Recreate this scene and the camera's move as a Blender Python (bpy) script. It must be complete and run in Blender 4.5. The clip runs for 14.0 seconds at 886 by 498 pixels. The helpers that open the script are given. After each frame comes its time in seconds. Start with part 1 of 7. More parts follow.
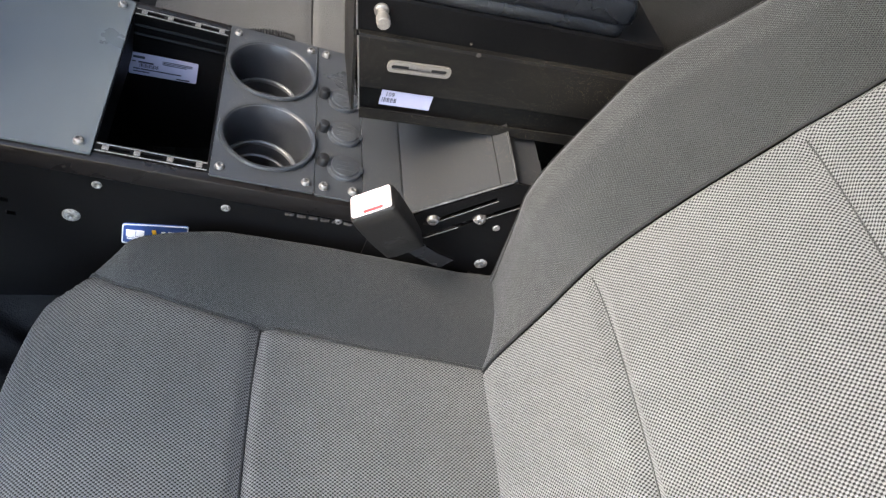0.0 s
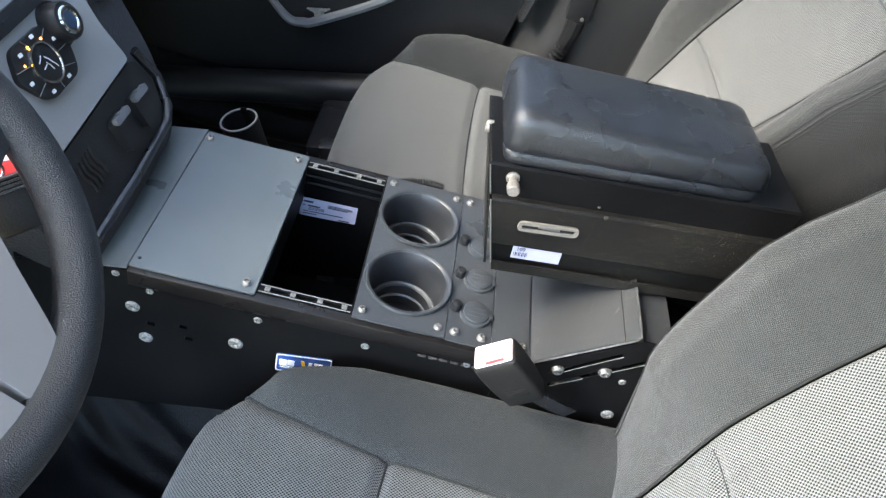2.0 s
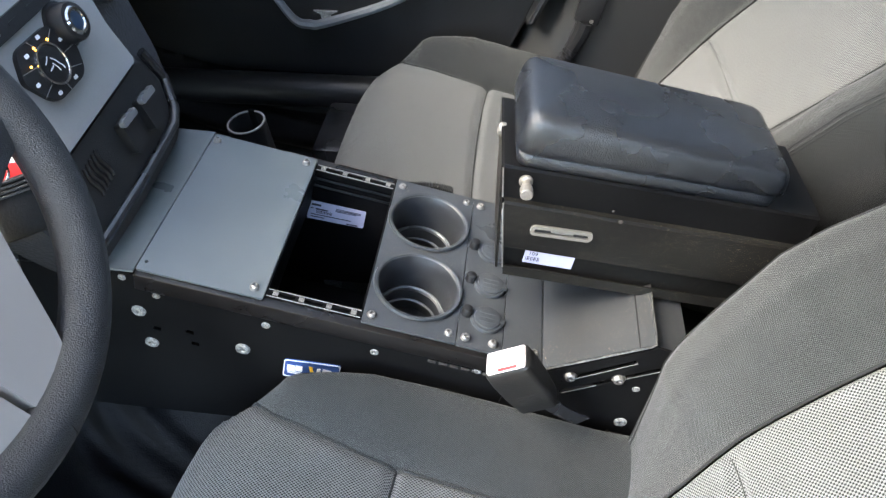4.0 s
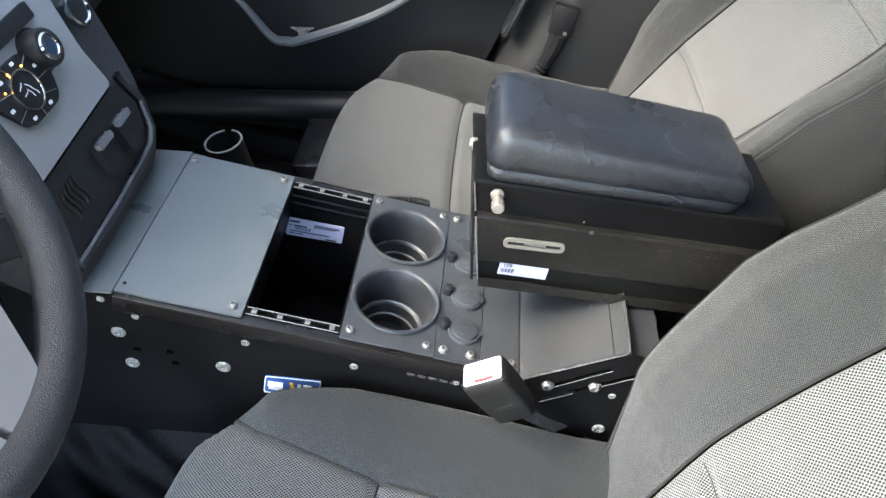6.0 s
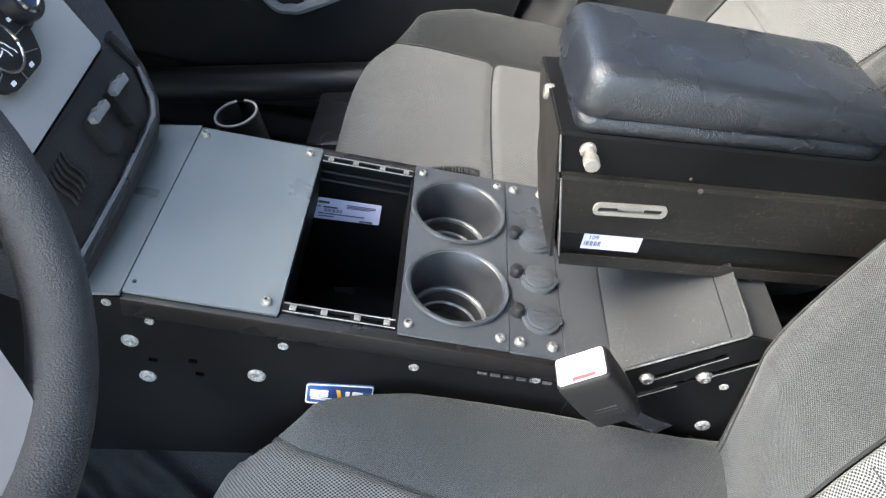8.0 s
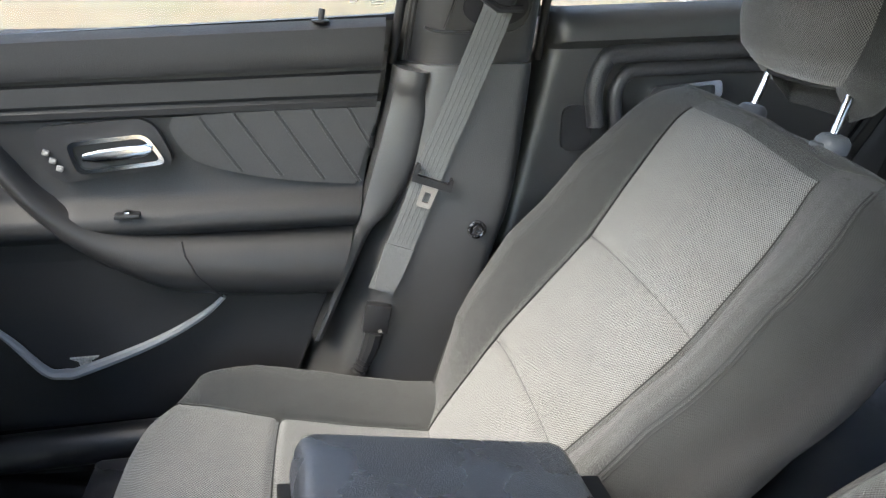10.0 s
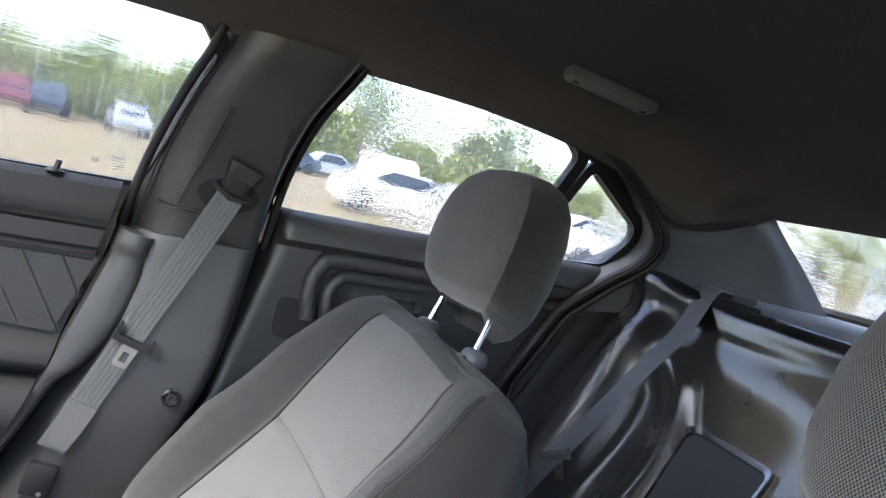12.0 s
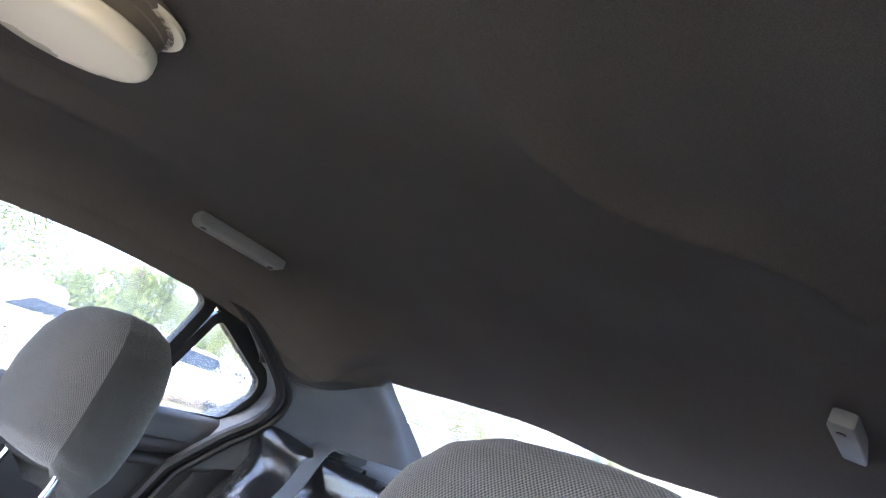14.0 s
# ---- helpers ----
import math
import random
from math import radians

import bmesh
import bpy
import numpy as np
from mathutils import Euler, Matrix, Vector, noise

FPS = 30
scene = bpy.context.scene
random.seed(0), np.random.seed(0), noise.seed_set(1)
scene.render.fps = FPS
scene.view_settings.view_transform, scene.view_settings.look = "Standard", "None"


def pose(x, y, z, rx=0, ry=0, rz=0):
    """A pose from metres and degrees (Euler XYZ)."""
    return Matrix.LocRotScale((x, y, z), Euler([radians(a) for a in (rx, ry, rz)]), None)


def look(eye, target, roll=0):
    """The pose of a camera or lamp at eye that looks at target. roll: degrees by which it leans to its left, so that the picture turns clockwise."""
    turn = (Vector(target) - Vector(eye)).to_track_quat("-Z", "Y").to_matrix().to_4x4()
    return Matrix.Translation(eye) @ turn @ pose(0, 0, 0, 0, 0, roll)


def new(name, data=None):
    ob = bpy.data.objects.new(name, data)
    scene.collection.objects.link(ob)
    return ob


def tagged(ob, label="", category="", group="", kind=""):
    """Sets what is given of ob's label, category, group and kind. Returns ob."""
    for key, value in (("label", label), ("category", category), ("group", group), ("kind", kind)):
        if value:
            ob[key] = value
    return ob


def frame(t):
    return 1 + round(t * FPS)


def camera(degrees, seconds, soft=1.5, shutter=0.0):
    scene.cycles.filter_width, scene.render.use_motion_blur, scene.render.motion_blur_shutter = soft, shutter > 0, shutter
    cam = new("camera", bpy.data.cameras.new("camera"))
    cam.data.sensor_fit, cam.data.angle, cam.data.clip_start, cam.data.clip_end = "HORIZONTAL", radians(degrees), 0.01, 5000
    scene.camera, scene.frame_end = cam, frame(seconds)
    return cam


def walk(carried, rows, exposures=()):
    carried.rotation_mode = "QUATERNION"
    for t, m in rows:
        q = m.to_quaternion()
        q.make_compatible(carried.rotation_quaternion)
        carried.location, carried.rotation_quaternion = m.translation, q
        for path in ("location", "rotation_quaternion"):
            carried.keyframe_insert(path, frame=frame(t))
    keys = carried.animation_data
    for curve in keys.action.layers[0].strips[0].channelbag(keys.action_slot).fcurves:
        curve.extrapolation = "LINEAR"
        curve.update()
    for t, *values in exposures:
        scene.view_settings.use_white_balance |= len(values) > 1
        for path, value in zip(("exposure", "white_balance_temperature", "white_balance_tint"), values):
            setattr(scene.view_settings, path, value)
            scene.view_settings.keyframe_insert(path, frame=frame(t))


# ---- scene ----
cam = camera(62.7, 14.0, soft=1.35)
PATH = [
    (0, (0.106, -0.53, 0.91), (0.422, 0.715, -0.623), 11.9),
    (0.5, (0.128, -0.526, 0.957), (0.25, 0.816, -0.521), 6.5),
    (1, (0.142, -0.535, 0.975), (0.138, 0.874, -0.443), 3.3),
    (1.5, (0.145, -0.526, 0.974), (0.054, 0.913, -0.412), 1.3),
    (2, (0.143, -0.518, 0.975), (-0.008, 0.926, -0.401), 0.3),
    (2.2, (0.14, -0.515, 0.974), (-0.035, 0.925, -0.403), -0.3),
    (4.3, (0.134, -0.509, 0.967), (-0.019, 0.945, -0.398), 0.4),
    (4.5, (0.137, -0.51, 0.969), (-0.001, 0.95, -0.392), 0.5),
    (5, (0.146, -0.512, 0.976), (0.028, 0.958, -0.375), 0.5),
    (5.5, (0.15, -0.516, 0.979), (0.029, 0.959, -0.365), 0.1),
    (6, (0.148, -0.513, 0.979), (0.018, 0.956, -0.372), -0.4),
    (6.5, (0.126, -0.496, 0.952), (0.006, 0.955, -0.419), -1.0),
    (7, (0.096, -0.443, 0.899), (-0.023, 0.985, -0.496), -1.9),
    (7.5, (0.073, -0.43, 0.886), (-0.059, 0.99, -0.517), -2.9),
    (8, (0.068, -0.429, 0.881), (-0.043, 1.02, -0.492), -2.8),
    (8.5, (0.064, -0.396, 0.909), (0.056, 1.141, -0.37), -1.8),
    (9, (0.082, -0.329, 0.973), (0.257, 1.324, -0.14), -1.0),
    (9.2, (0.091, -0.325, 0.981), (0.337, 1.367, -0.057), -1.0),
    (11.3, (0.308, -0.474, 1.035), (0.797, 1.405, 0.556), 4.0),
    (11.5, (0.287, -0.488, 1.028), (0.868, 1.382, 0.621), 6.8),
    (11.8, (0.273, -0.504, 1.021), (1.018, 1.332, 0.744), 10.8),
    (12, (0.256, -0.502, 1.005), (1.132, 1.289, 0.843), 13.8),
    (12.5, (0.184, -0.51, 0.99), (1.28, 1.138, 1.277), 16.9),
    (13, (0.211, -0.514, 1.016), (1.425, 0.967, 1.591), 18.1),
    (13.5, (0.218, -0.532, 1.024), (1.512, 0.834, 1.702), 18.7),
    (14, (0.32, -0.555, 1.034), (1.746, 0.765, 1.508), 18.4),
]
EXPOSURES = [(0, 4.05, 7150, 10), (0.5, 4.25, 6850, 7), (1, 4.3, 6750, 7), (2, 4.45, 6750, 5), (4.5, 4.45, 6900, 6), (8, 4.75, 6900, 6), (8.6, 4.7, 6900, 5), (9.2, 4.75, 6950, 4), (11.3, 4.5, 6650, 11), (12, 4.45, 6500, 11), (12.5, 3.65, 6400, 12), (13, 4.1, 6350, 14), (13.5, 5.5, 6250, 17), (14, 5.55, 6100, 15)]
walk(cam, [(t, look(eye, target, roll)) for t, eye, target, roll in PATH], EXPOSURES)

# ---------------------------------------------------------------- light
world = bpy.data.worlds.new("sky")
scene.world = world
world.use_nodes = True
wn, wl = world.node_tree.nodes, world.node_tree.links
sky = wn.new("ShaderNodeTexSky")
sky.sky_type = "NISHITA"
sky.sun_disc = False
sky.sun_elevation, sky.sun_rotation = radians(49), radians(252)
sky.dust_density, sky.air_density, sky.ozone_density = 2.0, 1.0, 1.5
wn["Background"].inputs["Strength"].default_value = 0.15
wl.new(sky.outputs["Color"], wn["Background"].inputs["Color"])

sun = new("sun", bpy.data.lights.new("sun", "SUN"))
sun.data.energy, sun.data.angle, sun.data.color = 0.50, radians(36), (1.0, 0.97, 0.93)
sun.matrix_world = look((-11.4, -3.8, 13.6), (0, 0, 0))

# ---------------------------------------------------------------- materials


def material(name, colour, rough=0.5, metal=0.0, spec=0.5, grain=0.0, scale=400.0, mottle=0.12, mottle_scale=9.0, bump=0.0, coat=0.0, dust=0.0, sheen=0.0):
    """A plain surface with two scales of variation: fine grain and broad wear."""
    m = bpy.data.materials.new(name)
    m.use_nodes = True
    n, l = m.node_tree.nodes, m.node_tree.links
    b = n["Principled BSDF"]
    b.inputs["Metallic"].default_value = metal
    b.inputs["Specular IOR Level"].default_value = spec
    b.inputs["Coat Weight"].default_value = coat
    b.inputs["Sheen Weight"].default_value = sheen
    co = n.new("ShaderNodeTexCoord")
    big = n.new("ShaderNodeTexNoise")
    big.inputs["Scale"].default_value, big.inputs["Detail"].default_value = mottle_scale, 6
    l.new(co.outputs["Object"], big.inputs["Vector"])
    fine = n.new("ShaderNodeTexNoise")
    fine.inputs["Scale"].default_value, fine.inputs["Detail"].default_value = scale, 3
    l.new(co.outputs["Object"], fine.inputs["Vector"])
    ramp = n.new("ShaderNodeMapRange")
    ramp.inputs["From Min"].default_value, ramp.inputs["From Max"].default_value = 0.3, 0.7
    ramp.inputs["To Min"].default_value, ramp.inputs["To Max"].default_value = 1 - mottle, 1 + mottle
    l.new(big.outputs["Fac"], ramp.inputs["Value"])
    ramp2 = n.new("ShaderNodeMapRange")
    ramp2.inputs["From Min"].default_value, ramp2.inputs["From Max"].default_value = 0.3, 0.7
    ramp2.inputs["To Min"].default_value, ramp2.inputs["To Max"].default_value = 1 - grain, 1 + grain
    l.new(fine.outputs["Fac"], ramp2.inputs["Value"])
    mul = n.new("ShaderNodeMath")
    mul.operation = "MULTIPLY"
    l.new(ramp.outputs["Result"], mul.inputs[0])
    l.new(ramp2.outputs["Result"], mul.inputs[1])
    tint = n.new("ShaderNodeVectorMath")
    tint.operation = "SCALE"
    tint.inputs[0].default_value = colour
    l.new(mul.outputs[0], tint.inputs["Scale"])
    out = tint.outputs[0]
    if dust:
        crumbs = []
        for size, low in ((1500, 0.655), (520, 0.70)):
            sp = n.new("ShaderNodeTexNoise")
            sp.inputs["Scale"].default_value, sp.inputs["Detail"].default_value, sp.inputs["Roughness"].default_value = size, 2, 0.6
            l.new(co.outputs["Object"], sp.inputs["Vector"])
            sm = n.new("ShaderNodeMapRange")
            sm.inputs["From Min"].default_value, sm.inputs["From Max"].default_value = low, low + 0.05
            l.new(sp.outputs["Fac"], sm.inputs["Value"])
            crumbs.append(sm)
        spot = n.new("ShaderNodeMath")
        spot.operation = "MAXIMUM"
        l.new(crumbs[0].outputs["Result"], spot.inputs[0])
        l.new(crumbs[1].outputs["Result"], spot.inputs[1])
        where = n.new("ShaderNodeMapRange")
        where.inputs["From Min"].default_value, where.inputs["From Max"].default_value = 0.36, 0.66
        where.inputs["To Max"].default_value = dust
        l.new(big.outputs["Fac"], where.inputs["Value"])
        both = n.new("ShaderNodeMath")
        both.operation = "MULTIPLY"
        l.new(spot.outputs[0], both.inputs[0])
        l.new(where.outputs["Result"], both.inputs[1])
        mix = n.new("ShaderNodeMix")
        mix.data_type = "RGBA"
        l.new(both.outputs[0], mix.inputs["Factor"])
        l.new(out, mix.inputs["A"])
        mix.inputs["B"].default_value = (0.55, 0.46, 0.30, 1)
        out = mix.outputs["Result"]
    l.new(out, b.inputs["Base Color"])
    rr = n.new("ShaderNodeMapRange")
    rr.inputs["From Min"].default_value, rr.inputs["From Max"].default_value = 0.3, 0.7
    rr.inputs["To Min"].default_value, rr.inputs["To Max"].default_value = max(0.02, rough - 0.08), min(1, rough + 0.08)
    l.new(big.outputs["Fac"], rr.inputs["Value"])
    l.new(rr.outputs["Result"], b.inputs["Roughness"])
    if bump:
        bp = n.new("ShaderNodeBump")
        bp.inputs["Strength"].default_value, bp.inputs["Distance"].default_value = bump, 0.001
        l.new(fine.outputs["Fac"], bp.inputs["Height"])
        l.new(bp.outputs["Normal"], b.inputs["Normal"])
    return m


def weave(name, dark, light, pitch, bump=0.6, rough=0.9, worn=0.25, warm=(1.0, 1.0, 1.0), grit=0.2):
    """Woven cloth in the mesh's own UV metres: rows of knots between darker gaps, worn paler in places."""
    m = bpy.data.materials.new(name)
    m.use_nodes = True
    n, l = m.node_tree.nodes, m.node_tree.links
    b = n["Principled BSDF"]
    b.inputs["Roughness"].default_value = rough
    b.inputs["Specular IOR Level"].default_value = 0.25
    b.inputs["Sheen Weight"].default_value = 0.15
    uv = n.new("ShaderNodeUVMap")
    wob = n.new("ShaderNodeTexNoise")
    wob.inputs["Scale"].default_value = 60
    l.new(uv.outputs["UV"], wob.inputs["Vector"])
    shift = n.new("ShaderNodeVectorMath")
    shift.operation = "MULTIPLY_ADD"
    l.new(wob.outputs["Color"], shift.inputs[0])
    shift.inputs[1].default_value = (pitch * 0.3,) * 3
    l.new(uv.outputs["UV"], shift.inputs[2])
    sep = n.new("ShaderNodeSeparateXYZ")
    l.new(shift.outputs[0], sep.inputs[0])

    def op(kind, a, c=None):
        q = n.new("ShaderNodeMath")
        q.operation = kind
        for i, v in enumerate((a, c)):
            if v is None:
                continue
            if isinstance(v, (int, float)):
                q.inputs[i].default_value = v
            else:
                l.new(v, q.inputs[i])
        return q.outputs[0]

    k = 2 * math.pi / pitch
    s1 = op("COSINE", op("MULTIPLY", sep.outputs["X"], k))
    s2 = op("COSINE", op("MULTIPLY", sep.outputs["Y"], k * 1.25))
    knots = op("MULTIPLY", s1, s2)
    h = n.new("ShaderNodeMapRange")
    h.inputs["From Min"].default_value, h.inputs["From Max"].default_value = -0.30, 0.28
    l.new(knots, h.inputs["Value"])
    big = n.new("ShaderNodeTexNoise")
    big.inputs["Scale"].default_value, big.inputs["Detail"].default_value = 7, 5
    l.new(uv.outputs["UV"], big.inputs["Vector"])
    w = n.new("ShaderNodeMapRange")
    w.inputs["From Min"].default_value, w.inputs["From Max"].default_value = 0.3, 0.7
    w.inputs["To Min"].default_value, w.inputs["To Max"].default_value = 1 - worn, 1 + worn
    rub = n.new("ShaderNodeTexNoise")
    rub.inputs["Scale"].default_value, rub.inputs["Detail"].default_value = 38, 4
    l.new(uv.outputs["UV"], rub.inputs["Vector"])
    l.new(op("ADD", op("MULTIPLY", big.outputs["Fac"], 0.6), op("MULTIPLY", rub.outputs["Fac"], 0.4)), w.inputs["Value"])
    mix = n.new("ShaderNodeMix")
    mix.data_type = "RGBA"
    l.new(h.outputs["Result"], mix.inputs["Factor"])
    mix.inputs["A"].default_value = (*[dark * c for c in warm], 1)
    mix.inputs["B"].default_value = (*[light * c for c in warm], 1)
    sc = n.new("ShaderNodeVectorMath")
    sc.operation = "SCALE"
    l.new(mix.outputs["Result"], sc.inputs[0])
    l.new(w.outputs["Result"], sc.inputs["Scale"])
    fib = n.new("ShaderNodeTexNoise")
    fib.inputs["Scale"].default_value, fib.inputs["Detail"].default_value = 700, 3
    l.new(uv.outputs["UV"], fib.inputs["Vector"])
    gr = n.new("ShaderNodeMapRange")
    gr.inputs["From Min"].default_value, gr.inputs["From Max"].default_value = 0.3, 0.7
    gr.inputs["To Min"].default_value, gr.inputs["To Max"].default_value = 1 - grit, 1 + grit
    l.new(fib.outputs["Fac"], gr.inputs["Value"])
    sc2 = n.new("ShaderNodeVectorMath")
    sc2.operation = "SCALE"
    l.new(sc.outputs[0], sc2.inputs[0])
    l.new(gr.outputs["Result"], sc2.inputs["Scale"])
    l.new(sc2.outputs[0], b.inputs["Base Color"])
    bp = n.new("ShaderNodeBump")
    bp.inputs["Strength"].default_value, bp.inputs["Distance"].default_value = bump, 0.0008
    l.new(h.outputs["Result"], bp.inputs["Height"])
    l.new(bp.outputs["Normal"], b.inputs["Normal"])
    return m


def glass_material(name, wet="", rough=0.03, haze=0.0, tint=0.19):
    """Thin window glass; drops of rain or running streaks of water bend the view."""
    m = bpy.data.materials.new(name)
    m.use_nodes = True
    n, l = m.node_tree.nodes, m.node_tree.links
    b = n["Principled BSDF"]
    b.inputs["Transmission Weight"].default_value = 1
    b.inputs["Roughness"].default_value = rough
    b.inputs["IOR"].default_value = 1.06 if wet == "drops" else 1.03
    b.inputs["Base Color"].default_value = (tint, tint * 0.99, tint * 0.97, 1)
    co = n.new("ShaderNodeTexCoord")
    if haze:
        # film of dust and dried water that scatters the daylight
        film = n.new("ShaderNodeBsdfTranslucent")
        film.inputs["Color"].default_value = (0.88, 0.90, 0.92, 1)
        dirt = n.new("ShaderNodeTexNoise")
        dirt.inputs["Scale"].default_value, dirt.inputs["Detail"].default_value = 7, 6
        l.new(co.outputs["Object"], dirt.inputs["Vector"])
        amount = n.new("ShaderNodeMapRange")
        amount.inputs["From Min"].default_value, amount.inputs["From Max"].default_value = 0.3, 0.7
        amount.inputs["To Min"].default_value, amount.inputs["To Max"].default_value = 0.6 * haze, 1.4 * haze
        l.new(dirt.outputs["Fac"], amount.inputs["Value"])
        both = n.new("ShaderNodeMixShader")
        l.new(amount.outputs["Result"], both.inputs["Fac"])
        l.new(b.outputs["BSDF"], both.inputs[1])
        l.new(film.outputs["BSDF"], both.inputs[2])
        l.new(both.outputs["Shader"], n["Material Output"].inputs["Surface"])
    if not wet:
        return m
    ns = n.new("ShaderNodeTexNoise")
    ns.inputs["Scale"].default_value = 6
    l.new(co.outputs["Object"], ns.inputs["Vector"])
    bp = n.new("ShaderNodeBump")
    mu = n.new("ShaderNodeMath")
    mu.operation = "MULTIPLY"
    r2 = n.new("ShaderNodeMapRange")
    l.new(ns.outputs["Fac"], r2.inputs["Value"])
    if wet == "drops":
        v = n.new("ShaderNodeTexVoronoi")
        v.inputs["Scale"].default_value = 170
        l.new(co.outputs["Object"], v.inputs["Vector"])
        r = n.new("ShaderNodeMapRange")
        r.inputs["From Min"].default_value, r.inputs["From Max"].default_value = 0.55, 0.0
        l.new(v.outputs["Distance"], r.inputs["Value"])
        r2.inputs["From Min"].default_value, r2.inputs["From Max"].default_value = 0.44, 0.66
        bp.inputs["Strength"].default_value, bp.inputs["Distance"].default_value = 1.0, 0.0022
        l.new(r.outputs["Result"], mu.inputs[0])
    else:
        st = n.new("ShaderNodeMapping")
        st.inputs["Scale"].default_value = (10, 10, 420)
        l.new(co.outputs["Object"], st.inputs["Vector"])
        v = n.new("ShaderNodeTexNoise")
        v.inputs["Scale"].default_value, v.inputs["Detail"].default_value = 1.0, 1.0
        l.new(st.outputs["Vector"], v.inputs["Vector"])
        r2.inputs["From Min"].default_value, r2.inputs["From Max"].default_value = 0.2, 0.6
        bp.inputs["Strength"].default_value, bp.inputs["Distance"].default_value = 1.0, 0.0045
        l.new(v.outputs["Fac"], mu.inputs[0])
    l.new(r2.outputs["Result"], mu.inputs[1])
    l.new(mu.outputs[0], bp.inputs["Height"])
    l.new(bp.outputs["Normal"], b.inputs["Normal"])
    return m


# base colours sunk to near-black for the shade on the driver's side
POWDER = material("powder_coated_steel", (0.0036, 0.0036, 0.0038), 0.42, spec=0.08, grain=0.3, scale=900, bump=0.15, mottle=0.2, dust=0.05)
SLEEVE = material("satin_black_sleeve", (0.0032, 0.0032, 0.0034), 0.36, spec=0.10, grain=0.3, scale=900, bump=0.12, mottle=0.2, dust=0.06)
LABEL = material("lilac_white_label", (0.42, 0.40, 0.50), 0.5, mottle=0.05)
# same console steel, base colour raised for the sky sheen on top
POWDER_TOP = material("sky_sheen_charcoal_steel", (0.072, 0.083, 0.086), 0.33, spec=0.8, grain=0.1, scale=900, bump=0.08, dust=0.35)
DUSTY = material("dusty_black_steel", (0.0062, 0.006, 0.0058), 0.40, spec=0.12, grain=0.2, scale=700, bump=0.15, dust=0.55)
DUSTYPLATE = material("dusty_charcoal_plate", (0.022, 0.0235, 0.0255), 0.36, spec=0.6, grain=0.2, scale=700, bump=0.15, dust=1.0)
CHARCOAL = material("charcoal_moulded_plastic", (0.030, 0.033, 0.037), 0.33, spec=0.6, grain=0.1, scale=900, bump=0.12, dust=0.5)
BLACK = material("black_plastic", (0.0065, 0.0065, 0.0072), 0.46, spec=0.35, grain=0.2, scale=500, bump=0.25)
GLOSS = material("gloss_black_moulding", (0.010, 0.010, 0.011), 0.26, spec=0.6, grain=0.1, scale=300, bump=0.04, mottle=0.2, coat=0.15)
DARKTRIM = material("dark_grained_trim", (0.0115, 0.0115, 0.0113), 0.40, spec=0.8, grain=0.25, scale=700, bump=0.5)
SOFTTRIM = material("soft_grained_dash", (0.02, 0.02, 0.022), 0.46, grain=0.3, scale=320, bump=0.9)
VINYL = material("black_armrest_vinyl", (0.0050, 0.0059, 0.0076), 0.30, spec=0.75, grain=0.4, scale=620, mottle=0.03, bump=1.05, coat=0.12)
LEATHER = material("wheel_leather", (0.010, 0.010, 0.011), 0.42, grain=0.3, scale=1000, bump=1.0)
SILVER = material("silver_painted_plastic", (0.235, 0.238, 0.242), 0.42, spec=0.4, grain=0.03, scale=600, mottle=0.05)
WHEELSILVER = material("wheel_silver_trim", (0.17, 0.158, 0.148), 0.42, spec=0.4, mottle=0.04)
CHROME = material("bright_chrome", (0.55, 0.56, 0.58), 0.10, metal=1.0, mottle=0.05)
ZINC = material("zinc_screw", (0.22, 0.21, 0.20), 0.42, metal=0.7, grain=0.25, scale=900)
NICKEL = material("worn_nickel", (0.22, 0.205, 0.185), 0.40, metal=0.6, grain=0.15, scale=600)
RUBBER = material("floor_vinyl", (0.0045, 0.0045, 0.005), 0.38, spec=0.12, grain=0.3, scale=520, bump=0.8)
HEADLINER = material("headliner_cloth", (0.057, 0.053, 0.0515), 0.95, spec=0.1, grain=0.25, scale=900, bump=0.4, mottle=0.12, mottle_scale=5)
DOORTRIM = material("black_grained_door", (0.0115, 0.0115, 0.0117), 0.48, spec=0.25, grain=0.25, scale=700, bump=0.5)
INSERT = material("black_door_vinyl", (0.014, 0.014, 0.0142), 0.44, spec=0.4, grain=0.3, scale=700, bump=0.6)
REARGLOSS = material("wet_look_black_moulding", (0.006, 0.006, 0.0068), 0.22, spec=1.0, grain=0.2, scale=800, bump=0.10, mottle=0.1, coat=1.0)
REARGLOSS.node_tree.nodes["Principled BSDF"].inputs["Coat IOR"].default_value = 2.0
REARGLOSS.node_tree.nodes["Principled BSDF"].inputs["Coat Roughness"].default_value = 0.20
CHANNEL = material("deep_black_channel", (0.006, 0.0052, 0.005), 0.28, spec=0.35, mottle=0.2)
REARBELT = material("pale_rear_webbing", (0.12, 0.123, 0.135), 0.65, grain=0.3, scale=900, bump=0.4)
SHELF = material("grey_shelf_cloth", (0.20, 0.20, 0.205), 0.9, grain=0.3, scale=500, bump=0.5)
DULLZINC = material("dull_grey_screw", (0.17, 0.165, 0.155), 0.55, metal=0.3, grain=0.6, scale=700, bump=1.0)
STREAK = material("worn_steel_edge", (0.085, 0.083, 0.079), 0.45, metal=0.4, grain=0.5, scale=350, mottle=0.5, mottle_scale=60)
# pillar trim lightened in colour for the daylight off the rear windows
PILLARGREY = material("lightened_blue_grey_trim", (0.056, 0.061, 0.070), 0.46, grain=0.12, scale=800, bump=0.2)
SEAMDARK = material("dark_seam_cloth", (0.007, 0.007, 0.007), 0.9)
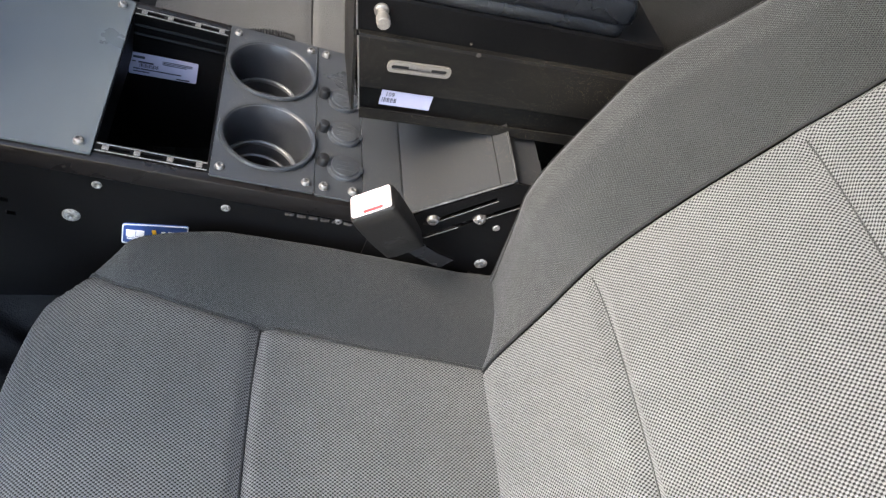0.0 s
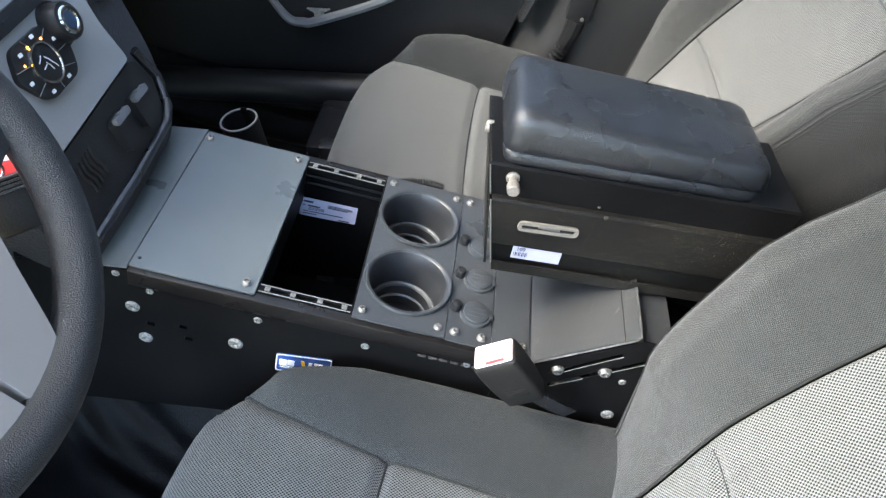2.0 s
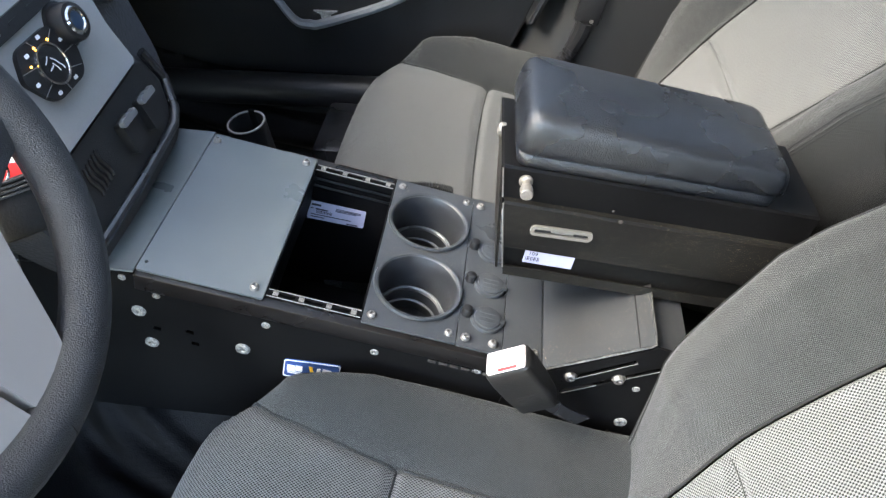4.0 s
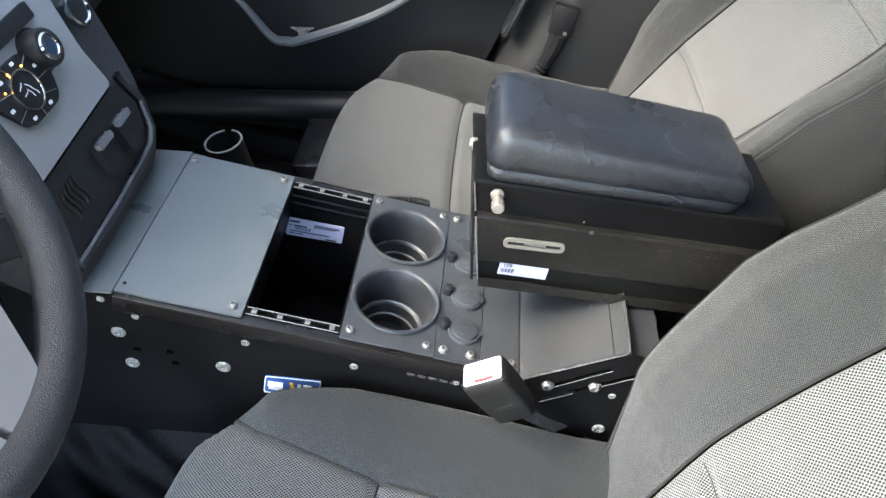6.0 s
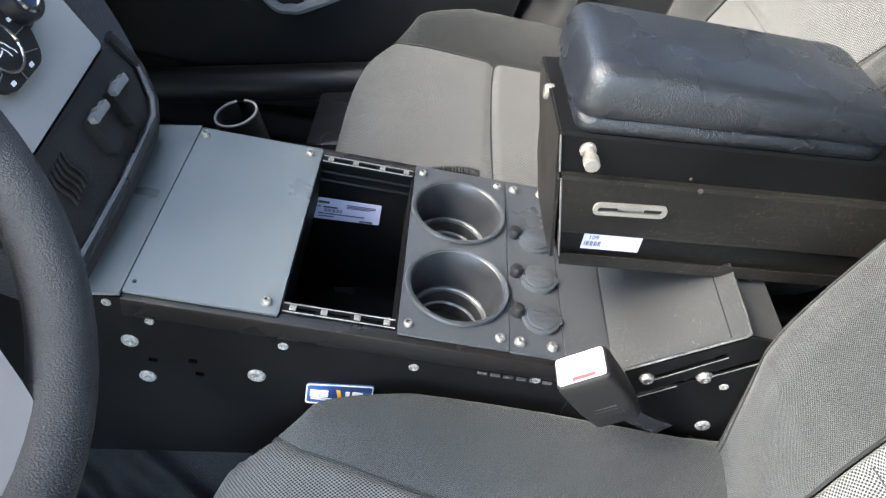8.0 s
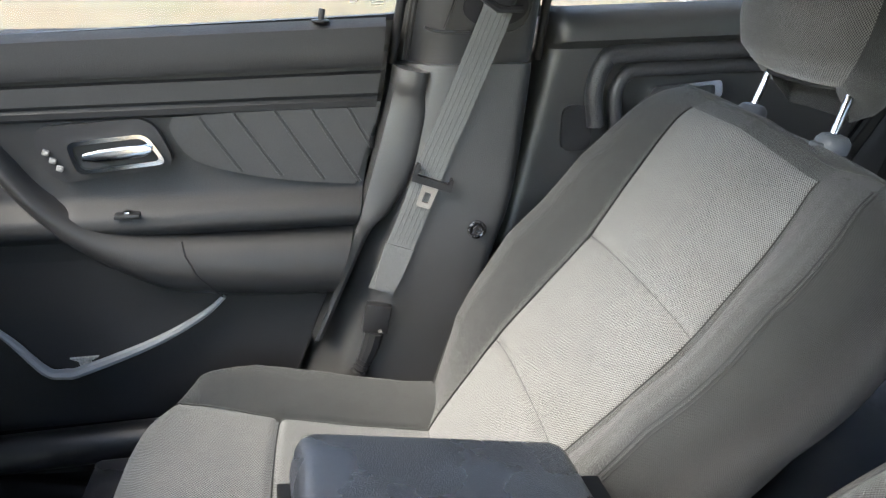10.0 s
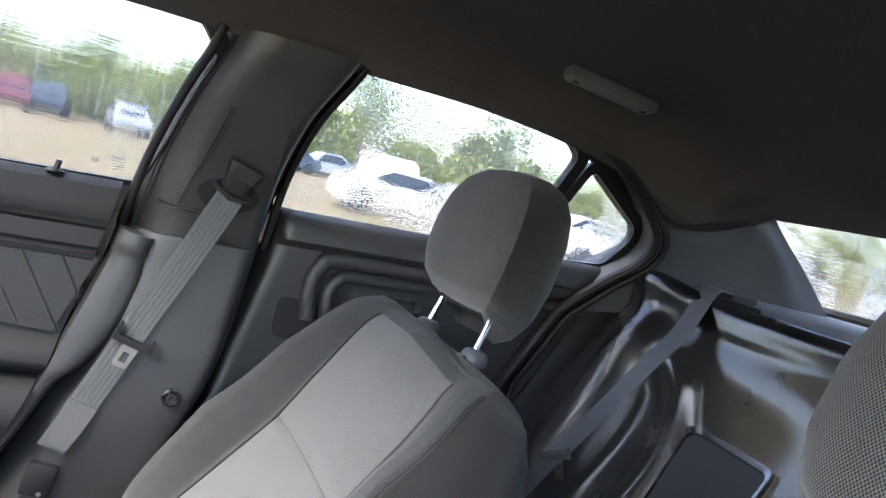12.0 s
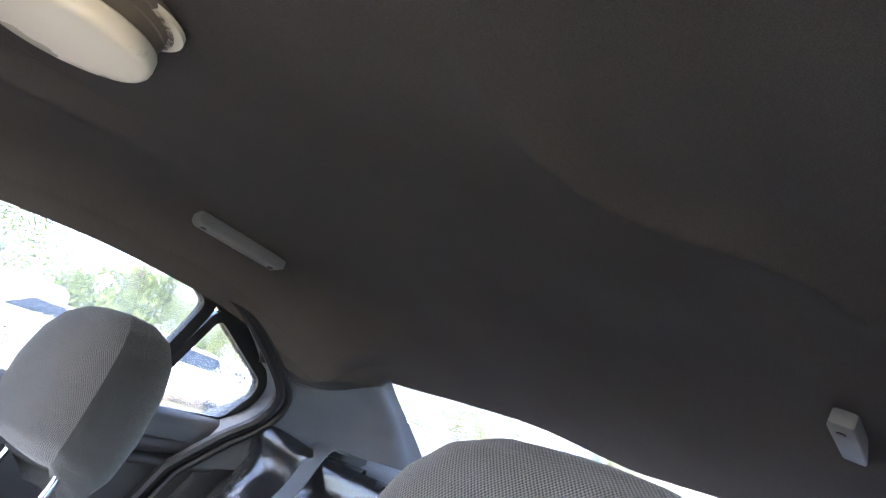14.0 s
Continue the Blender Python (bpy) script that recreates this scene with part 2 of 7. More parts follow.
SCRAP = material("frayed_grey_felt", (0.030, 0.026, 0.023), 0.95, grain=0.6, scale=260, bump=1.0)
LAMPWHITE = material("milky_lamp_cover", (0.62, 0.58, 0.50), 0.3, mottle=0.03)
STRIPGREY = material("mid_grey_plastic", (0.115, 0.119, 0.124), 0.5, mottle=0.06)
PALEGREY = material("pale_grey_plastic", (0.15, 0.148, 0.142), 0.55, grain=0.4, scale=240, bump=0.6, mottle=0.2)
WHITE = material("white_label", (0.75, 0.75, 0.78), 0.5, mottle=0.03)
BUCKLEPINK = material("faded_red_button", (0.80, 0.66, 0.64), 0.45, mottle=0.08, mottle_scale=40)
RED = material("red_plastic", (0.55, 0.03, 0.03), 0.4)
BLUE = material("blue_label", (0.02, 0.06, 0.22), 0.4, mottle=0.05)
YELLOW = material("amber_ink", (0.75, 0.45, 0.03), 0.5)
INK = material("label_ink", (0.03, 0.03, 0.04), 0.6)
BELT = material("grey_belt_webbing", (0.060, 0.063, 0.062), 0.75, grain=0.3, scale=900, bump=0.4)
BOLSTER = weave("charcoal_bolster_cloth", 0.004, 0.0285, 0.0025, 0.8, 0.85, 0.2, (0.97, 1.03, 1.0), 0.35)
# bolster cloth darkened: the shade on seat sides is in its colour
SIDECLOTH = weave("shaded_seat_side_cloth", 0.006, 0.015, 0.0028, 0.5, 0.8, 0.2, (0.97, 1.03, 1.0), 0.3)
PANEL = weave("grey_woven_cloth", 0.009, 0.158, 0.0043, 1.0, 0.9, 0.12, (0.968, 0.975, 0.955), 0.16)
HEADCLOTH = weave("grey_headrest_cloth", 0.012, 0.095, 0.0036, 0.8, 0.9, 0.1, (1.0, 0.97, 0.93))
STITCH = material("dark_thread", (0.05, 0.05, 0.052), 0.8)
GLASS_WET = glass_material("wet_rear_glass", "drops", 0.05, 0.012)
GLASS_STREAK = glass_material("rain_streaked_glass", "streaks", 0.05, 0.010)
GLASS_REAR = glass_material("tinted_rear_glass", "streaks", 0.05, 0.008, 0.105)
GLASS = glass_material("dusty_clear_glass", "", 0.04, 0.035)

# ---------------------------------------------------------------- mesh helpers


def thing(name, label, category, m=None, group="", kind=""):
    ob = new(name)
    ob.empty_display_size = 0.05
    if m is not None:
        ob.matrix_world = m
    return tagged(ob, label, category, group, kind)


def part(name, bm, mat, parent=None, label="", sharp=35, smooth=True):
    bmesh.ops.recalc_face_normals(bm, faces=bm.faces)
    lim = radians(sharp)
    for f in bm.faces:
        f.smooth = smooth
    for e in bm.edges:
        if len(e.link_faces) == 2 and e.calc_face_angle(0) > lim:
            e.smooth = False
    me = bpy.data.meshes.new(name)
    bm.to_mesh(me)
    bm.free()
    me.materials.append(mat)
    ob = new(name, me)
    ob.parent = parent
    if label:
        ob["label"] = label
    return ob


def again(ob, m, parent=None):
    """The same mesh once more, at m under its parent."""
    o = new(ob.name, ob.data)
    o.parent = ob.parent if parent is None else parent
    o.matrix_basis = m
    if "label" in ob:
        o["label"] = ob["label"]
    return o


def fresh():
    return bmesh.new()


def box(bm, x0, x1, y0, y1, z0, z1, bevel=0.0, seg=2):
    v = [bm.verts.new((x, y, z)) for x in (x0, x1) for y in (y0, y1) for z in (z0, z1)]
    fs = [bm.faces.new([v[i] for i in q]) for q in ((0, 1, 3, 2), (4, 6, 7, 5), (0, 4, 5, 1), (2, 3, 7, 6), (0, 2, 6, 4), (1, 5, 7, 3))]
    if bevel:
        es = list({e for f in fs for e in f.edges})
        bmesh.ops.bevel(bm, geom=es, offset=bevel, segments=seg, affect="EDGES", profile=0.5, clamp_overlap=True)
    return bm


def move(bm, m):
    bmesh.ops.transform(bm, matrix=m, verts=bm.verts)
    return bm


def loft(bm, rings, closed=True, caps=False):
    """Skin between rings of points; UVs run in metres along and across."""
    uvl = bm.loops.layers.uv.verify()
    vs = [[bm.verts.new(p) for p in r] for r in rings]
    n = len(rings[0])
    us, acc = [0.0], 0.0
    mid = n // 2
    for a, b in zip(rings, rings[1:]):
        acc += (Vector(b[mid]) - Vector(a[mid])).length
        us.append(acc)
    ws = []
    for r in rings:
        w, acc = [0.0], 0.0
        for a, b in zip(r, list(r[1:]) + ([r[0]] if closed else [])):
            acc += (Vector(b) - Vector(a)).length
            w.append(acc)
        c = acc / 2
        ws.append([q - c for q in w])
    for i in range(len(rings) - 1):
        for j in range(n if closed else n - 1):
            k = (j + 1) % n
            try:
                f = bm.faces.new((vs[i][j], vs[i][k], vs[i + 1][k], vs[i + 1][j]))
            except ValueError:
                continue
            for lp, q in zip(f.loops, ((us[i], ws[i][j]), (us[i], ws[i][j + 1]), (us[i + 1], ws[i + 1][j + 1]), (us[i + 1], ws[i + 1][j]))):
                lp[uvl].uv = q
    if caps:
        bm.faces.new(vs[0][::-1])
        bm.faces.new(vs[-1])
    return bm


def sweep(bm, path, radius, n=10, caps=True, flat=None):
    """A round (or flat: width, thickness) bar along a path."""
    path = [Vector(p) for p in path]
    rings = []
    up = Vector((0, 0, 1))
    for i, p in enumerate(path):
        d = (path[min(i + 1, len(path) - 1)] - path[max(i - 1, 0)]).normalized()
        if abs(d.dot(up)) > 0.95:
            up = Vector((1, 0, 0)) if abs(d.x) < 0.9 else Vector((0, 1, 0))
        s = d.cross(up).normalized()
        u = s.cross(d)
        up = u
        r = radius[i] if isinstance(radius, (list, tuple)) else radius
        rings.append([p + r * (math.cos(a) * s + math.sin(a) * u) for a in [2 * math.pi * k / n for k in range(n)]])
    return loft(bm, rings, True, caps)


def ribbon(bm, path, across, width, thick):
    """A flat strap along a path; across: its width's direction at each point."""
    rings = []
    for i, p in enumerate(path):
        p = Vector(p)
        d = (Vector(path[min(i + 1, len(path) - 1)]) - Vector(path[max(i - 1, 0)])).normalized()
        a = Vector(across[i] if isinstance(across, list) else across)
        a = (a - d * a.dot(d)).normalized()
        n = d.cross(a)
        w = width[i] if isinstance(width, list) else width
        rings.append([p + a * w / 2 + n * thick / 2, p - a * w / 2 + n * thick / 2, p - a * w / 2 - n * thick / 2, p + a * w / 2 - n * thick / 2])
    return loft(bm, rings, True, True)


def lathe(bm, profile, n=32, m=None, close=False):
    """Turn a profile of (radius, height) round z."""
    rings = [[Vector((r * math.cos(2 * math.pi * k / n), r * math.sin(2 * math.pi * k / n), z)) for k in range(n)] for r, z in profile]
    if m is not None:
        rings = [[m @ p for p in r] for r in rings]
    loft(bm, rings, True, False)
    if close:
        bm.verts.ensure_lookup_table()
    return bm


def disc(bm, r, z0, z1, n=24, m=None, bevel=0.0):
    b = min(bevel, r * 0.5)
    prof = [(1e-4, z0), (r, z0), (r, z1 - b), (r - b * 0.3, z1 - b * 0.3), (r - b, z1), (1e-4, z1)] if b else [(1e-4, z0), (r, z0), (r, z1), (1e-4, z1)]
    return lathe(bm, prof, n, m)


def rounded(pts, r, n=5):
    """Round the corners of a closed 2D outline."""
    out = []
    k = len(pts)
    for i in range(k):
        p, a, b = Vector(pts[i]), Vector(pts[i - 1]), Vector(pts[(i + 1) % k])
        ri = r[i] if isinstance(r, (list, tuple)) else r
        if ri <= 0:
            out.append(p)
            continue
        da, db = (a - p), (b - p)
        t = min(ri, da.length * 0.49, db.length * 0.49)
        p0, p1 = p + da.normalized() * t, p + db.normalized() * t
        for s in range(n + 1):
            u = s / n
            out.append((1 - u) ** 2 * p0 + 2 * u * (1 - u) * p + u * u * p1)
    return out


def circle(cx, cy, r, n=40, ry=None):
    return [Vector((cx + r * math.cos(2 * math.pi * i / n), cy + (ry or r) * math.sin(2 * math.pi * i / n))) for i in range(n)]


def sheet(bm, outline, holes, z0, z1, frame_of=None, bevel=0.0):
    """A plate from z0 to z1 cut to an outline, with holes right through; frame_of(x, y, z) places it."""
    put = frame_of or (lambda x, y, z: (x, y, z))
    loops = [list(outline)] + [list(h) for h in holes]
    flat = fresh()
    for lp in loops:
        vs = [flat.verts.new((p[0], p[1], 0)) for p in lp]
        for a, b in zip(vs, vs[1:] + vs[:1]):
            flat.edges.new((a, b))
    bmesh.ops.triangle_fill(flat, use_beauty=True, use_dissolve=False, edges=flat.edges[:])
    flat.verts.index_update()
    tri = [[v.index for v in f.verts] for f in flat.faces]
    pts = [(v.co.x, v.co.y) for v in flat.verts]
    flat.free()
    lo = [bm.verts.new(put(x, y, z0)) for x, y in pts]
    hi = [bm.verts.new(put(x, y, z1)) for x, y in pts]
    for t in tri:
        bm.faces.new([hi[i] for i in t])
        bm.faces.new([lo[i] for i in reversed(t)])
    base = 0
    for lp in loops:
        k = len(lp)
        for i in range(k):
            a, b = base + i, base + (i + 1) % k
            bm.faces.new((lo[a], lo[b], hi[b], hi[a]))
        base += k
    return bm


def side_frame(x, y, z):
    """Outlines drawn as (along, up), pushed out across the car."""
    return (x, z, y)


def spline(pts, n):
    """Smooth points through a short list."""
    pts = [Vector(p) for p in pts]
    ext = [2 * pts[0] - pts[1]] + pts + [2 * pts[-1] - pts[-2]]
    out = []
    m = len(pts) - 1
    for s in range(n + 1):
        u = s / n * m
        i = min(int(u), m - 1)
        f = u - i
        p0, p1, p2, p3 = ext[i:i + 4]
        out.append(0.5 * ((2 * p1) + (p2 - p0) * f + (2 * p0 - 5 * p1 + 4 * p2 - p3) * f * f + (3 * p1 - p0 - 3 * p2 + p3) * f ** 3))
    return out


def text_on(name, body, size, m, mat, parent, label=""):
    cu = bpy.data.curves.new(name, "FONT")
    cu.body, cu.size, cu.extrude, cu.align_x, cu.align_y = body, size, 0.0002, "CENTER", "CENTER"
    tmp = bpy.data.objects.new(name, cu)
    scene.collection.objects.link(tmp)
    me = bpy.data.meshes.new_from_object(tmp.evaluated_get(bpy.context.evaluated_depsgraph_get()))
    bpy.data.objects.remove(tmp)
    me.materials.clear()
    me.materials.append(mat)
    ob = new(name, me)
    ob.parent, ob.matrix_basis = parent, m
    if label:
        ob["label"] = label
    return ob

# ---------------------------------------------------------------- the shell of the car
MID = 0.111            # the car's centre line
LEFT = 0.745           # half width of the roof on the driver's side


def soft_step(u):
    u = min(1.0, max(0.0, u))
    return u * u * (3 - 2 * u)


def ceiling_height(x, y):
    z = 1.30 - (0.27 * (x - 0.8) ** 2 if x > 0.8 else 0) - (0.2 * (x - 0.3) ** 2 if x < 0.3 else 0)
    q = min((y - MID) / 0.585 if y > MID else (MID - y) / LEFT, 1.0)
    # the rear edge hangs lower over the middle of the rear window
    z -= 0.034 * soft_step((0.32 - y) / 0.34) * soft_step((x - 1.22) / 0.34)
    return z - (0.04 * q * q + 0.10 * q ** 8) * (1 - soft_step((x - 1.40) / 0.20))


CREASE = spline([(0.60, -0.235), (0.675, -0.212), (0.750, -0.204), (0.820, -0.206), (0.880, -0.238), (0.910, -0.283), (0.935, -0.330), (0.972, -0.383), (1.03, -0.410)], 60)


CREASE_AT = np.array([[c.x, c.y] for c in CREASE])


def headliner_height(x, y):
    z = ceiling_height(x, y)
    d = float(np.sqrt(((CREASE_AT - (x, y)) ** 2).sum(1)).min())
    z -= (0.010 * math.exp(-(d / 0.010) ** 2) + 0.014 * math.exp(-(d / 0.055) ** 2)) * soft_step((x - 0.58) / 0.22)
    # pressed hollow beside the lamp and the soft roll towards the rear corner
    u, v = (x - 0.585) / 0.085, (y - 0.408 + 0.12 * (x - 0.585)) / 0.024
    z += 0.026 * math.exp(-u * u - v * v)
    z -= 0.012 * math.exp(-((x - 0.62) / 0.14) ** 2 - ((y - 0.452 + 0.12 * (x - 0.62)) / 0.028) ** 2)
    z -= 0.004 * math.exp(-((x - 1.44) / 0.06) ** 2 - ((y - 0.64) / 0.05) ** 2)
    z += 0.0025 * noise.noise((x * 5, y * 5, 3))
    return z


def build_ceiling():
    bm = fresh()
    xs = [0.08 + 1.55 * i / 180 for i in range(181)]
    ys = [MID + (0.585 if j > 70 else LEFT) * math.sin(math.pi / 2 * (j / 70 - 1)) for j in range(141)]
    low = [[Vector((x, y, headliner_height(x, y))) for y in ys] for x in xs]
    rings = [r + [p + Vector((0, 0, 0.03)) for p in reversed(r)] for r in low]
    loft(bm, rings, True, True)
    ob = part("ceiling", bm, HEADLINER, None, sharp=60)
    tagged(ob, "dark charcoal cloth headliner with a soft crease", "ceiling", kind="structure")


FLOOR_RIBS = [spline([(px, py - off, 0) for px, py in row], 24) for row, off in ((((-0.416, 0.023), (-0.356, -0.023), (-0.304, -0.052), (-0.241, -0.077)), 0.0), (((-0.375, 0.028), (-0.314, -0.009), (-0.245, -0.045)), 0.0), (((-0.44, -0.01), (-0.38, -0.06), (-0.32, -0.09), (-0.25, -0.115)), 0.0))]


def build_floor():
    bm = fresh()
    rings = []
    for i in range(281):
        x = -0.95 + 2.3 * i / 280
        r = []
        for j in range(241):
            y = -0.72 + 1.56 * j / 240
            z = 0.08
            z += 0.09 * math.exp(-((y - MID) / 0.13) ** 4)
            z += 0.012 * math.exp(-((y - MID) / 0.22) ** 2)
            z += 0.10 * max(0, (y - MID - 0.62) / 0.11) ** 2
            if x < -0.45:
                z += 0.55 * (-0.45 - x) ** 1.5
            if -0.46 < x < -0.15 and -0.16 < y < 0.08:
                for line in FLOOR_RIBS:
                    gap = min((Vector((x, y, 0)) - c).length for c in line)
                    z += 0.017 * math.exp(-(gap / 0.014) ** 2)
            z += 0.02 * math.exp(-((y - 0.765 - 0.02 * math.sin(9 * x)) / 0.02) ** 2) + 0.016 * math.exp(-((y - 0.68 + 0.2 * (x + 0.3)) / 0.02) ** 2) * (1 if x < -0.12 else 0)
            z += 0.004 * noise.noise((x * 4, y * 4, 0))
            r.append(Vector((x, y, z)))
        rings.append(r)
    loft(bm, rings, False)
    bmesh.ops.solidify(bm, geom=bm.faces[:], thickness=0.02)
    ob = part("floor", bm, RUBBER, None, sharp=60)
    tagged(ob, "black ribbed vinyl floor covering over the tunnel", "floor", kind="structure")


def glass_y(z):
    return 0.862 - 0.62 * (z - 0.886)


def sill_z(x):
    return 0.876 + 0.028 * (x + 0.087)


def mirror_y(bm):
    for v in bm.verts:
        v.co.y = 2 * MID - v.co.y - (LEFT - 0.585)
    return bm


def pillar_bow(u):
    """How far the trim stands into the cabin across its width: a slanting flank, a corner, then the flat face."""
    return float(np.interp(u, [0, 0.06, 0.16, 0.22, 0.27, 0.34, 0.86, 0.90, 0.93, 0.96, 1.0], [-0.045, -0.028, 0.004, 0.020, 0.027, 0.030, 0.030, 0.026, 0.014, -0.012, -0.050]))


def pillar_piece(bm, left, right, thick=0.05, out=0.0, n=14):
    """A pillar between two edge lines of (x, y, z), bowed a little into the cabin."""
    rings = []
    a, b = spline(left, n), spline(right, n)
    for p, q in zip(a, b):
        r = []
        for s in range(31):
            u = s / 30
            w = p.lerp(q, u)
            w.y -= pillar_bow(u) + out
            r.append(w)
        r += [q + Vector((0, thick, 0)), p + Vector((0, thick, 0))]
        rings.append(r)
    return loft(bm, rings, True, True)


def build_pillars(side):
    """B pillar upper and lower trim, C pillar trim; side 1: passenger's, -1: mirrored to the driver's."""
    b = thing("b_pillar", "dark grained plastic pillar trim behind the front door", "pillar", kind="structure", group="pillars")

    def put(name, bm, mat, label=""):
        if side < 0:
            mirror_y(bm)
        return part(name, bm, mat, b, label, sharp=50)

    bm = fresh()
    up_l = [(0.313, 0.841, 0.815), (0.335, 0.80, 0.95), (0.362, 0.735, 1.06), (0.385, 0.690, 1.13), (0.393, 0.674, 1.170)]
    up_r = [(0.550, 0.841, 0.815), (0.556, 0.80, 0.95), (0.572, 0.735, 1.06), (0.60, 0.690, 1.13), (0.617, 0.674, 1.170)]
    pillar_piece(bm, up_l, up_r)
    put("upper_trim", bm, DARKTRIM)
    bm = fresh()
    lo_l = [(0.303, 0.838, 0.816), (0.298, 0.835, 0.78), (0.262, 0.83, 0.60), (0.225, 0.83, 0.48), (0.16, 0.84, 0.33), (0.11, 0.84, 0.24), (0.05, 0.83, 0.16)]
    lo_r = [(0.549, 0.838, 0.816), (0.546, 0.835, 0.78), (0.525, 0.83, 0.60), (0.49, 0.83, 0.48), (0.45, 0.84, 0.33), (0.42, 0.84, 0.24), (0.40, 0.83, 0.16)]
    pillar_piece(bm, lo_l, lo_r, 0.06, 0.012, 24)
    put("lower_trim", bm, DARKTRIM)
    # raised flank along the front edge of the lower trim, with a step under its top
    bm = fresh()
    front = spline([(0.306, 0.815), (0.296, 0.765), (0.270, 0.675), (0.243, 0.585), (0.228, 0.54), (0.190, 0.44), (0.145, 0.33)], 30)
    inner = spline([(0.358, 0.806), (0.352, 0.770), (0.352, 0.720), (0.330, 0.640), (0.285, 0.570), (0.250, 0.535), (0.205, 0.44), (0.155, 0.33)], 30)
    rings = []
    for k, (p, q) in enumerate(zip(front, inner)):
        tall = float(np.interp(k, [0, 3, 4, 6, 14, 18, 22, 30], [0.017, 0.017, 0.010, 0.009, 0.009, 0.009, 0.001, -0.004]))
        base = 0.803
        rings.append([Vector((p.x, 0.838, p.y)), Vector((p.x + 0.004, base - tall * 0.3, p.y)), Vector((p.x * 0.7 + q.x * 0.3, base - tall * 0.9, p.y * 0.7 + q.y * 0.3)), Vector((p.x * 0.2 + q.x * 0.8, base - tall, p.y * 0.2 + q.y * 0.8)), Vector((q.x, base - tall * 0.6, q.y)), Vector((q.x + 0.008, base + 0.010, q.y)), Vector((q.x, 0.838, q.y))])
    loft(bm, rings, True, True)
    put("lower_flank", bm, DARKTRIM)
    # raised edges of the belt panel, and the ledge below it
    def on_face(x, z):
        return (x, float(np.interp(z, [p[2] for p in up_l], [p[1] for p in up_l])) - 0.0305, z)

    for line, rad in (([(0.431, 1.05), (0.413, 0.96), (0.384, 0.872)], 0.0014), ([(0.527, 1.04), (0.527, 0.953), (0.516, 0.89), (0.503, 0.871), (0.485, 0.866)], 0.0014), ([(0.352, 0.876), (0.365, 0.871), (0.384, 0.868), (0.425, 0.868)], 0.0026)):
        bm = fresh()
        sweep(bm, [on_face(p.x, p.y) for p in spline([(x, z, 0) for x, z in line], 20)], rad, 8)
        put("panel_edge", bm, DARKTRIM)
    bm = fresh()
    sweep(bm, [Vector(on_face(x - 0.003, z)) + Vector((0, 0.0012, 0)) for x, z in ((0.431, 1.05), (0.413, 0.96), (0.386, 0.874))], 0.0014, 6)
    put("panel_gap", bm, SEAMDARK)
    bm = fresh()
    sl, sr = spline(up_l, 20), spline(up_r, 20)
    sweep(bm, [p.lerp(q, 0.085) - Vector((0, pillar_bow(0.085) - 0.0006, 0)) for p, q in zip(sl, sr)], 0.0030, 6)
    put("trim_gap", bm, SEAMDARK)
    bm = fresh()
    sweep(bm, [p.lerp(q, 0.055) - Vector((0, pillar_bow(0.055) - 0.001, 0)) for p, q in zip(sl, sr)], 0.0032, 8)
    put("trim_bead", bm, DARKTRIM)
    bm = fresh()
    sheet(bm, circle(0.462, 0.905, 0.052, 28, 0.030), [], 0, 0.003, lambda x, z, q: (on_face(x, z)[0], on_face(x, z)[1] - 0.002 + q, z))
    put("belt_recess", bm, BLACK)
    # rubber door seals
    for edge, aside in ((up_l, -0.006), (up_r, 0.006)):
        bm = fresh()
        sweep(bm, spline([(x + aside, y + 0.018, z) for x, y, z in edge], 20), 0.008, 8)
        put("door_seal", bm, BLACK)
    bm = fresh()
    lathe(bm, [(0.0165, -0.002), (0.0165, 0.002), (0.0135, 0.004), (0.0105, 0.0015), (0.0085, 0.0015), (0.0085, 0.0065), (0.0045, 0.0065), (0.0045, 0.003), (0.0001, 0.003)], 20, pose(0.440, 0.783, 0.538, 90, 0, 0))
    put("bolt", bm, GLOSS, "black socket-head bolt")

    c = thing("c_pillar", "smooth dark grey pillar trim beside the rear window", "pillar", kind="structure", group="pillars")
    bm = fresh()
    edge_a = spline([(1.10, 0.70, 1.165), (1.18, 0.70, 1.14), (1.29, 0.72, 1.075), (1.365, 0.74, 1.01), (1.36, 0.77, 0.945), (1.30, 0.80, 0.885), (1.22, 0.83, 0.80)], 24)
    trim_a = spline([(1.292, 0.718, 1.066), (1.340, 0.732, 1.045), (1.372, 0.745, 1.01), (1.362, 0.77, 0.945), (1.30, 0.80, 0.885), (1.22, 0.83, 0.80)], 24)
    trim_b = spline([(1.60, 0.658, 1.122), (1.632, 0.648, 1.085), (1.665, 0.634, 1.050), (1.70, 0.617, 1.011), (1.745, 0.595, 0.955), (1.785, 0.575, 0.905)], 24)
    rings = []
    for k, (p, q) in enumerate(zip(trim_a, trim_b)):
        r = []
        f = k / 24
        for s in range(25):
            u = s / 24
            w = p.lerp(q, u)
            w.y += (0.004 + 0.030 * min(1, f * 1.6)) * math.sin(math.pi * u) - 0.018 * math.exp(-((u - 0.86) / 0.07) ** 2)
            w.z -= 0.046 * math.sin(math.pi * min(1, u * 1.02)) ** 0.8 * (1 - f) ** 2
            r.append(w)
        r += [q + Vector((0.02, 0.05, 0)), p + Vector((0.0, 0.08, 0.02))]
        rings.append(r)
    loft(bm, rings, True, True)
    if side < 0:
        mirror_y(bm)
    part("trim", bm, PILLARGREY, c, sharp=60)
    bm = fresh()
    rings = []
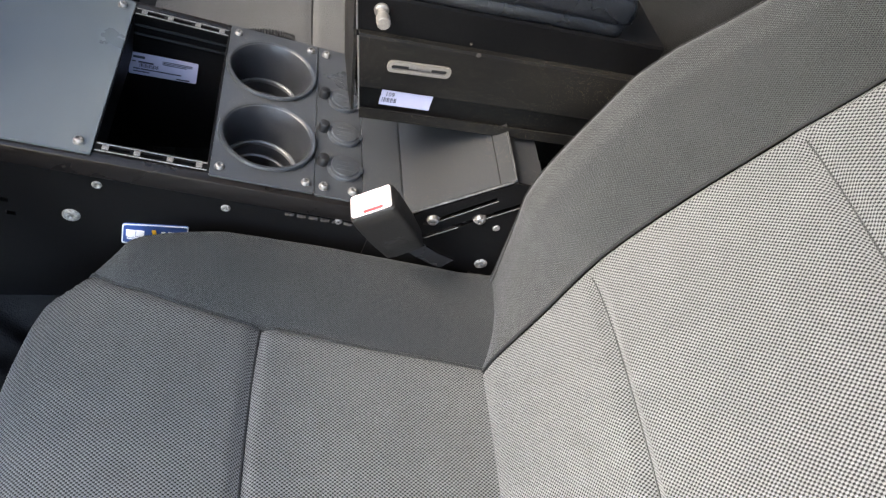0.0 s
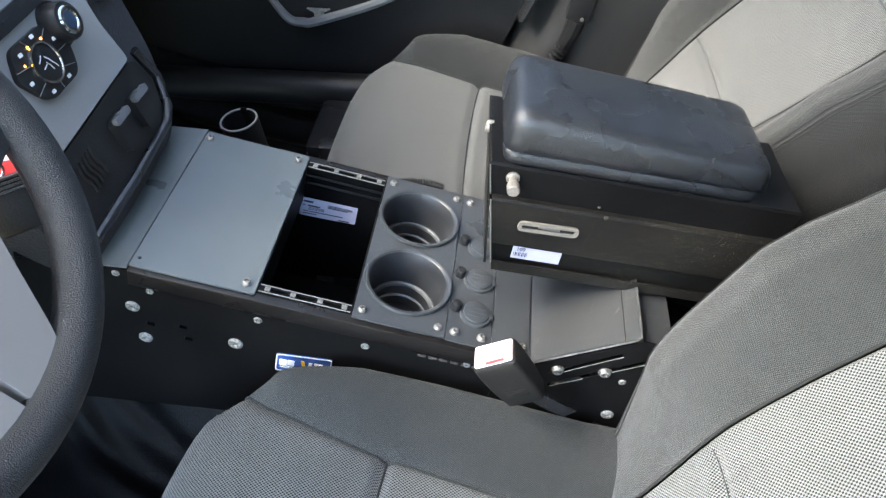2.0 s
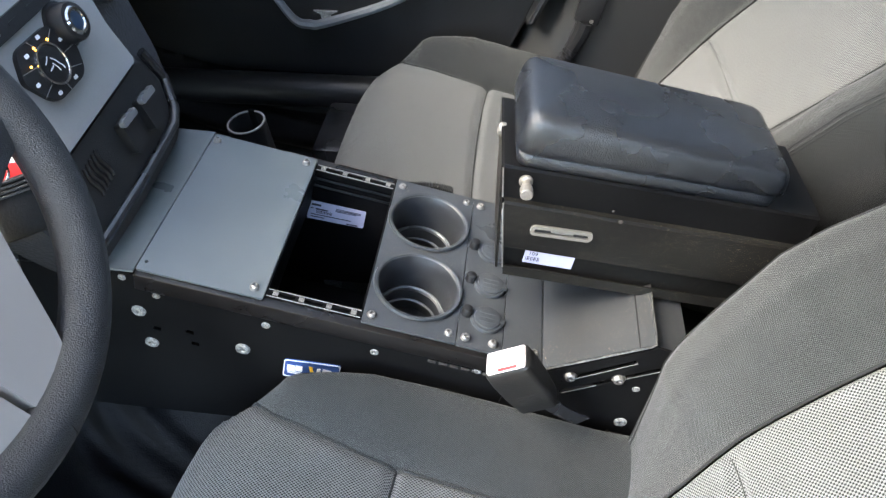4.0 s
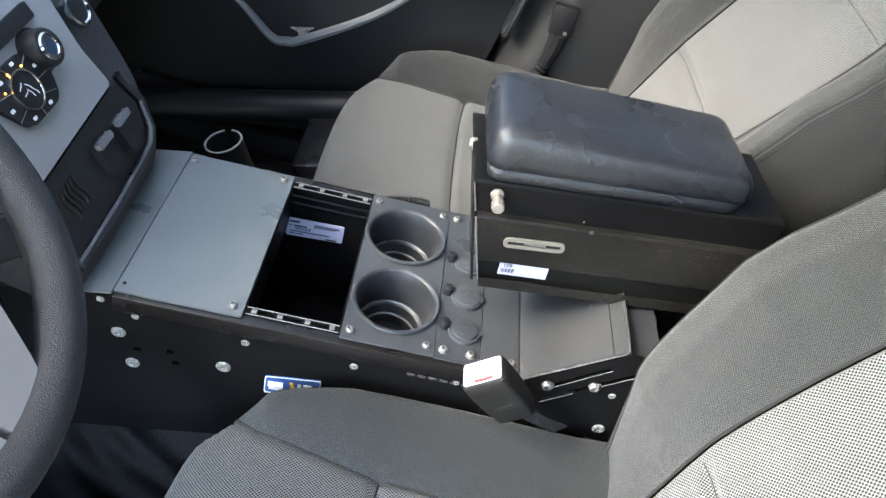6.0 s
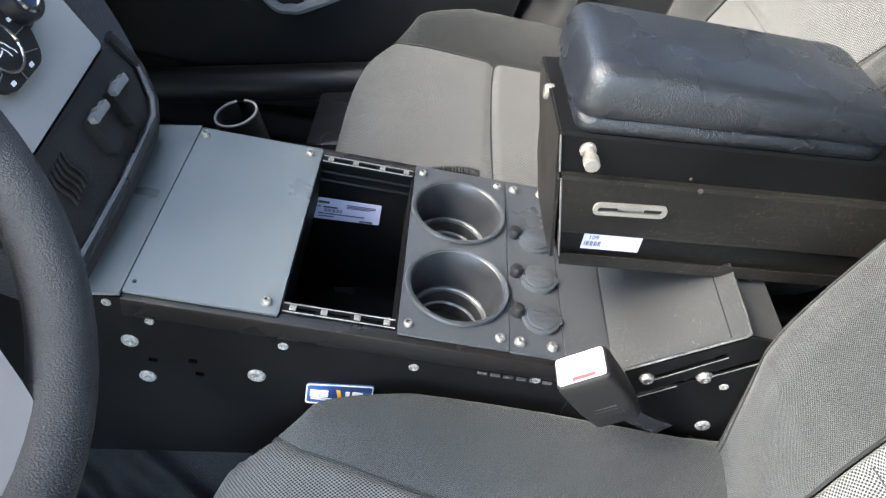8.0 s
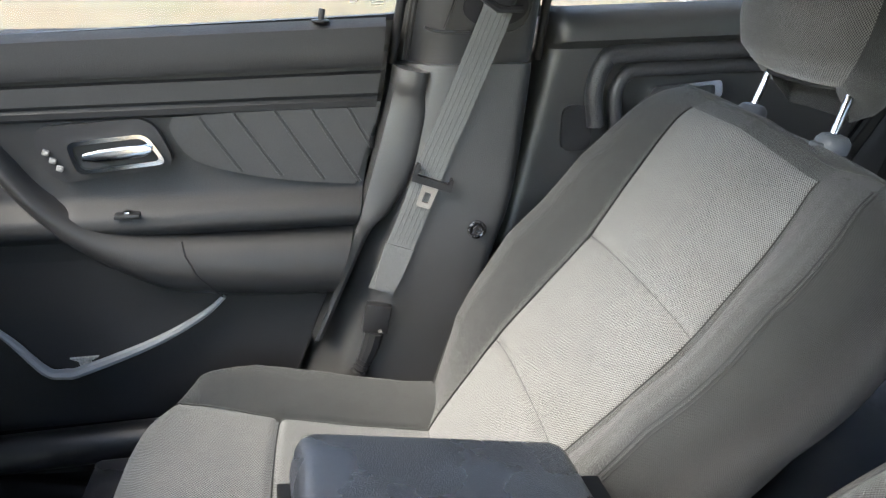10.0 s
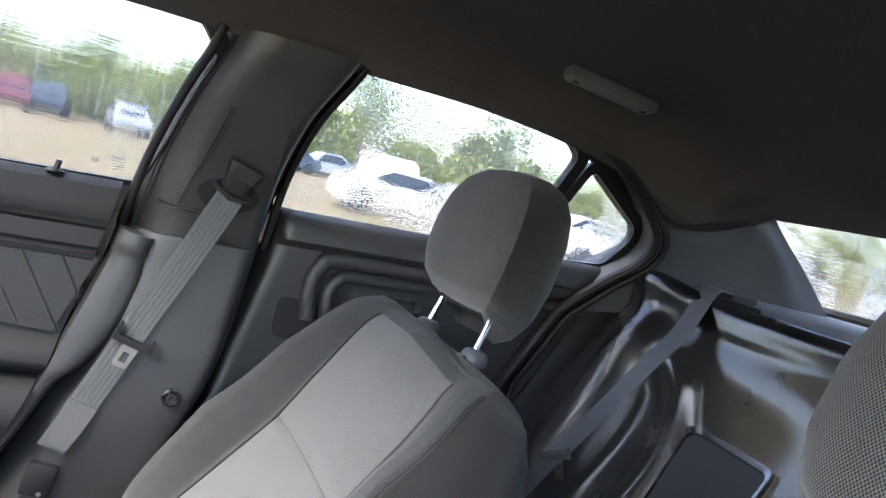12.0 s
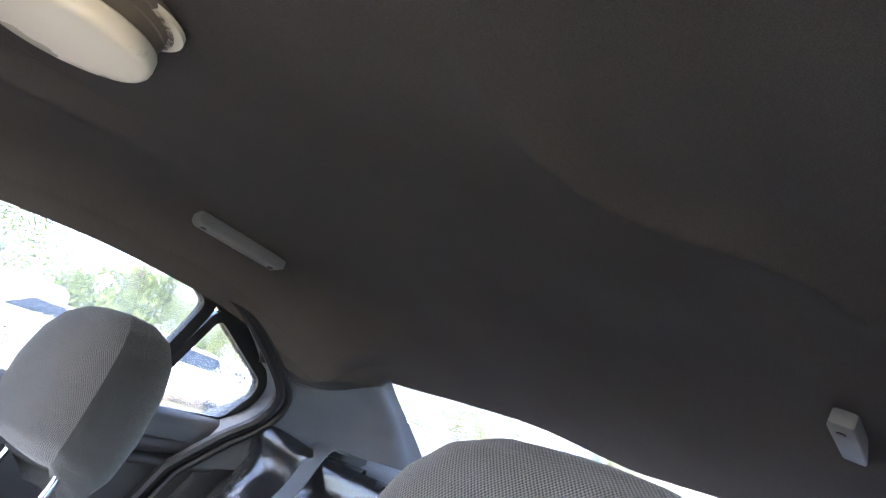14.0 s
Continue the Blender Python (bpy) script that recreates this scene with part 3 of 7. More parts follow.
    for k in range(25):
        u = -0.06 + 1.12 * k / 24
        v = min(1.0, max(0.0, u))
        b3 = trim_a[0].lerp(trim_b[0], u)
        b3.y += 0.004 * math.sin(math.pi * v) - 0.018 * math.exp(-((v - 0.86) / 0.07) ** 2) + 0.006
        b3.z -= 0.046 * math.sin(math.pi * min(1, v * 1.02)) ** 0.8 + 0.004
        za = ceiling_height(b3.x, 0.540) + 0.004
        a3, c3 = Vector((b3.x, 0.540, za)), Vector((b3.x, b3.y - 0.006, za - 0.012))
        r = [(1 - t) ** 2 * a3 + 2 * t * (1 - t) * c3 + t * t * b3 for t in [i / 12 for i in range(13)]]
        rings.append(r + [p + Vector((0, 0.010, 0.022)) for p in reversed(r)])
    loft(bm, rings, True, True)
    if side < 0:
        mirror_y(bm)
    part("headliner_corner", bm, HEADLINER, c, "dark cloth corner roll of the headliner", sharp=60)
    bm = fresh()
    rings = []
    for p in edge_a:
        g = Vector((p.x - 0.004, glass_y(p.z) + 0.02, p.z + 0.004))
        rings.append([p + Vector((0.012, -0.004, 0.004)), p, g, g + Vector((0.02, 0.03, 0.03)), p + Vector((0.03, 0.02, 0.03))])
    loft(bm, rings, True, True)
    if side < 0:
        mirror_y(bm)
    part("window_trim", bm, PILLARGREY, c, sharp=60)
    bm = fresh()
    upper = [Vector((p.x, p.z + 0.025)) for p in edge_a[:16]]
    lower = [Vector((1.385, 0.985)), Vector((1.362, 1.0)), Vector((1.350, 1.028)), Vector((1.25, 1.078)), Vector((1.148, 1.126)), Vector((1.09, 1.150))]
    sheet(bm, upper + lower, [], 0.0, 0.012, lambda x, z, q: (x, glass_y(z) + 0.018 + q, z))
    if side < 0:
        mirror_y(bm)
    part("window_filler", bm, BLACK, c)
    bm = fresh()
    rings = []
    for k in range(21):
        z = 0.90 - 0.55 * k / 20
        hh = (z - 0.30) / 0.605
        xd = 1.36 - 0.28 * min(1, max(0, (0.85 - z) / 0.5))
        xs = 1.10 + 0.335 * hh - 0.05 * (1 - hh) ** 3
        rings.append([Vector((xd - 0.03, 0.842, z)), Vector((xd - 0.012, 0.828, z)), Vector((xd + 0.01, 0.826, z)), Vector((max(xs, xd) + 0.02, 0.800, z)), Vector((max(xs, xd) + 0.06, 0.80, z)), Vector((max(xs, xd) + 0.06, 0.88, z)), Vector((xd - 0.03, 0.88, z))])
    loft(bm, rings, True, True)
    if side < 0:
        mirror_y(bm)
    part("lower_trim", bm, BLACK, c, sharp=40)
    for off, rad in ((0.0, 0.012), (0.03, 0.009)):
        bm = fresh()
        sweep(bm, [(p.x - 0.004 + off * 0.9, p.y - 0.006 - off * 0.1, p.z - off * 0.25) for p in edge_a] + [(1.13 + off, 0.84, 0.62), (1.10 + off, 0.84, 0.4)], rad, 8)
        if side < 0:
            mirror_y(bm)
        part("door_seal", bm, BLACK, c)


def side_window(name, pts, side, mat, label, wet=True):
    """A pane with a dark rubber surround, in the slanted plane of the side glass."""
    w = thing(name, label, "window", kind="structure", group="side windows")
    out = rounded(pts, 0.02, 4)
    bm = fresh()
    place = lambda x, z, d: (x, glass_y(z) + 0.012 + d, z)
    sheet(bm, out, [], 0.0, 0.004, place)
    if side < 0:
        mirror_y(bm)
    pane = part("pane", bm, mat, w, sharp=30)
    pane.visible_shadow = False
    bm = fresh()
    c = sum(out, Vector((0, 0))) / len(out)
    inner = [p + (c - p).normalized() * 0.006 for p in out]
    outer = [p - (c - p).normalized() * 0.020 for p in out]
    sheet(bm, outer, [inner], -0.008, 0.016, place)
    if side < 0:
        mirror_y(bm)
    part("window_frame", bm, BLACK, w, "black rubber window surround")
    return w


FRONT_PROFILE = [(0.88, 0.872), (0.862, 0.884), (0.845, 0.886), (0.825, 0.874), (0.818, 0.85), (0.816, 0.822), (0.820, 0.814), (0.832, 0.812), (0.832, 0.806),
                 (0.824, 0.802), (0.822, 0.772), (0.828, 0.766), (0.824, 0.760), (0.826, 0.75), (0.834, 0.744), (0.838, 0.68), (0.836, 0.62), (0.826, 0.605), (0.805, 0.592),
                 (0.798, 0.575), (0.80, 0.565), (0.81, 0.555), (0.83, 0.54), (0.838, 0.50), (0.842, 0.42), (0.846, 0.30), (0.85, 0.18), (0.87, 0.15)]


def rear_edge(z):
    return float(np.interp(z, [0.15, 0.28, 0.36, 0.42, 0.49, 0.56, 0.67, 0.8, 0.9], [0.07, 0.125, 0.168, 0.188, 0.212, 0.238, 0.262, 0.285, 0.30]))


def build_front_door():
    d = thing("car_door", "black moulded front door with stitched insert and chrome handle", "door", kind="structure")
    bm = fresh()
    rings = []
    for i in range(41):
        u = i / 40
        r = []
        for y, z in FRONT_PROFILE:
            x = -0.85 + (rear_edge(z) + 0.85) * u
            zz = z + (sill_z(x) - 0.886) * max(0, (z - 0.7) / 0.18)
            yy = y
            if x < -0.2:
                yy += 0.05 * ((-0.2 - x) / 0.65) ** 2 * 0.3
            r.append(Vector((x, yy, zz)))
        r += [Vector((r[-1].x, 0.90, 0.15)), Vector((r[0].x, 0.90, 0.872))]
        rings.append(r)
    loft(bm, rings, True, True)
    part("door_panel", bm, DOORTRIM, d, sharp=40)
    # swept armrest that curls up round the handle
    bm = fresh()
    low = spline([(-0.40, 0.80), (-0.345, 0.70), (-0.285, 0.605), (-0.223, 0.537), (-0.107, 0.462), (0.0, 0.437), (0.10, 0.428), (0.187, 0.424)], 40)
    upp = spline([(-0.345, 0.80), (-0.30, 0.70), (-0.245, 0.622), (-0.16, 0.572), (-0.06, 0.556), (0.05, 0.552), (0.14, 0.55), (0.232, 0.548)], 40)
    rings = []
    for i, (a, b) in enumerate(zip(low, upp)):
        r = []
        dep = 0.022 + 0.045 * min(1, i / 22)
        for s in range(13):
            u = s / 12
            p = a.lerp(b, u)
            bulge = math.sin(math.pi * min(1, 0.06 + u * 0.94)) ** 0.45
            r.append(Vector((p.x, 0.842 - dep * bulge, p.y)))
        r += [Vector((b.x, 0.86, b.y)), Vector((a.x, 0.86, a.y))]
        rings.append(r)
    loft(bm, rings, True, True)
    arm = part("armrest", bm, DOORTRIM, d, "soft black armrest", sharp=50)
    bm = fresh()
    sweep(bm, [(-0.046, 0.7685, 0.556), (-0.044, 0.766, 0.53), (-0.03, 0.771, 0.49), (0.0, 0.80, 0.437)], 0.0015, 6)
    part("seam", bm, BLACK, arm)
    # quilted insert with slanting stitch rows
    bm = fresh()
    out = spline([(-0.045, 0.742), (-0.05, 0.72), (-0.02, 0.672), (0.061, 0.643), (0.15, 0.627), (0.236, 0.618)], 20) + [Vector((0.286, 0.757)), Vector((0.12, 0.750))]
    grid_out = rounded(out[:], [0] * 21 + [0.004, 0.0], 2)
    sheet(bm, grid_out, [], 0.0, 0.01, lambda x, z, h: (x, 0.838 - h + 0.0, z))
    insert = part("stitched_insert", bm, INSERT, d, "black quilted vinyl insert")
    rows = [((-0.004, 0.742), (0.052, 0.650)), ((0.05, 0.745), (0.117, 0.637)), ((0.114, 0.748), (0.185, 0.629)), ((0.171, 0.75), (0.245, 0.621)), ((0.229, 0.752), (0.268, 0.679))]
    for a, b in rows:
        for off in (-0.004, 0.004):
            bm = fresh()
            a3, b3 = Vector((a[0] + off, 0.8275, a[1])), Vector((b[0] + off, 0.8275, b[1]))
            nst = 22
            for k in range(nst):
                p, q = a3.lerp(b3, k / nst), a3.lerp(b3, (k + 0.62) / nst)
                sweep(bm, [p, (p + q) / 2 - Vector((0, 0.0006, 0)), q], 0.0007, 4)
            part("stitch_row", bm, STITCH, insert)
        bm = fresh()
        sweep(bm, [Vector((a[0], 0.829, a[1])), Vector((b[0], 0.829, b[1]))], 0.0022, 6)
        part("welt", bm, INSERT, insert)
    # inner handle with its bowl and the lock switches
    h = part("handle_bowl", sheet(fresh(), rounded([(-0.255, 0.735), (-0.075, 0.745), (-0.045, 0.665), (-0.235, 0.645)], 0.03), [], 0, 0.012, lambda x, z, q: (x, 0.832 - q, z)), BLACK, d, "black handle bowl")
    bm = fresh()
    sheet(bm, rounded([(-0.205, 0.712), (-0.085, 0.722), (-0.058, 0.672), (-0.195, 0.66)], 0.016), [rounded([(-0.197, 0.706), (-0.090, 0.7155), (-0.067, 0.678), (-0.188, 0.6675)], 0.012)], 0, 0.008, lambda x, z, q: (x, 0.82 - q, z))
    part("bezel", bm, CHROME, h, "bright chrome bezel")
    bm = fresh()
    rings = []
    for x, z, w in ((-0.180, 0.690, 0.006), (-0.160, 0.6905, 0.010), (-0.120, 0.694, 0.011), (-0.088, 0.697, 0.010), (-0.078, 0.698, 0.005)):
        rings.append([Vector((x + 0.15 * p.y, 0.808 + p.x, z + p.y)) for p in rounded([(-0.006, -w), (0.006, -w), (0.006, w), (-0.006, w)], 0.004, 3)])
    loft(bm, rings, True, True)
    part("lever", bm, CHROME, h, "chrome pull lever")
    for k in range(3):
        bm = fresh()
        box(bm, -0.005, 0.005, -0.003, 0.003, -0.0045, 0.0045, 0.0018)
        o = part("seat_button", bm, PALEGREY, h)
        o.matrix_basis = pose(-0.236 + 0.008 * k, 0.817, 0.697 - 0.013 * k, 0, 25, 0)
    bm = fresh()
    box(bm, -0.02, 0.02, -0.012, 0.012, 0, 0.008, 0.003)
    sw = part("window_switch", bm, BLACK, d)
    sw.matrix_basis = pose(-0.13, 0.805, 0.588, 0, 0, 0)
    bm = fresh()
    box(bm, -0.006, 0.006, -0.008, 0.008, 0.007, 0.012, 0.002)
    part("switch_tip", bm, CHROME, sw)
    # map pocket: recessed floor behind a raised lip
    bm = fresh()
    lip = spline([(-0.40, 0.415), (-0.36, 0.37), (-0.316, 0.305), (-0.285, 0.296), (-0.254, 0.300), (-0.128, 0.345), (-0.043, 0.39), (0.0, 0.425)], 40)
    rad = [0.004 + 0.006 * math.sin(math.pi * i / 40) for i in range(41)]
    sweep(bm, [(p.x, 0.826, p.y) for p in lip], rad, 8)
    part("pocket_lip", bm, STRIPGREY, d, "mid grey map pocket lip")
    bm = fresh()
    outline = [Vector((p.x, p.y)) for p in lip] + [Vector((-0.062, 0.44)), Vector((-0.19, 0.49)), Vector((-0.284, 0.565)), Vector((-0.36, 0.55))]
    sheet(bm, outline, [], 0, 0.004, lambda x, z, q: (x, 0.841 - q, z))
    part("pocket", bm, BLACK, d, "black pocket recess")
    bm = fresh()
    sheet(bm, rounded([(-0.275, 0.325), (-0.225, 0.325), (-0.24, 0.318), (-0.243, 0.300), (-0.258, 0.300), (-0.26, 0.318)], 0.002), [], 0, 0.006, lambda x, z, q: (x, 0.832 - q, z))
    part("pocket_clip", bm, PALEGREY, d)
    # lock button
    bm = fresh()
    disc(bm, 0.014, 0, 0.003, 20, pose(0.195, 0.84, 0.882), 0.001)
    disc(bm, 0.005, 0.003, 0.020, 12, pose(0.195, 0.84, 0.882, 0, 12, 0), 0.002)
    part("lock_button", bm, BLACK, d)


def build_rear_door(side):
    d = thing("car_door", "black moulded rear door with recessed pull handle", "door", kind="structure")

    def put(name, bm, mat, label="", parent=None):
        if side < 0:
            mirror_y(bm)
        return part(name, bm, mat, parent or d, label, sharp=40)

    prof = [(0.885, 0.885), (0.862, 0.897), (0.845, 0.899), (0.828, 0.888), (0.82, 0.865), (0.82, 0.845), (0.828, 0.838), (0.84, 0.83), (0.845, 0.70), (0.845, 0.55), (0.84, 0.45), (0.85, 0.20), (0.87, 0.15)]
    bm = fresh()
    rings = []
    for i in range(31):
        u = i / 30
        r = []
        for y, z in prof:
            x0 = 0.40 + 0.165 * min(1, max(0, (z - 0.2) / 0.66)) ** 0.8
            x1 = 1.36 - 0.28 * min(1, max(0, (0.85 - z) / 0.5))
            x = x0 + (x1 - x0) * u ** 1.6
            roll = 0.045 * max(0.0, 1 - (x - x0) / 0.028) ** 2
            r.append(Vector((x, y + roll, z + 0.02 * (x - 0.55) * max(0, (z - 0.6) / 0.28))))
        r += [Vector((r[-1].x, 0.91, 0.15)), Vector((r[0].x, 0.91, 0.885))]
        rings.append(r)
    loft(bm, rings, True, True)
    put("door_panel", bm, DARKTRIM)
    for rail, rad in (([(0.66, 0.70), (0.652, 0.76), (0.665, 0.805), (0.70, 0.822), (0.9, 0.826), (1.15, 0.838), (1.34, 0.855)], 0.016),
                      ([(0.70, 0.69), (0.69, 0.75), (0.705, 0.785), (0.74, 0.796), (0.9, 0.798), (1.15, 0.806), (1.33, 0.815)], 0.013)):
        bm = fresh()
        sweep(bm, [(p.x, 0.832, p.y) for p in spline(rail, 40)], rad, 10)
        put("trim_band", bm, SOFTTRIM, "smooth black trim band")
    bm = fresh()
    sheet(bm, rounded([(0.60, 0.655), (0.655, 0.655), (0.655, 0.735), (0.60, 0.735)], 0.02), [], 0, 0.01, lambda x, z, q: (x, 0.846 - q, z))
    put("grille", bm, BLACK)
    bm = fresh()
    sheet(bm, rounded([(0.75, 0.735), (0.89, 0.745), (0.885, 0.775), (0.755, 0.765)], 0.01), [rounded([(0.765, 0.742), (0.875, 0.75), (0.872, 0.767), (0.768, 0.759)], 0.006)], 0, 0.014, lambda x, z, q: (x, 0.838 - q, z))
    put("handle", bm, CHROME, "chrome door handle")


def build_rocker(side):
    bm = fresh()
    sweep(bm, [(-0.95, 0.80, 0.15), (-0.5, 0.80, 0.155), (0.0, 0.80, 0.165), (0.3, 0.80, 0.16), (1.1, 0.80, 0.15)], 0.035, 12)
    box(bm, -0.95, 1.2, 0.79, 0.90, 0.02, 0.15, 0.01)
    if side < 0:
        mirror_y(bm)
    tagged(part("door_sill", bm, BLACK, None, sharp=50), "glossy black plastic door sill", "sill", kind="structure")


def build_roof_rail(side):
    """Cloth-covered edge from the headliner down to the window tops."""
    bm = fresh()
    rings = []
    for i in range(61):
        x = 0.08 + 1.36 * i / 60
        top = ceiling_height(x, MID + 0.56)
        zb = 1.180 if x < 0.95 else 1.180 - 0.10 * (x - 0.95) ** 1.2 * 2
        if x < 0:
            zb = 1.172 - 0.25 * x * x
        rings.append([Vector((x, MID + 0.548, ceiling_height(x, MID + 0.548) + 0.004)), Vector((x, MID + 0.562, top - 0.004)), Vector((x, MID + 0.576, min(top, zb + 0.03))), Vector((x, MID + 0.582, zb + 0.012)), Vector((x, MID + 0.59, zb)), Vector((x, MID + 0.61, zb - 0.004)),
                      Vector((x, MID + 0.66, zb + 0.02)), Vector((x, MID + 0.60, top + 0.06))])
    loft(bm, rings, True, True)
    if side < 0:
        mirror_y(bm)
    tagged(part("roof_rail", bm, HEADLINER, None, sharp=50), "dark cloth roof rail above the doors", "trim", kind="structure")


def build_backlight():
    w = thing("rear_window", "wide sloping rear window with pale glare", "window", kind="structure")
    bm = fresh()
    top = [(1.618, MID + 0.600, 1.138), (1.655, MID + 0.25, 1.152), (1.665, MID, 1.155), (1.655, MID - 0.25, 1.152), (1.625, MID - 0.555, 1.142)]
    bot = [(1.81, MID + 0.560, 0.935), (1.86, MID + 0.25, 0.94), (1.88, MID, 0.94), (1.86, MID - 0.25, 0.94), (1.80, MID - 0.50, 0.935)]
    a, b = spline(top, 24), spline(bot, 24)
    loft(bm, [a, [p.lerp(q, 0.5) + Vector((0.02, 0, 0.02)) for p, q in zip(a, b)], b], False)
    bmesh.ops.solidify(bm, geom=bm.faces[:], thickness=0.004)
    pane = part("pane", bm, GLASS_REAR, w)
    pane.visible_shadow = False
    for line in (a, b, [a[0], b[0]], [a[-1], b[-1]]):
        bm = fresh()
        sweep(bm, line, 0.011, 8)
        part("window_frame", bm, BLACK, w, "black rubber seal")
    s = fresh()
    rings = []
    for i in range(25):
        y = MID - 0.80 + 1.42 * i / 24
        rings.append([Vector((1.44, y, 0.890)), Vector((1.455, y, 0.908)), Vector((1.52, y, 0.926)), Vector((1.7, y, 0.928)), Vector((1.95, y, 0.93)), Vector((1.95, y, 0.85)), Vector((1.40, y, 0.85))])
    loft(s, rings, True, True)
    tagged(part("parcel_shelf", s, SHELF, None, sharp=50), "grey cloth parcel shelf below the rear window", "shelf", kind="structure")


def build_front():
    w = thing("windscreen", "sloping windscreen ahead of the dashboard", "window", kind="structure")
    top = spline([(0.06, MID + 0.585, 1.17), (0.075, MID + 0.3, 1.265), (0.08, MID, 1.285), (0.075, MID - 0.3, 1.27), (0.06, MID - LEFT, 1.17)], 24)
    bot = spline([(-0.80, MID + 0.72, 0.85), (-0.95, MID + 0.4, 0.85), (-1.0, MID, 0.85), (-0.95, MID - 0.4, 0.85), (-0.80, MID - 0.90, 0.85)], 24)
    bm = fresh()
    loft(bm, [top, [p.lerp(q, 0.5) + Vector((0, 0, 0.03)) for p, q in zip(top, bot)], bot], False)
    bmesh.ops.solidify(bm, geom=bm.faces[:], thickness=0.005)
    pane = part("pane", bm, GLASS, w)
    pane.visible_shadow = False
    for k in (0, -1):
        bm = fresh()
        sweep(bm, [top[k], top[k].lerp(bot[k], 0.5) + Vector((0, 0, 0.03)), bot[k]], 0.045, 12)
        part("a_pillar", bm, DARKTRIM, w, "dark windscreen pillar")
    bm = fresh()
    sweep(bm, [p + Vector((0.01, 0, -0.006)) for p in top], 0.016, 8)
    part("header", bm, HEADLINER, w, "cloth covered header")
    bm = fresh()
    box(bm, -1.0, -0.93, MID - 0.93, MID + 0.74, -0.15, 0.84, 0.01)
    tagged(part("bulkhead", bm, BLACK, None), "black bulkhead closing the footwells", "wall", kind="structure")
    bm = fresh()
    sheet(bm, [(-0.98, -0.12), (1.95, -0.12), (1.95, 0.93), (1.3, 0.90), (-0.98, 0.85)], [], 0.895, 0.915, side_frame)
    tagged(part("body_side", bm, BODY, None), "dark painted outer body side", "body panel", kind="structure")
    bm = fresh()
    sheet(bm, [(0.42, -0.12), (1.95, -0.12), (1.95, 0.93), (0.55, 0.88)], [], 2 * MID - 1.075, 2 * MID - 1.055, side_frame)
    tagged(part("body_side", bm, BODY, None), "dark painted outer body side", "body panel", kind="structure")
    bm = fresh()
    box(bm, 0.5, 1.95, MID - 0.94, MID + 0.79, -0.05, 0.04, 0.01)
    tagged(part("rear_floor", bm, BLACK, None), "black rear floor under the bench", "floor", kind="structure")


def build_driver_side():
    """Unseen sill-high wall added behind the camera, limiting light from the driver's open door."""
    bm = fresh()
    rings = []
    for x in (-0.90, -0.6, -0.2, 0.2, 0.46):
        rings.append([Vector((x, y, z)) for y, z in ((-0.80, 0.05), (-0.785, 0.12), (-0.775, 0.20), (-0.785, 0.235), (-0.80, 0.25), (-0.86, 0.25), (-0.87, 0.05))])
    loft(bm, rings, True, True)
    tagged(part("wall_driver_side", bm, DOORTRIM, None, sharp=40), "plain black low wall added outside the open driver door sill", "wall", kind="structure")


BODY = material("dark_body_paint", (0.02, 0.02, 0.022), 0.3)
build_front()
build_driver_side()
build_ceiling()
build_floor()
for s in (1, -1):
    build_pillars(s)
    build_rear_door(s)
    build_rocker(s)
    build_roof_rail(s)
build_front_door()
build_backlight()
PRINT = material("faint_grey_print", (0.42, 0.38, 0.34), 0.7)
front_window = side_window("front_side_window", [(-0.72, sill_z(-0.7) - 0.01), (0.33, sill_z(0.33)), (0.40, 1.12), (0.36, 1.170), (0.02, 1.165), (-0.30, 1.06), (-0.62, 0.92)], 1, GLASS_STREAK, "rain-streaked front side window looking out on a field")
for x0, x1, z0, z1 in ((0.243, 0.254, 0.908, 0.917), (0.272, 0.296, 0.921, 0.927), (0.274, 0.296, 0.9165, 0.918), (0.274, 0.296, 0.912, 0.9135), (0.276, 0.297, 0.9075, 0.909), (0.276, 0.297, 0.903, 0.9045)):
    bm = fresh()
    sheet(bm, [(x0, z0), (x1, z0 + 0.001), (x1, z1 + 0.001), (x0, z1)], [], 0.0, 0.0008, lambda x, z, d: (x, glass_y(z) + 0.0105 + d, z))
    part("glass_print", bm, PRINT, front_window, "small grey maker print")
for s in (1, -1):
    side_window("rear_side_window", [(0.545, 0.892), (1.075, 0.903), (1.098, 1.05), (1.105, 1.132), (1.06, 1.156), (0.9, 1.178), (0.66, 1.178), (0.605, 1.162)], s, GLASS_WET, "wet rear side window")
    side_window("quarter_window", [(1.115, 0.904), (1.325, 0.915), (1.355, 0.99), (1.34, 1.025), (1.145, 1.118)], s, GLASS_WET, "small wet quarter window")

# ---------------------------------------------------------------- seats


def groove(v, at, width, depth):
    return depth * math.exp(-((v - at) / width) ** 2)


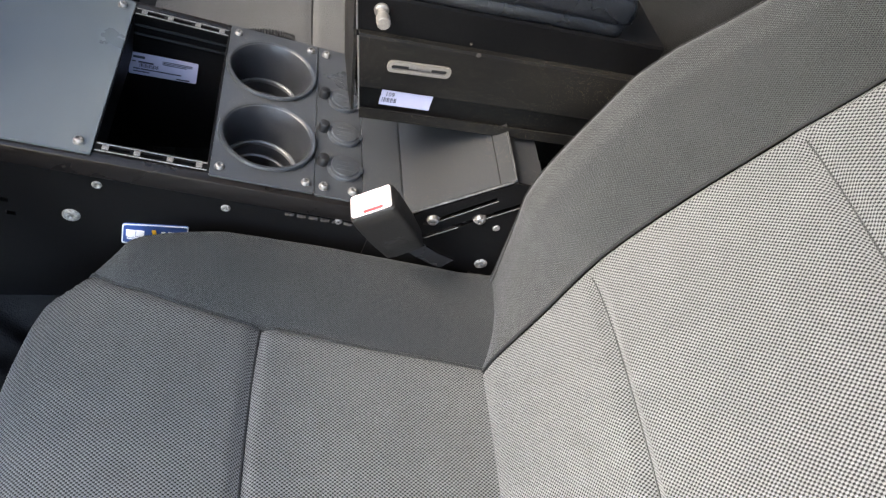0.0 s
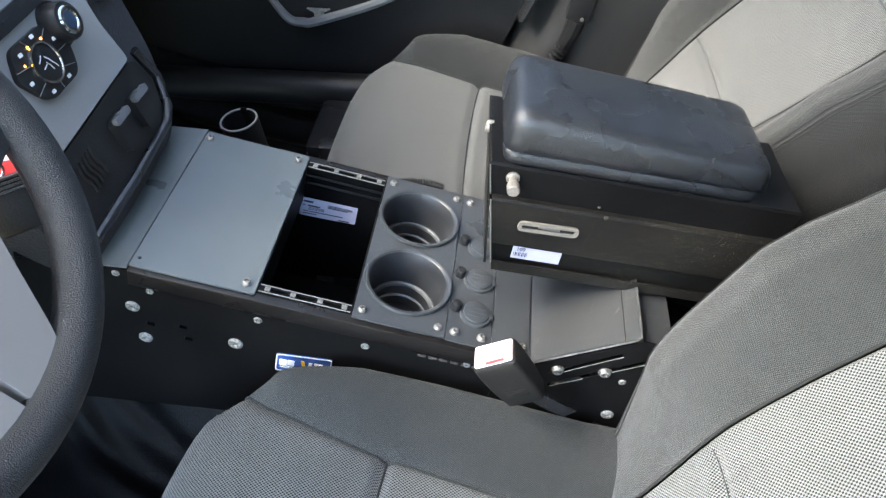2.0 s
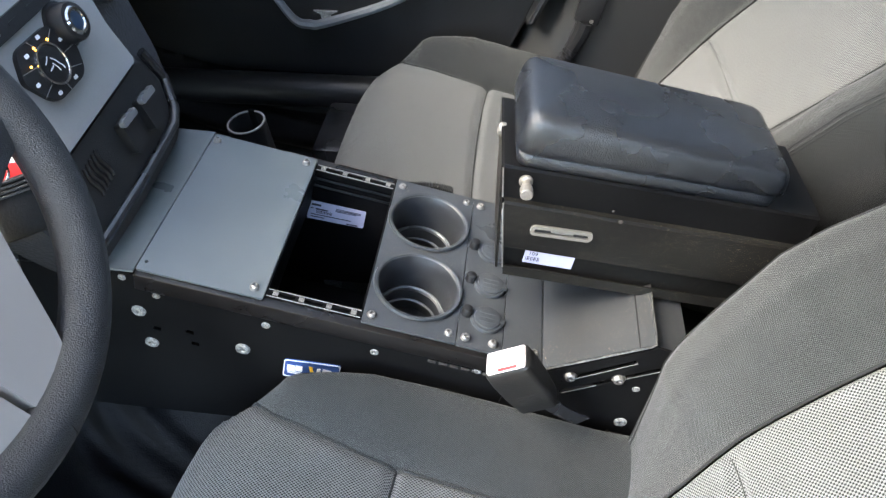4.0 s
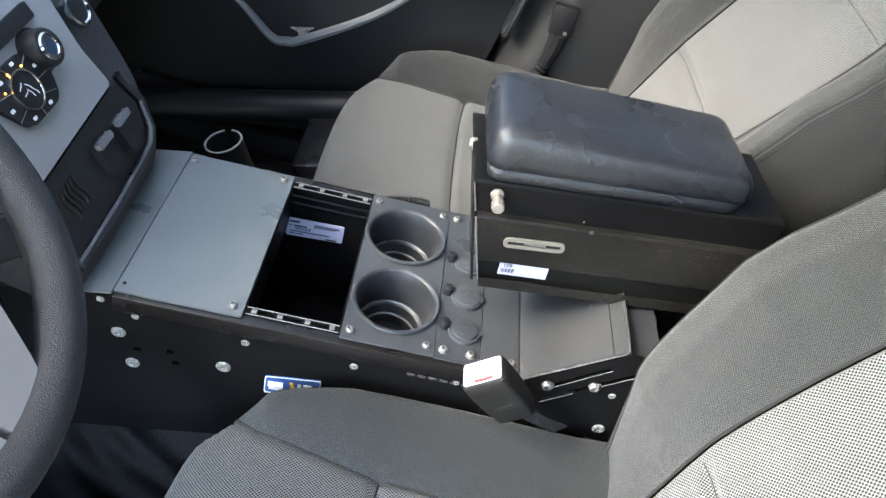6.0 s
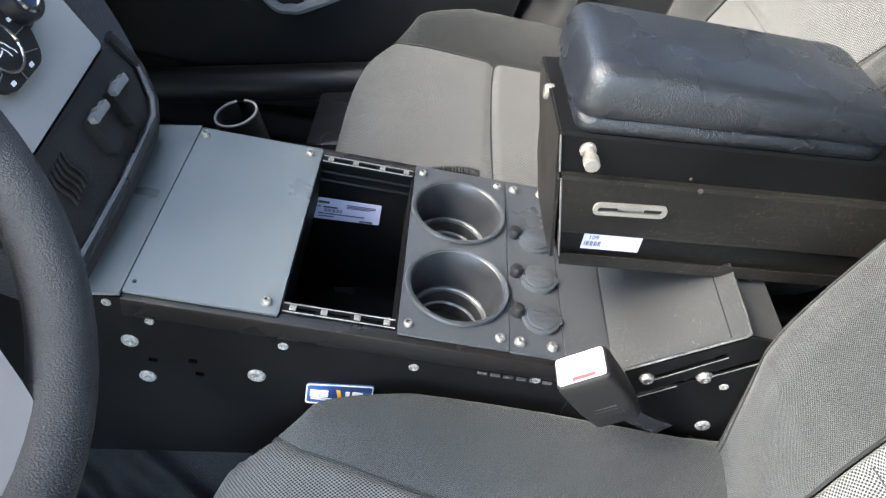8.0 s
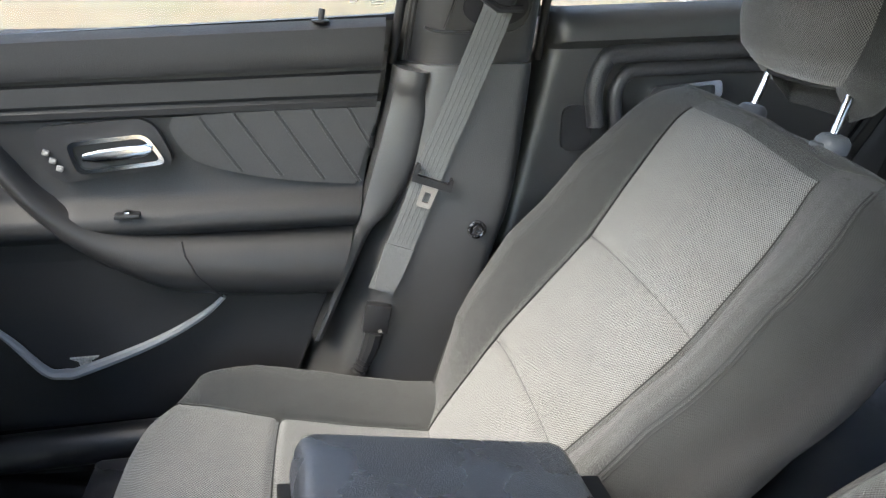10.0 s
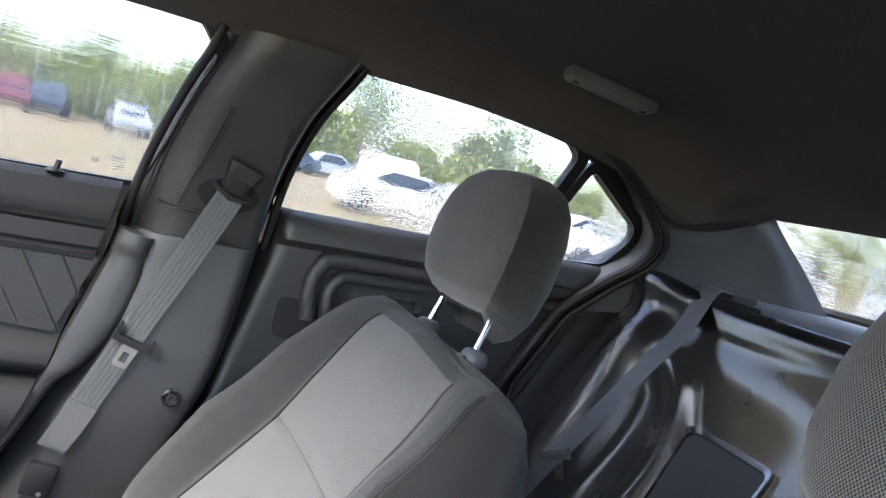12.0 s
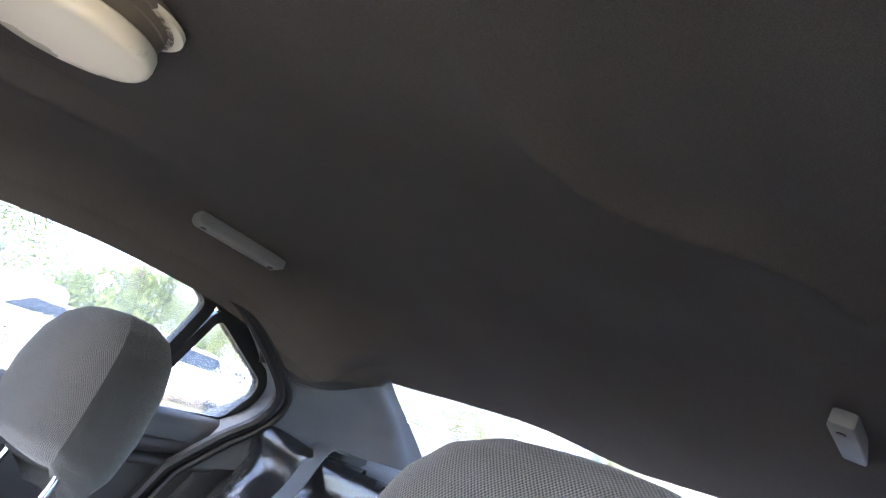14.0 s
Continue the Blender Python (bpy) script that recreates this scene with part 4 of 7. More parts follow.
def build_seat(where, label, bend=(), head=None, wide=0.0, inner=0.0):
    """bend: rows of (height, shift) by which the backrest stands ahead of or behind its usual line."""
    def shaped(bm):
        if bend:
            for v in bm.verts:
                v.co.x += float(np.interp(v.co.z, [r[0] for r in bend], [r[1] for r in bend]))
        return bm

    def headed(bm):
        return move(shaped(bm), head) if head is not None else shaped(bm)

    s = thing("car_seat", label, "car seat", where, group="front seats")
    # cushion stations: x, z of the centre line, half width, bolster height
    st = spline([(-0.115, 0.10, 0.215), (-0.150, 0.145, 0.225), (-0.163, 0.195, 0.232), (-0.152, 0.243, 0.236), (-0.118, 0.270, 0.246), (-0.07, 0.279, 0.258), (0.0, 0.276, 0.268),
                 (0.08, 0.264, 0.272), (0.18, 0.250, 0.272), (0.28, 0.240, 0.268), (0.36, 0.235, 0.262)], 180)

    def seam_line(x):
        return float(np.interp(x, [-0.112, -0.10, -0.06, 0.0, 0.072, 0.2, 0.317, 0.4], [0.90, 0.83, 0.74, 0.66, 0.58, 0.50, 0.44, 0.42]))

    def cushion_point(i, q):
        """q from -1 to 1 across the top and down the sides."""
        x, z, w = st[i]
        b = min(1.0, max(0.0, (x + 0.125) / 0.08)) if i > 60 else 0.0
        a = abs(q)
        yy = float(np.interp(a, [0, 0.45, 0.62, 0.72, 0.80, 0.86, 0.91, 0.95, 1.0], [0, 0.56, 0.72, 0.84, 0.93, 0.98, 1.0, 0.995, 0.97])) * w
        e = min(0.80, seam_line(x))
        hump = 0.056 * float(np.interp(x, [-0.12, -0.08, -0.03, 0.05, 0.15, 0.3], [0.0, 0.40, 0.80, 1.0, 0.85, 0.5]))
        if a < e:
            crown = 0.005 * (1 - (a / e) ** 2)
        elif a < 0.82:
            u = (a - e) / max(0.02, 0.82 - e)
            crown = hump * math.sin(math.pi / 2 * u) ** 1.05
        else:
            crown = hump + float(np.interp(a, [0.82, 0.86, 0.90, 0.94, 1.0], [0, -0.012, -0.045, -0.09, -0.16]))
        flat = float(np.interp(a, [0, 0.5, 0.62, 0.72, 0.80, 0.86, 0.92, 1.0], [0.004, 0.002, 0.001, -0.001, -0.006, -0.026, -0.07, -0.15]))
        h = b * crown + (1 - b) * flat
        if z < 0.2 and i < 40:
            h *= max(0.15, (z - 0.08) / 0.12)
        g = groove(x, 0.078 + 0.02 * a * a, 0.0065, 0.010) if a < 0.6 and i > 60 else 0
        return Vector((x + (1 - b) * 0.035 * a ** 3 * (1 - min(1, i / 90) * 0.3), (1 if q >= 0 else -1) * yy, z + h - g + 0.0012 * noise.noise((x * 9, yy * 9 * (1 if q >= 0 else -1), 1))))

    def seam_at(i):
        """Where the pale middle ends and the dark bolster begins."""
        if i < 76:
            return float(np.interp(i, [60, 76], [1.0, seam_line(st[76][0])]))
        return seam_line(st[i][0])

    n = len(st)
    START = next(i for i in range(40, n) if seam_at(i) < 1.0) - 1
    bm = fresh()
    rings = []
    for i in range(n):
        e = seam_at(i)
        rings.append([cushion_point(i, -e + 2 * e * k / 56) - Vector((0, 0, 0.004 if k in (0, 56) and e < 1 else 0)) for k in range(57)])
    loft(bm, rings, False)
    part("cushion_centre", bm, PANEL, s, "grey woven cushion centre", sharp=70)
    for sg in (-1, 1):
        bm = fresh()
        rings = []
        for i in range(START, n):
            e = seam_at(i)
            rings.append([cushion_point(i, sg * (e + (1 - e) * k / 24)) - Vector((0, 0, 0.004 if k == 0 else 0)) for k in range(25)])
        loft(bm, rings, False)
        part("cushion_bolster", bm, BOLSTER, s, "smooth charcoal cushion bolster", sharp=70)
        bm = fresh()
        path = [cushion_point(i, sg * min(0.995, seam_at(i))) + Vector((0, 0, -0.0015)) for i in range(START, n)]
        sweep(bm, path, 0.0018, 6)
        part("piping", bm, BOLSTER, s)
    bm = fresh()
    across = []
    for k in range(33):
        q = (-0.57 + 1.14 * k / 32)
        x = 0.078 + 0.02 * q * q
        f = 60 + float(np.interp(x, [st[j][0] for j in range(60, n)], range(n - 60)))
        i = int(f)
        across.append(cushion_point(i, q).lerp(cushion_point(i + 1, q), f - i) + Vector((0, 0, 0.0002)))
    sweep(bm, across, 0.0013, 5)
    part("cross_seam", bm, SEAMDARK, s, "dark sewn seam across the cushion")
    bm = fresh()
    box(bm, -0.06, 0.40, -0.23, 0.23, 0.10, 0.19, 0.02)
    part("seat_base", bm, BLACK, s, "black plastic seat base")
    for sg in (-1, 1):
        bm = fresh()
        box(bm, -0.14, 0.42, sg * 0.19 - 0.02, sg * 0.19 + 0.02, 0.075, 0.11, 0.006)
        part("seat_rail", bm, BLACK, s)
    # backrest: centre line of its face, half width, bolster depth
    bk = spline([(0.315, 0.215, 0.235), (0.345, 0.262, 0.250), (0.40, 0.335, 0.265), (0.455, 0.41, 0.275), (0.525, 0.49, 0.280), (0.59, 0.568, 0.278), (0.648, 0.660, 0.265), (0.695, 0.738, 0.245), (0.720, 0.770, 0.228), (0.750, 0.785, 0.21)], 160)

    def back_point(i, q):
        x, z, w = bk[i]
        a = abs(q)
        p0, p1 = bk[max(i - 1, 0)], bk[min(i + 1, len(bk) - 1)]
        t = Vector((p1[0] - p0[0], 0, p1[1] - p0[1])).normalized()
        nrm = Vector((-t.z, 0, t.x))
        yy = float(np.interp(a, [0, 0.40, 0.52, 0.62, 0.70, 0.77, 0.83, 0.88, 0.94, 1.0], [0, 0.50, 0.60, 0.72, 0.85, 0.95, 1.0, 1.01, 0.98, 0.92])) * w
        deep = float(np.interp(z, [0.2, 0.28, 0.37, 0.5, 0.65, 0.76, 0.81], [-0.03, -0.005, 0.034, 0.060, 0.045, 0.018, 0.0]))
        off = float(np.interp(a, [0, 0.35, 0.47, 0.52, 0.60, 0.68, 0.75, 0.81, 0.87, 0.93, 1.0], [0, 0.0, 0.01, 0.05, 0.5, 0.92, 1.0, 0.75, 0.1, -0.7, -1.3]))
        back = -0.05 * max(0, (a - 0.8) / 0.2) if z > 0.3 else 0
        g = 0.0
        if a < 0.5:
            tilt = 0.004 * (a / 0.5) ** 2
            g = (groove(z + tilt, 0.400, 0.006, 0.009) + groove(z + tilt, 0.575, 0.006, 0.009)) * max(0.0, 1 - (a / 0.46) ** 6)
        if q < 0:
            grow = inner * soft_step((z - 0.32) / 0.38) * min(1.0, a / 0.4)
            yy += grow
            z -= 0.55 * grow * soft_step((z - 0.6) / 0.15)
        return Vector((x, (1 if q >= 0 else -1) * yy, z)) + nrm * (deep * off + back - g + 0.0012 * noise.noise((x * 9, z * 9, q)))

    def back_seam(i):
        z = bk[i][1]
        return float(np.interp(z, [0.2, 0.4, 0.57, 0.76, 0.81], [0.50, 0.47, 0.46, 0.50, 0.52])) + wide * soft_step((z - 0.27) / 0.22)

    m = len(bk)
    top = m - 14
    EDGE = 0.785
    bm = fresh()
    rings = []
    for i in range(top):
        e = back_seam(i)
        rings.append([back_point(i, -e + 2 * e * k / 48) - Vector((-0.003, 0, 0.003)) * (1 if k in (0, 48) else 0) for k in range(49)])
    loft(bm, rings, False)
    part("backrest_centre", shaped(bm), PANEL, s, "grey woven backrest centre with cross seams", sharp=70)
    for sg in (-1, 1):
        bm = fresh()
        rings = []
        for i in range(m):
            e = back_seam(i) if i < top else 0.0
            rings.append([back_point(i, sg * (e + (EDGE - e) * k / 24)) for k in range(25)])
        loft(bm, rings[:top], False)
        loft(bm, [[back_point(top - 1, sg * EDGE * k / 24) for k in range(25)]] + rings[top:], False)
        part("backrest_bolster", shaped(bm), BOLSTER, s, "smooth charcoal backrest bolster", sharp=70)
        for ee, rad in ((0.0, 0.0014), (0.272, 0.0008), (0.285, 0.0009), (0.298, 0.0008)):
            bm = fresh()
            if ee == 0.0:
                path = [back_point(i, sg * back_seam(i)) for i in range(top)]
            else:
                path = [back_point(i, sg * (0.50 + ee)) + Vector((-0.0005, 0, 0)) for i in range(8, top + 4)] + [back_point(top + 6, sg * (0.40 + ee * 0.8))]
            sweep(bm, path, rad, 5)
            part("piping", shaped(bm), BOLSTER if ee == 0.285 else SEAMDARK, s)
    for at in (0.400, 0.575):
        bm = fresh()
        across = []
        for k in range(33):
            q = -0.45 + 0.90 * k / 32
            z = at - 0.004 * (abs(q) / 0.5) ** 2
            f = float(np.interp(z, [p[1] for p in bk], range(m)))
            i = int(f)
            across.append(back_point(i, q).lerp(back_point(i + 1, q), f - i) + Vector((-0.0002, 0, 0.0002)))
        sweep(bm, across, 0.0008, 5)
        part("cross_seam", shaped(bm), BOLSTER, s, "dark sewn seam across the backrest")
    # rounded sides and back of the backrest, closed over the top
    bm = fresh()
    rear = Vector((0.94, 0, -0.34))
    round_off = [(0.010, 1.035), (0.026, 1.058), (0.046, 1.064), (0.066, 1.055), (0.084, 1.03), (0.100, 0.985), (0.112, 0.915), (0.120, 0.81), (0.125, 0.65), (0.128, 0.35), (0.129, 0.0)]
    rings = []
    for i in range(m):
        L, R = back_point(i, -EDGE), back_point(i, EDGE)
        C = (L + R) / 2
        calm = 1 - 0.5 * soft_step((i - m + 26) / 26)
        deep = float(np.interp(bk[i][1], [0.25, 0.45, 0.66, 0.74, 0.785], [1.95, 1.95, 1.85, 1.30, 0.80]))
        fall = soft_step((i - m + 24) / 24)
        sides = []
        for E, swell in ((R, 1.0), (L, 1.0 + 26 * inner)):
            sides.append([Vector((E.x, C.y + (E.y - C.y) * (1 + (f - 1) * (calm * swell if f > 1 else 1)) * (1 - 0.14 * fall * d / 0.129), E.z - 0.035 * fall * (d / 0.129) ** 1.5)) + rear * d * deep for d, f in round_off])
        rings.append([R] + sides[0] + sides[1][-2::-1] + [L])
    loft(bm, rings, False)
    front = [back_point(m - 1, -EDGE + 2 * EDGE * k / 24) for k in range(1, 24)]
    rim = rings[-1] + front
    C = sum(rim, Vector((0, 0, 0))) / len(rim)
    loft(bm, [[C + (p - C) * f + Vector((0, 0, 0.014 * (1 - f * f) ** 0.5)) for p in rim] for f in (1, 0.99, 0.965, 0.92, 0.84, 0.7, 0.4, 0.05)], True, True)
    part("back_shell", shaped(bm), SIDECLOTH, s, "charcoal cloth sides and back of the backrest", sharp=70)
    # headrest on two chrome posts
    keys = [(0.800, 0.838, 0.070, 0.022), (0.798, 0.848, 0.096, 0.040), (0.796, 0.872, 0.122, 0.054), (0.800, 0.91, 0.136, 0.060), (0.808, 0.96, 0.137, 0.060), (0.816, 1.005, 0.126, 0.054), (0.822, 1.035, 0.104, 0.043), (0.826, 1.052, 0.07, 0.026), (0.827, 1.057, 0.03, 0.010)]
    tt = np.linspace(0, len(keys) - 1, 34)
    cols = [np.interp(tt, range(len(keys)), [k[c] for k in keys]) for c in range(4)]
    face, rest = [], []
    for x, z, w, dep in zip(*cols):
        def hp(ang):
            c, sn = math.cos(ang), math.sin(ang)
            return Vector((x + 0.012 - (dep if c > 0 else dep * 1.5) * (abs(c) ** 0.75) * (1 if c > 0 else -1), w * (abs(sn) ** 0.62) * (1 if sn > 0 else -1), z - 0.046 * min(1.0, max(0.0, 0.45 - c)) * max(0.0, 1 - (z - 0.838) / 0.10)))
        lim = radians(66)
        face.append([hp(-lim + 2 * lim * k / 24) for k in range(25)])
        rest.append([hp(lim + (2 * math.pi - 2 * lim) * k / 36) for k in range(37)])
    h = part("headrest_face", headed(loft(fresh(), face, False)), HEADCLOTH, s, "grey woven headrest face", sharp=70)
    bm = fresh()
    loft(bm, rest, False)
    bm.verts.ensure_lookup_table()
    part("headrest_back", headed(bm), SIDECLOTH, s, "charcoal cloth headrest sides and back", sharp=70)
    bm = fresh()
    loft(bm, [[Vector((0.80 + 0.022 * math.cos(a), 0.07 * math.sin(a), z)) for a in [2 * math.pi * k / 24 for k in range(24)]] for z in (0.836, 0.8385)], True, True)
    part("headrest_base", headed(bm), BLACK, s)
    for sg in (-1, 1):
        bm = fresh()
        sweep(bm, [(0.770, sg * 0.088 - inner * 0.33, 0.73), (0.803, sg * 0.084 - inner * 0.15, 0.825), (0.815, sg * 0.080, 0.86)], 0.0055, 14)
        post = part("headrest_post", headed(bm), CHROME, s, "chrome headrest post")
        bm = fresh()
        lathe(bm, [(0.006, 0.016), (0.015, 0.014), (0.020, 0.008), (0.021, 0.0), (0.020, -0.006)], 20, pose(0.787, sg * 0.087 - inner * 0.3, 0.788 - inner * 0.4, 0, 10, 0))
        box(bm, 0.762, 0.774, sg * 0.087 - inner * 0.3 - 0.010, sg * 0.087 - inner * 0.3 + 0.010, 0.782 - inner * 0.4, 0.795 - inner * 0.4, 0.003)
        part("post_collar", headed(bm), PILLARGREY, post)
    return s


build_seat(pose(0, 0.497, 0), "grey and charcoal cloth front passenger seat with headrest", inner=0.036)
build_seat(pose(-0.045, -0.293, 0), "grey and charcoal cloth driver seat beside the console", [(0.20, 0.0), (0.26, -0.02), (0.41, -0.055), (0.57, -0.080), (0.70, -0.06), (0.78, -0.045), (0.84, -0.03), (0.92, -0.021), (1.06, -0.021)], pose(0.81, -0.020, 0.944) @ pose(0, 0, 0, 0, 10, 0) @ pose(-0.81, 0, -0.95), 0.05)

# ---------------------------------------------------------------- equipment console
CON = pose(0, 0, 0.38, 0, 13, 0)
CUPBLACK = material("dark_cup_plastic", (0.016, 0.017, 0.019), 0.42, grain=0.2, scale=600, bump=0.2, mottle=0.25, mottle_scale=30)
# steps get a paler, glossier plastic than the cup
CUPRING = material("pale_cup_step", (0.10, 0.105, 0.11), 0.25, spec=0.8)


def build_console():
    c = thing("equipment_console", "black steel equipment console with cup holders and power sockets", "console", CON)
    XF = -0.249
    # near and far side plates
    bm = fresh()
    outline = [(-0.37, -0.285), (0.30, -0.14), (0.43, -0.11), (0.43, -0.01), (0.30, -0.006), (-0.249, -0.006), (-0.30, -0.012), (-0.37, -0.02)]
    sheet(bm, outline, [rounded([(x, z), (x + 0.009, z), (x + 0.009, z + 0.006), (x, z + 0.006)], 0) for x, z in ((-0.196, -0.085), (-0.190, -0.104), (-0.233, -0.092))], -0.016, -0.013, side_frame)
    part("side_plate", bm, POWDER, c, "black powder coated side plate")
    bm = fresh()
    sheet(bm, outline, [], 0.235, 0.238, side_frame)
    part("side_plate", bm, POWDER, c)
    # rolled top edge along both sides
    for y0, y1 in ((-0.019, -0.006), (0.228, 0.241)):
        bm = fresh()
        box(bm, XF, 0.30, y0, y1, -0.026, -0.003, 0.002)
        part("edge_channel", bm, CHANNEL, c, "gloss black edge channel")
    for y0, y1 in ((-0.006, 0.006), (0.216, 0.228)):
        bm = fresh()
        sheet(bm, [(XF, y0), (0.30, y0), (0.30, y1), (XF, y1)], [[(x, y0 + 0.004), (x + 0.022, y0 + 0.004), (x + 0.022, y1 - 0.004), (x, y1 - 0.004)] for x in (-0.105, -0.075, -0.045)], -0.005, -0.0025)
        rail = part("mounting_rail", bm, POWDER, c, "slotted mounting rail")
        for q in (y0 + 0.0012, y1 - 0.0012):
            bm = fresh()
            sweep(bm, [(-0.1125, q, -0.0022), (-0.0115, q, -0.0022)], 0.0007, 6)
            part("worn_rail_edge", bm, DULLZINC, rail, "bare rubbed rail edge")
        for x in (-0.107, -0.079, -0.049, -0.022):
            bm = fresh()
            box(bm, x, x + 0.006, y0 + 0.003, y1 - 0.003, -0.0024, -0.0012, 0.0004)
            part("rail_nut", bm, DULLZINC, rail, "small bare clip nut")
    # top plates
    def plate(x0, x1, mat, holes=(), z=0.0, label=""):
        bm = fresh()
        sheet(bm, rounded([(x0 + 0.0004, -0.0125), (x1 - 0.0004, -0.0125), (x1 - 0.0004, 0.2345), (x0 + 0.0004, 0.2345)], 0.002, 2), holes, z - 0.0025, z)
        return part("top_plate", bm, mat, c, label)

    plate(XF, -0.1145, POWDER_TOP, [circle(-0.242, 0.0, 0.0022, 10)], 0, "plain satin charcoal blanking plate, sky sheen in its colour")
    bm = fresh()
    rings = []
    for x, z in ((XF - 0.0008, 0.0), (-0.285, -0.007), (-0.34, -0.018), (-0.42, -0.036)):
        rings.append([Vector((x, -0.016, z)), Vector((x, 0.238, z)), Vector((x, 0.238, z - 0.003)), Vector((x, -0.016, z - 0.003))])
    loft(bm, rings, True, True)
    part("front_plate", bm, POWDER_TOP, c, "satin charcoal sloping front plate, sky sheen in its colour")
    cups = ((0.0435, 0.0565), (0.0415, 0.1665))
    R = 0.0465
    plate(-0.0095, 0.0945, CHARCOAL, [circle(x, y, R) for x, y in cups], 0.001, "charcoal cup holder plate")
    for x, y in cups:
        bm = fresh()
        lathe(bm, [(R + 0.0045, 0.0012), (R + 0.0035, 0.0035), (R + 0.0005, 0.0035), (R - 0.0012, 0.0015), (R - 0.003, -0.02), (R - 0.005, -0.045), (R - 0.0105, -0.048), (R - 0.0115, -0.062), (R - 0.0135, -0.064), (R - 0.0145, -0.074), (0.0001, -0.075),
                   (0.0001, -0.078), (R - 0.012, -0.078), (R + 0.0005, -0.04), (R + 0.002, 0.0)], 56, pose(x, y, 0.001))
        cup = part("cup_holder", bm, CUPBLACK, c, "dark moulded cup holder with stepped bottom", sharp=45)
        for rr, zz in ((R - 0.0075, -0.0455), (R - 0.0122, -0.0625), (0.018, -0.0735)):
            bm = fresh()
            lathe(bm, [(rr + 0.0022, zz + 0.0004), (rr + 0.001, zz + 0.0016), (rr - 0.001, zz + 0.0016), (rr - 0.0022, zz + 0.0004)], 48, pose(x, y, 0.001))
            part("step_ring", bm, CUPRING, cup, "pale glossy step")
        bm = fresh()
        lathe(bm, [(R + 0.0048, 0.0013), (R + 0.004, 0.0042), (R + 0.0012, 0.0042), (R - 0.0010, 0.0018)], 56, pose(x, y, 0.001))
        part("cup_rim", bm, CHARCOAL, cup, "charcoal raised rim", sharp=60)
    plate(0.0945, 0.1465, CHARCOAL, [circle(0.124, y, 0.0105, 20) for y in (0.031, 0.084, 0.141)], 0.0, "dusty black socket plate")
    for k, y in enumerate((0.031, 0.084, 0.141)):
        bm = fresh()
        disc(bm, 0.0185, 0.0, 0.0045, 28, pose(0.126, y, 0.0), 0.0015)
        disc(bm, 0.0150, 0.0045, 0.0065, 28, pose(0.126, y, 0.0), 0.001)
        box(bm, 0.137, 0.1465, y - 0.0045, y + 0.0045, 0.001, 0.0055, 0.002)
        cap = part("socket_cap", bm, CHARCOAL, c, "black rubber socket cap")
        for j in range(3):
            bm = fresh()
            box(bm, 0.117, 0.135, y - 0.007 + j * 0.006, y - 0.0055 + j * 0.006, 0.0063, 0.0069)
            part("moulded_bar", bm, CHARCOAL, cap)
        bm = fresh()
        disc(bm, 0.0062, 0.0, 0.011, 18, pose(0.1025, y + 0.004, 0.0), 0.003)
        box(bm, 0.104, 0.112, y - 0.001, y + 0.005, 0.001, 0.004, 0.001)
        part("cap_strap", bm, BLACK, cap)
    plate(0.1465, 0.1905, CHARCOAL, (), 0.001, "narrow charcoal blanking plate")
    plate(0.1905, 0.30, DUSTYPLATE, (), 0.0, "dusty black rear plate")
    # open pocket below the missing plate
    for x0, x1, y0, y1 in ((-0.116, -0.1135, 0.006, 0.216), (-0.0115, -0.009, 0.006, 0.216)):
        bm = fresh()
        box(bm, x0, x1, y0, y1, -0.06, -0.003)
        part("pocket_wall", bm, POWDER, c)
    bm = fresh()
    sheet(bm, [(-0.2, -0.235), (0.02, -0.19), (0.02, -0.003), (-0.2, -0.003)], [], 0.226, 0.229, side_frame)
    liner = part("pocket_liner", bm, POWDER, c)
    for z in (-0.022, -0.034):
        bm = fresh()
        sweep(bm, [(-0.2, 0.224, z), (0.01, 0.224, z)], 0.0018, 6)
        part("liner_rib", bm, POWDER, liner)
    bm = fresh()
    box(bm, -0.2, 0.03, 0.0, 0.226, -0.225, -0.222)
    part("pocket_floor", bm, BLACK, c)
    bm = fresh()
    lathe(bm, [(0.024, -0.003), (0.029, -0.003), (0.030, 0.004), (0.028, 0.006), (0.024, 0.004), (0.024, -0.003)], 32, pose(-0.05, 0.06, -0.15, 18, 8, 0))
    part("coiled_cable", bm, BLACK, c, "coil of black cable")
    bm = fresh()
    lathe(bm, [(0.0265, 0.004), (0.0295, 0.0055), (0.0295, 0.0075), (0.0265, 0.006), (0.0265, 0.004)], 32, pose(-0.05, 0.06, -0.15, 18, 8, 0))
    part("cable_ring", bm, ZINC, c, "dull metal ring")
    # label on the far wall of the pocket
    def on_label(u, v):
        """u along, v up the label, from 0 to 1."""
        return Vector((-0.1175 + 0.078 * u, -0.0945 + 0.005 * u + (0.0325 - 0.002 * u) * v))

    bm = fresh()
    sheet(bm, rounded([on_label(0, 0), on_label(1, 0), on_label(1, 1), on_label(0, 1)], 0.002, 3), [], 0.2235, 0.2245, side_frame)
    lab = part("maker_label", bm, LABEL, c, "white printed stock label")
    for u, v, w, hh in ((0.05, 0.78, 0.17, 0.10), (0.04, 0.60, 0.05, 0.04), (0.13, 0.58, 0.22, 0.06), (0.48, 0.80, 0.44, 0.025), (0.48, 0.73, 0.44, 0.025), (0.48, 0.66, 0.36, 0.025), (0.06, 0.27, 0.10, 0.035), (0.17, 0.27, 0.60, 0.035), (0.06, 0.14, 0.24, 0.035), (0.70, 0.05, 0.20, 0.055)):
        bm = fresh()
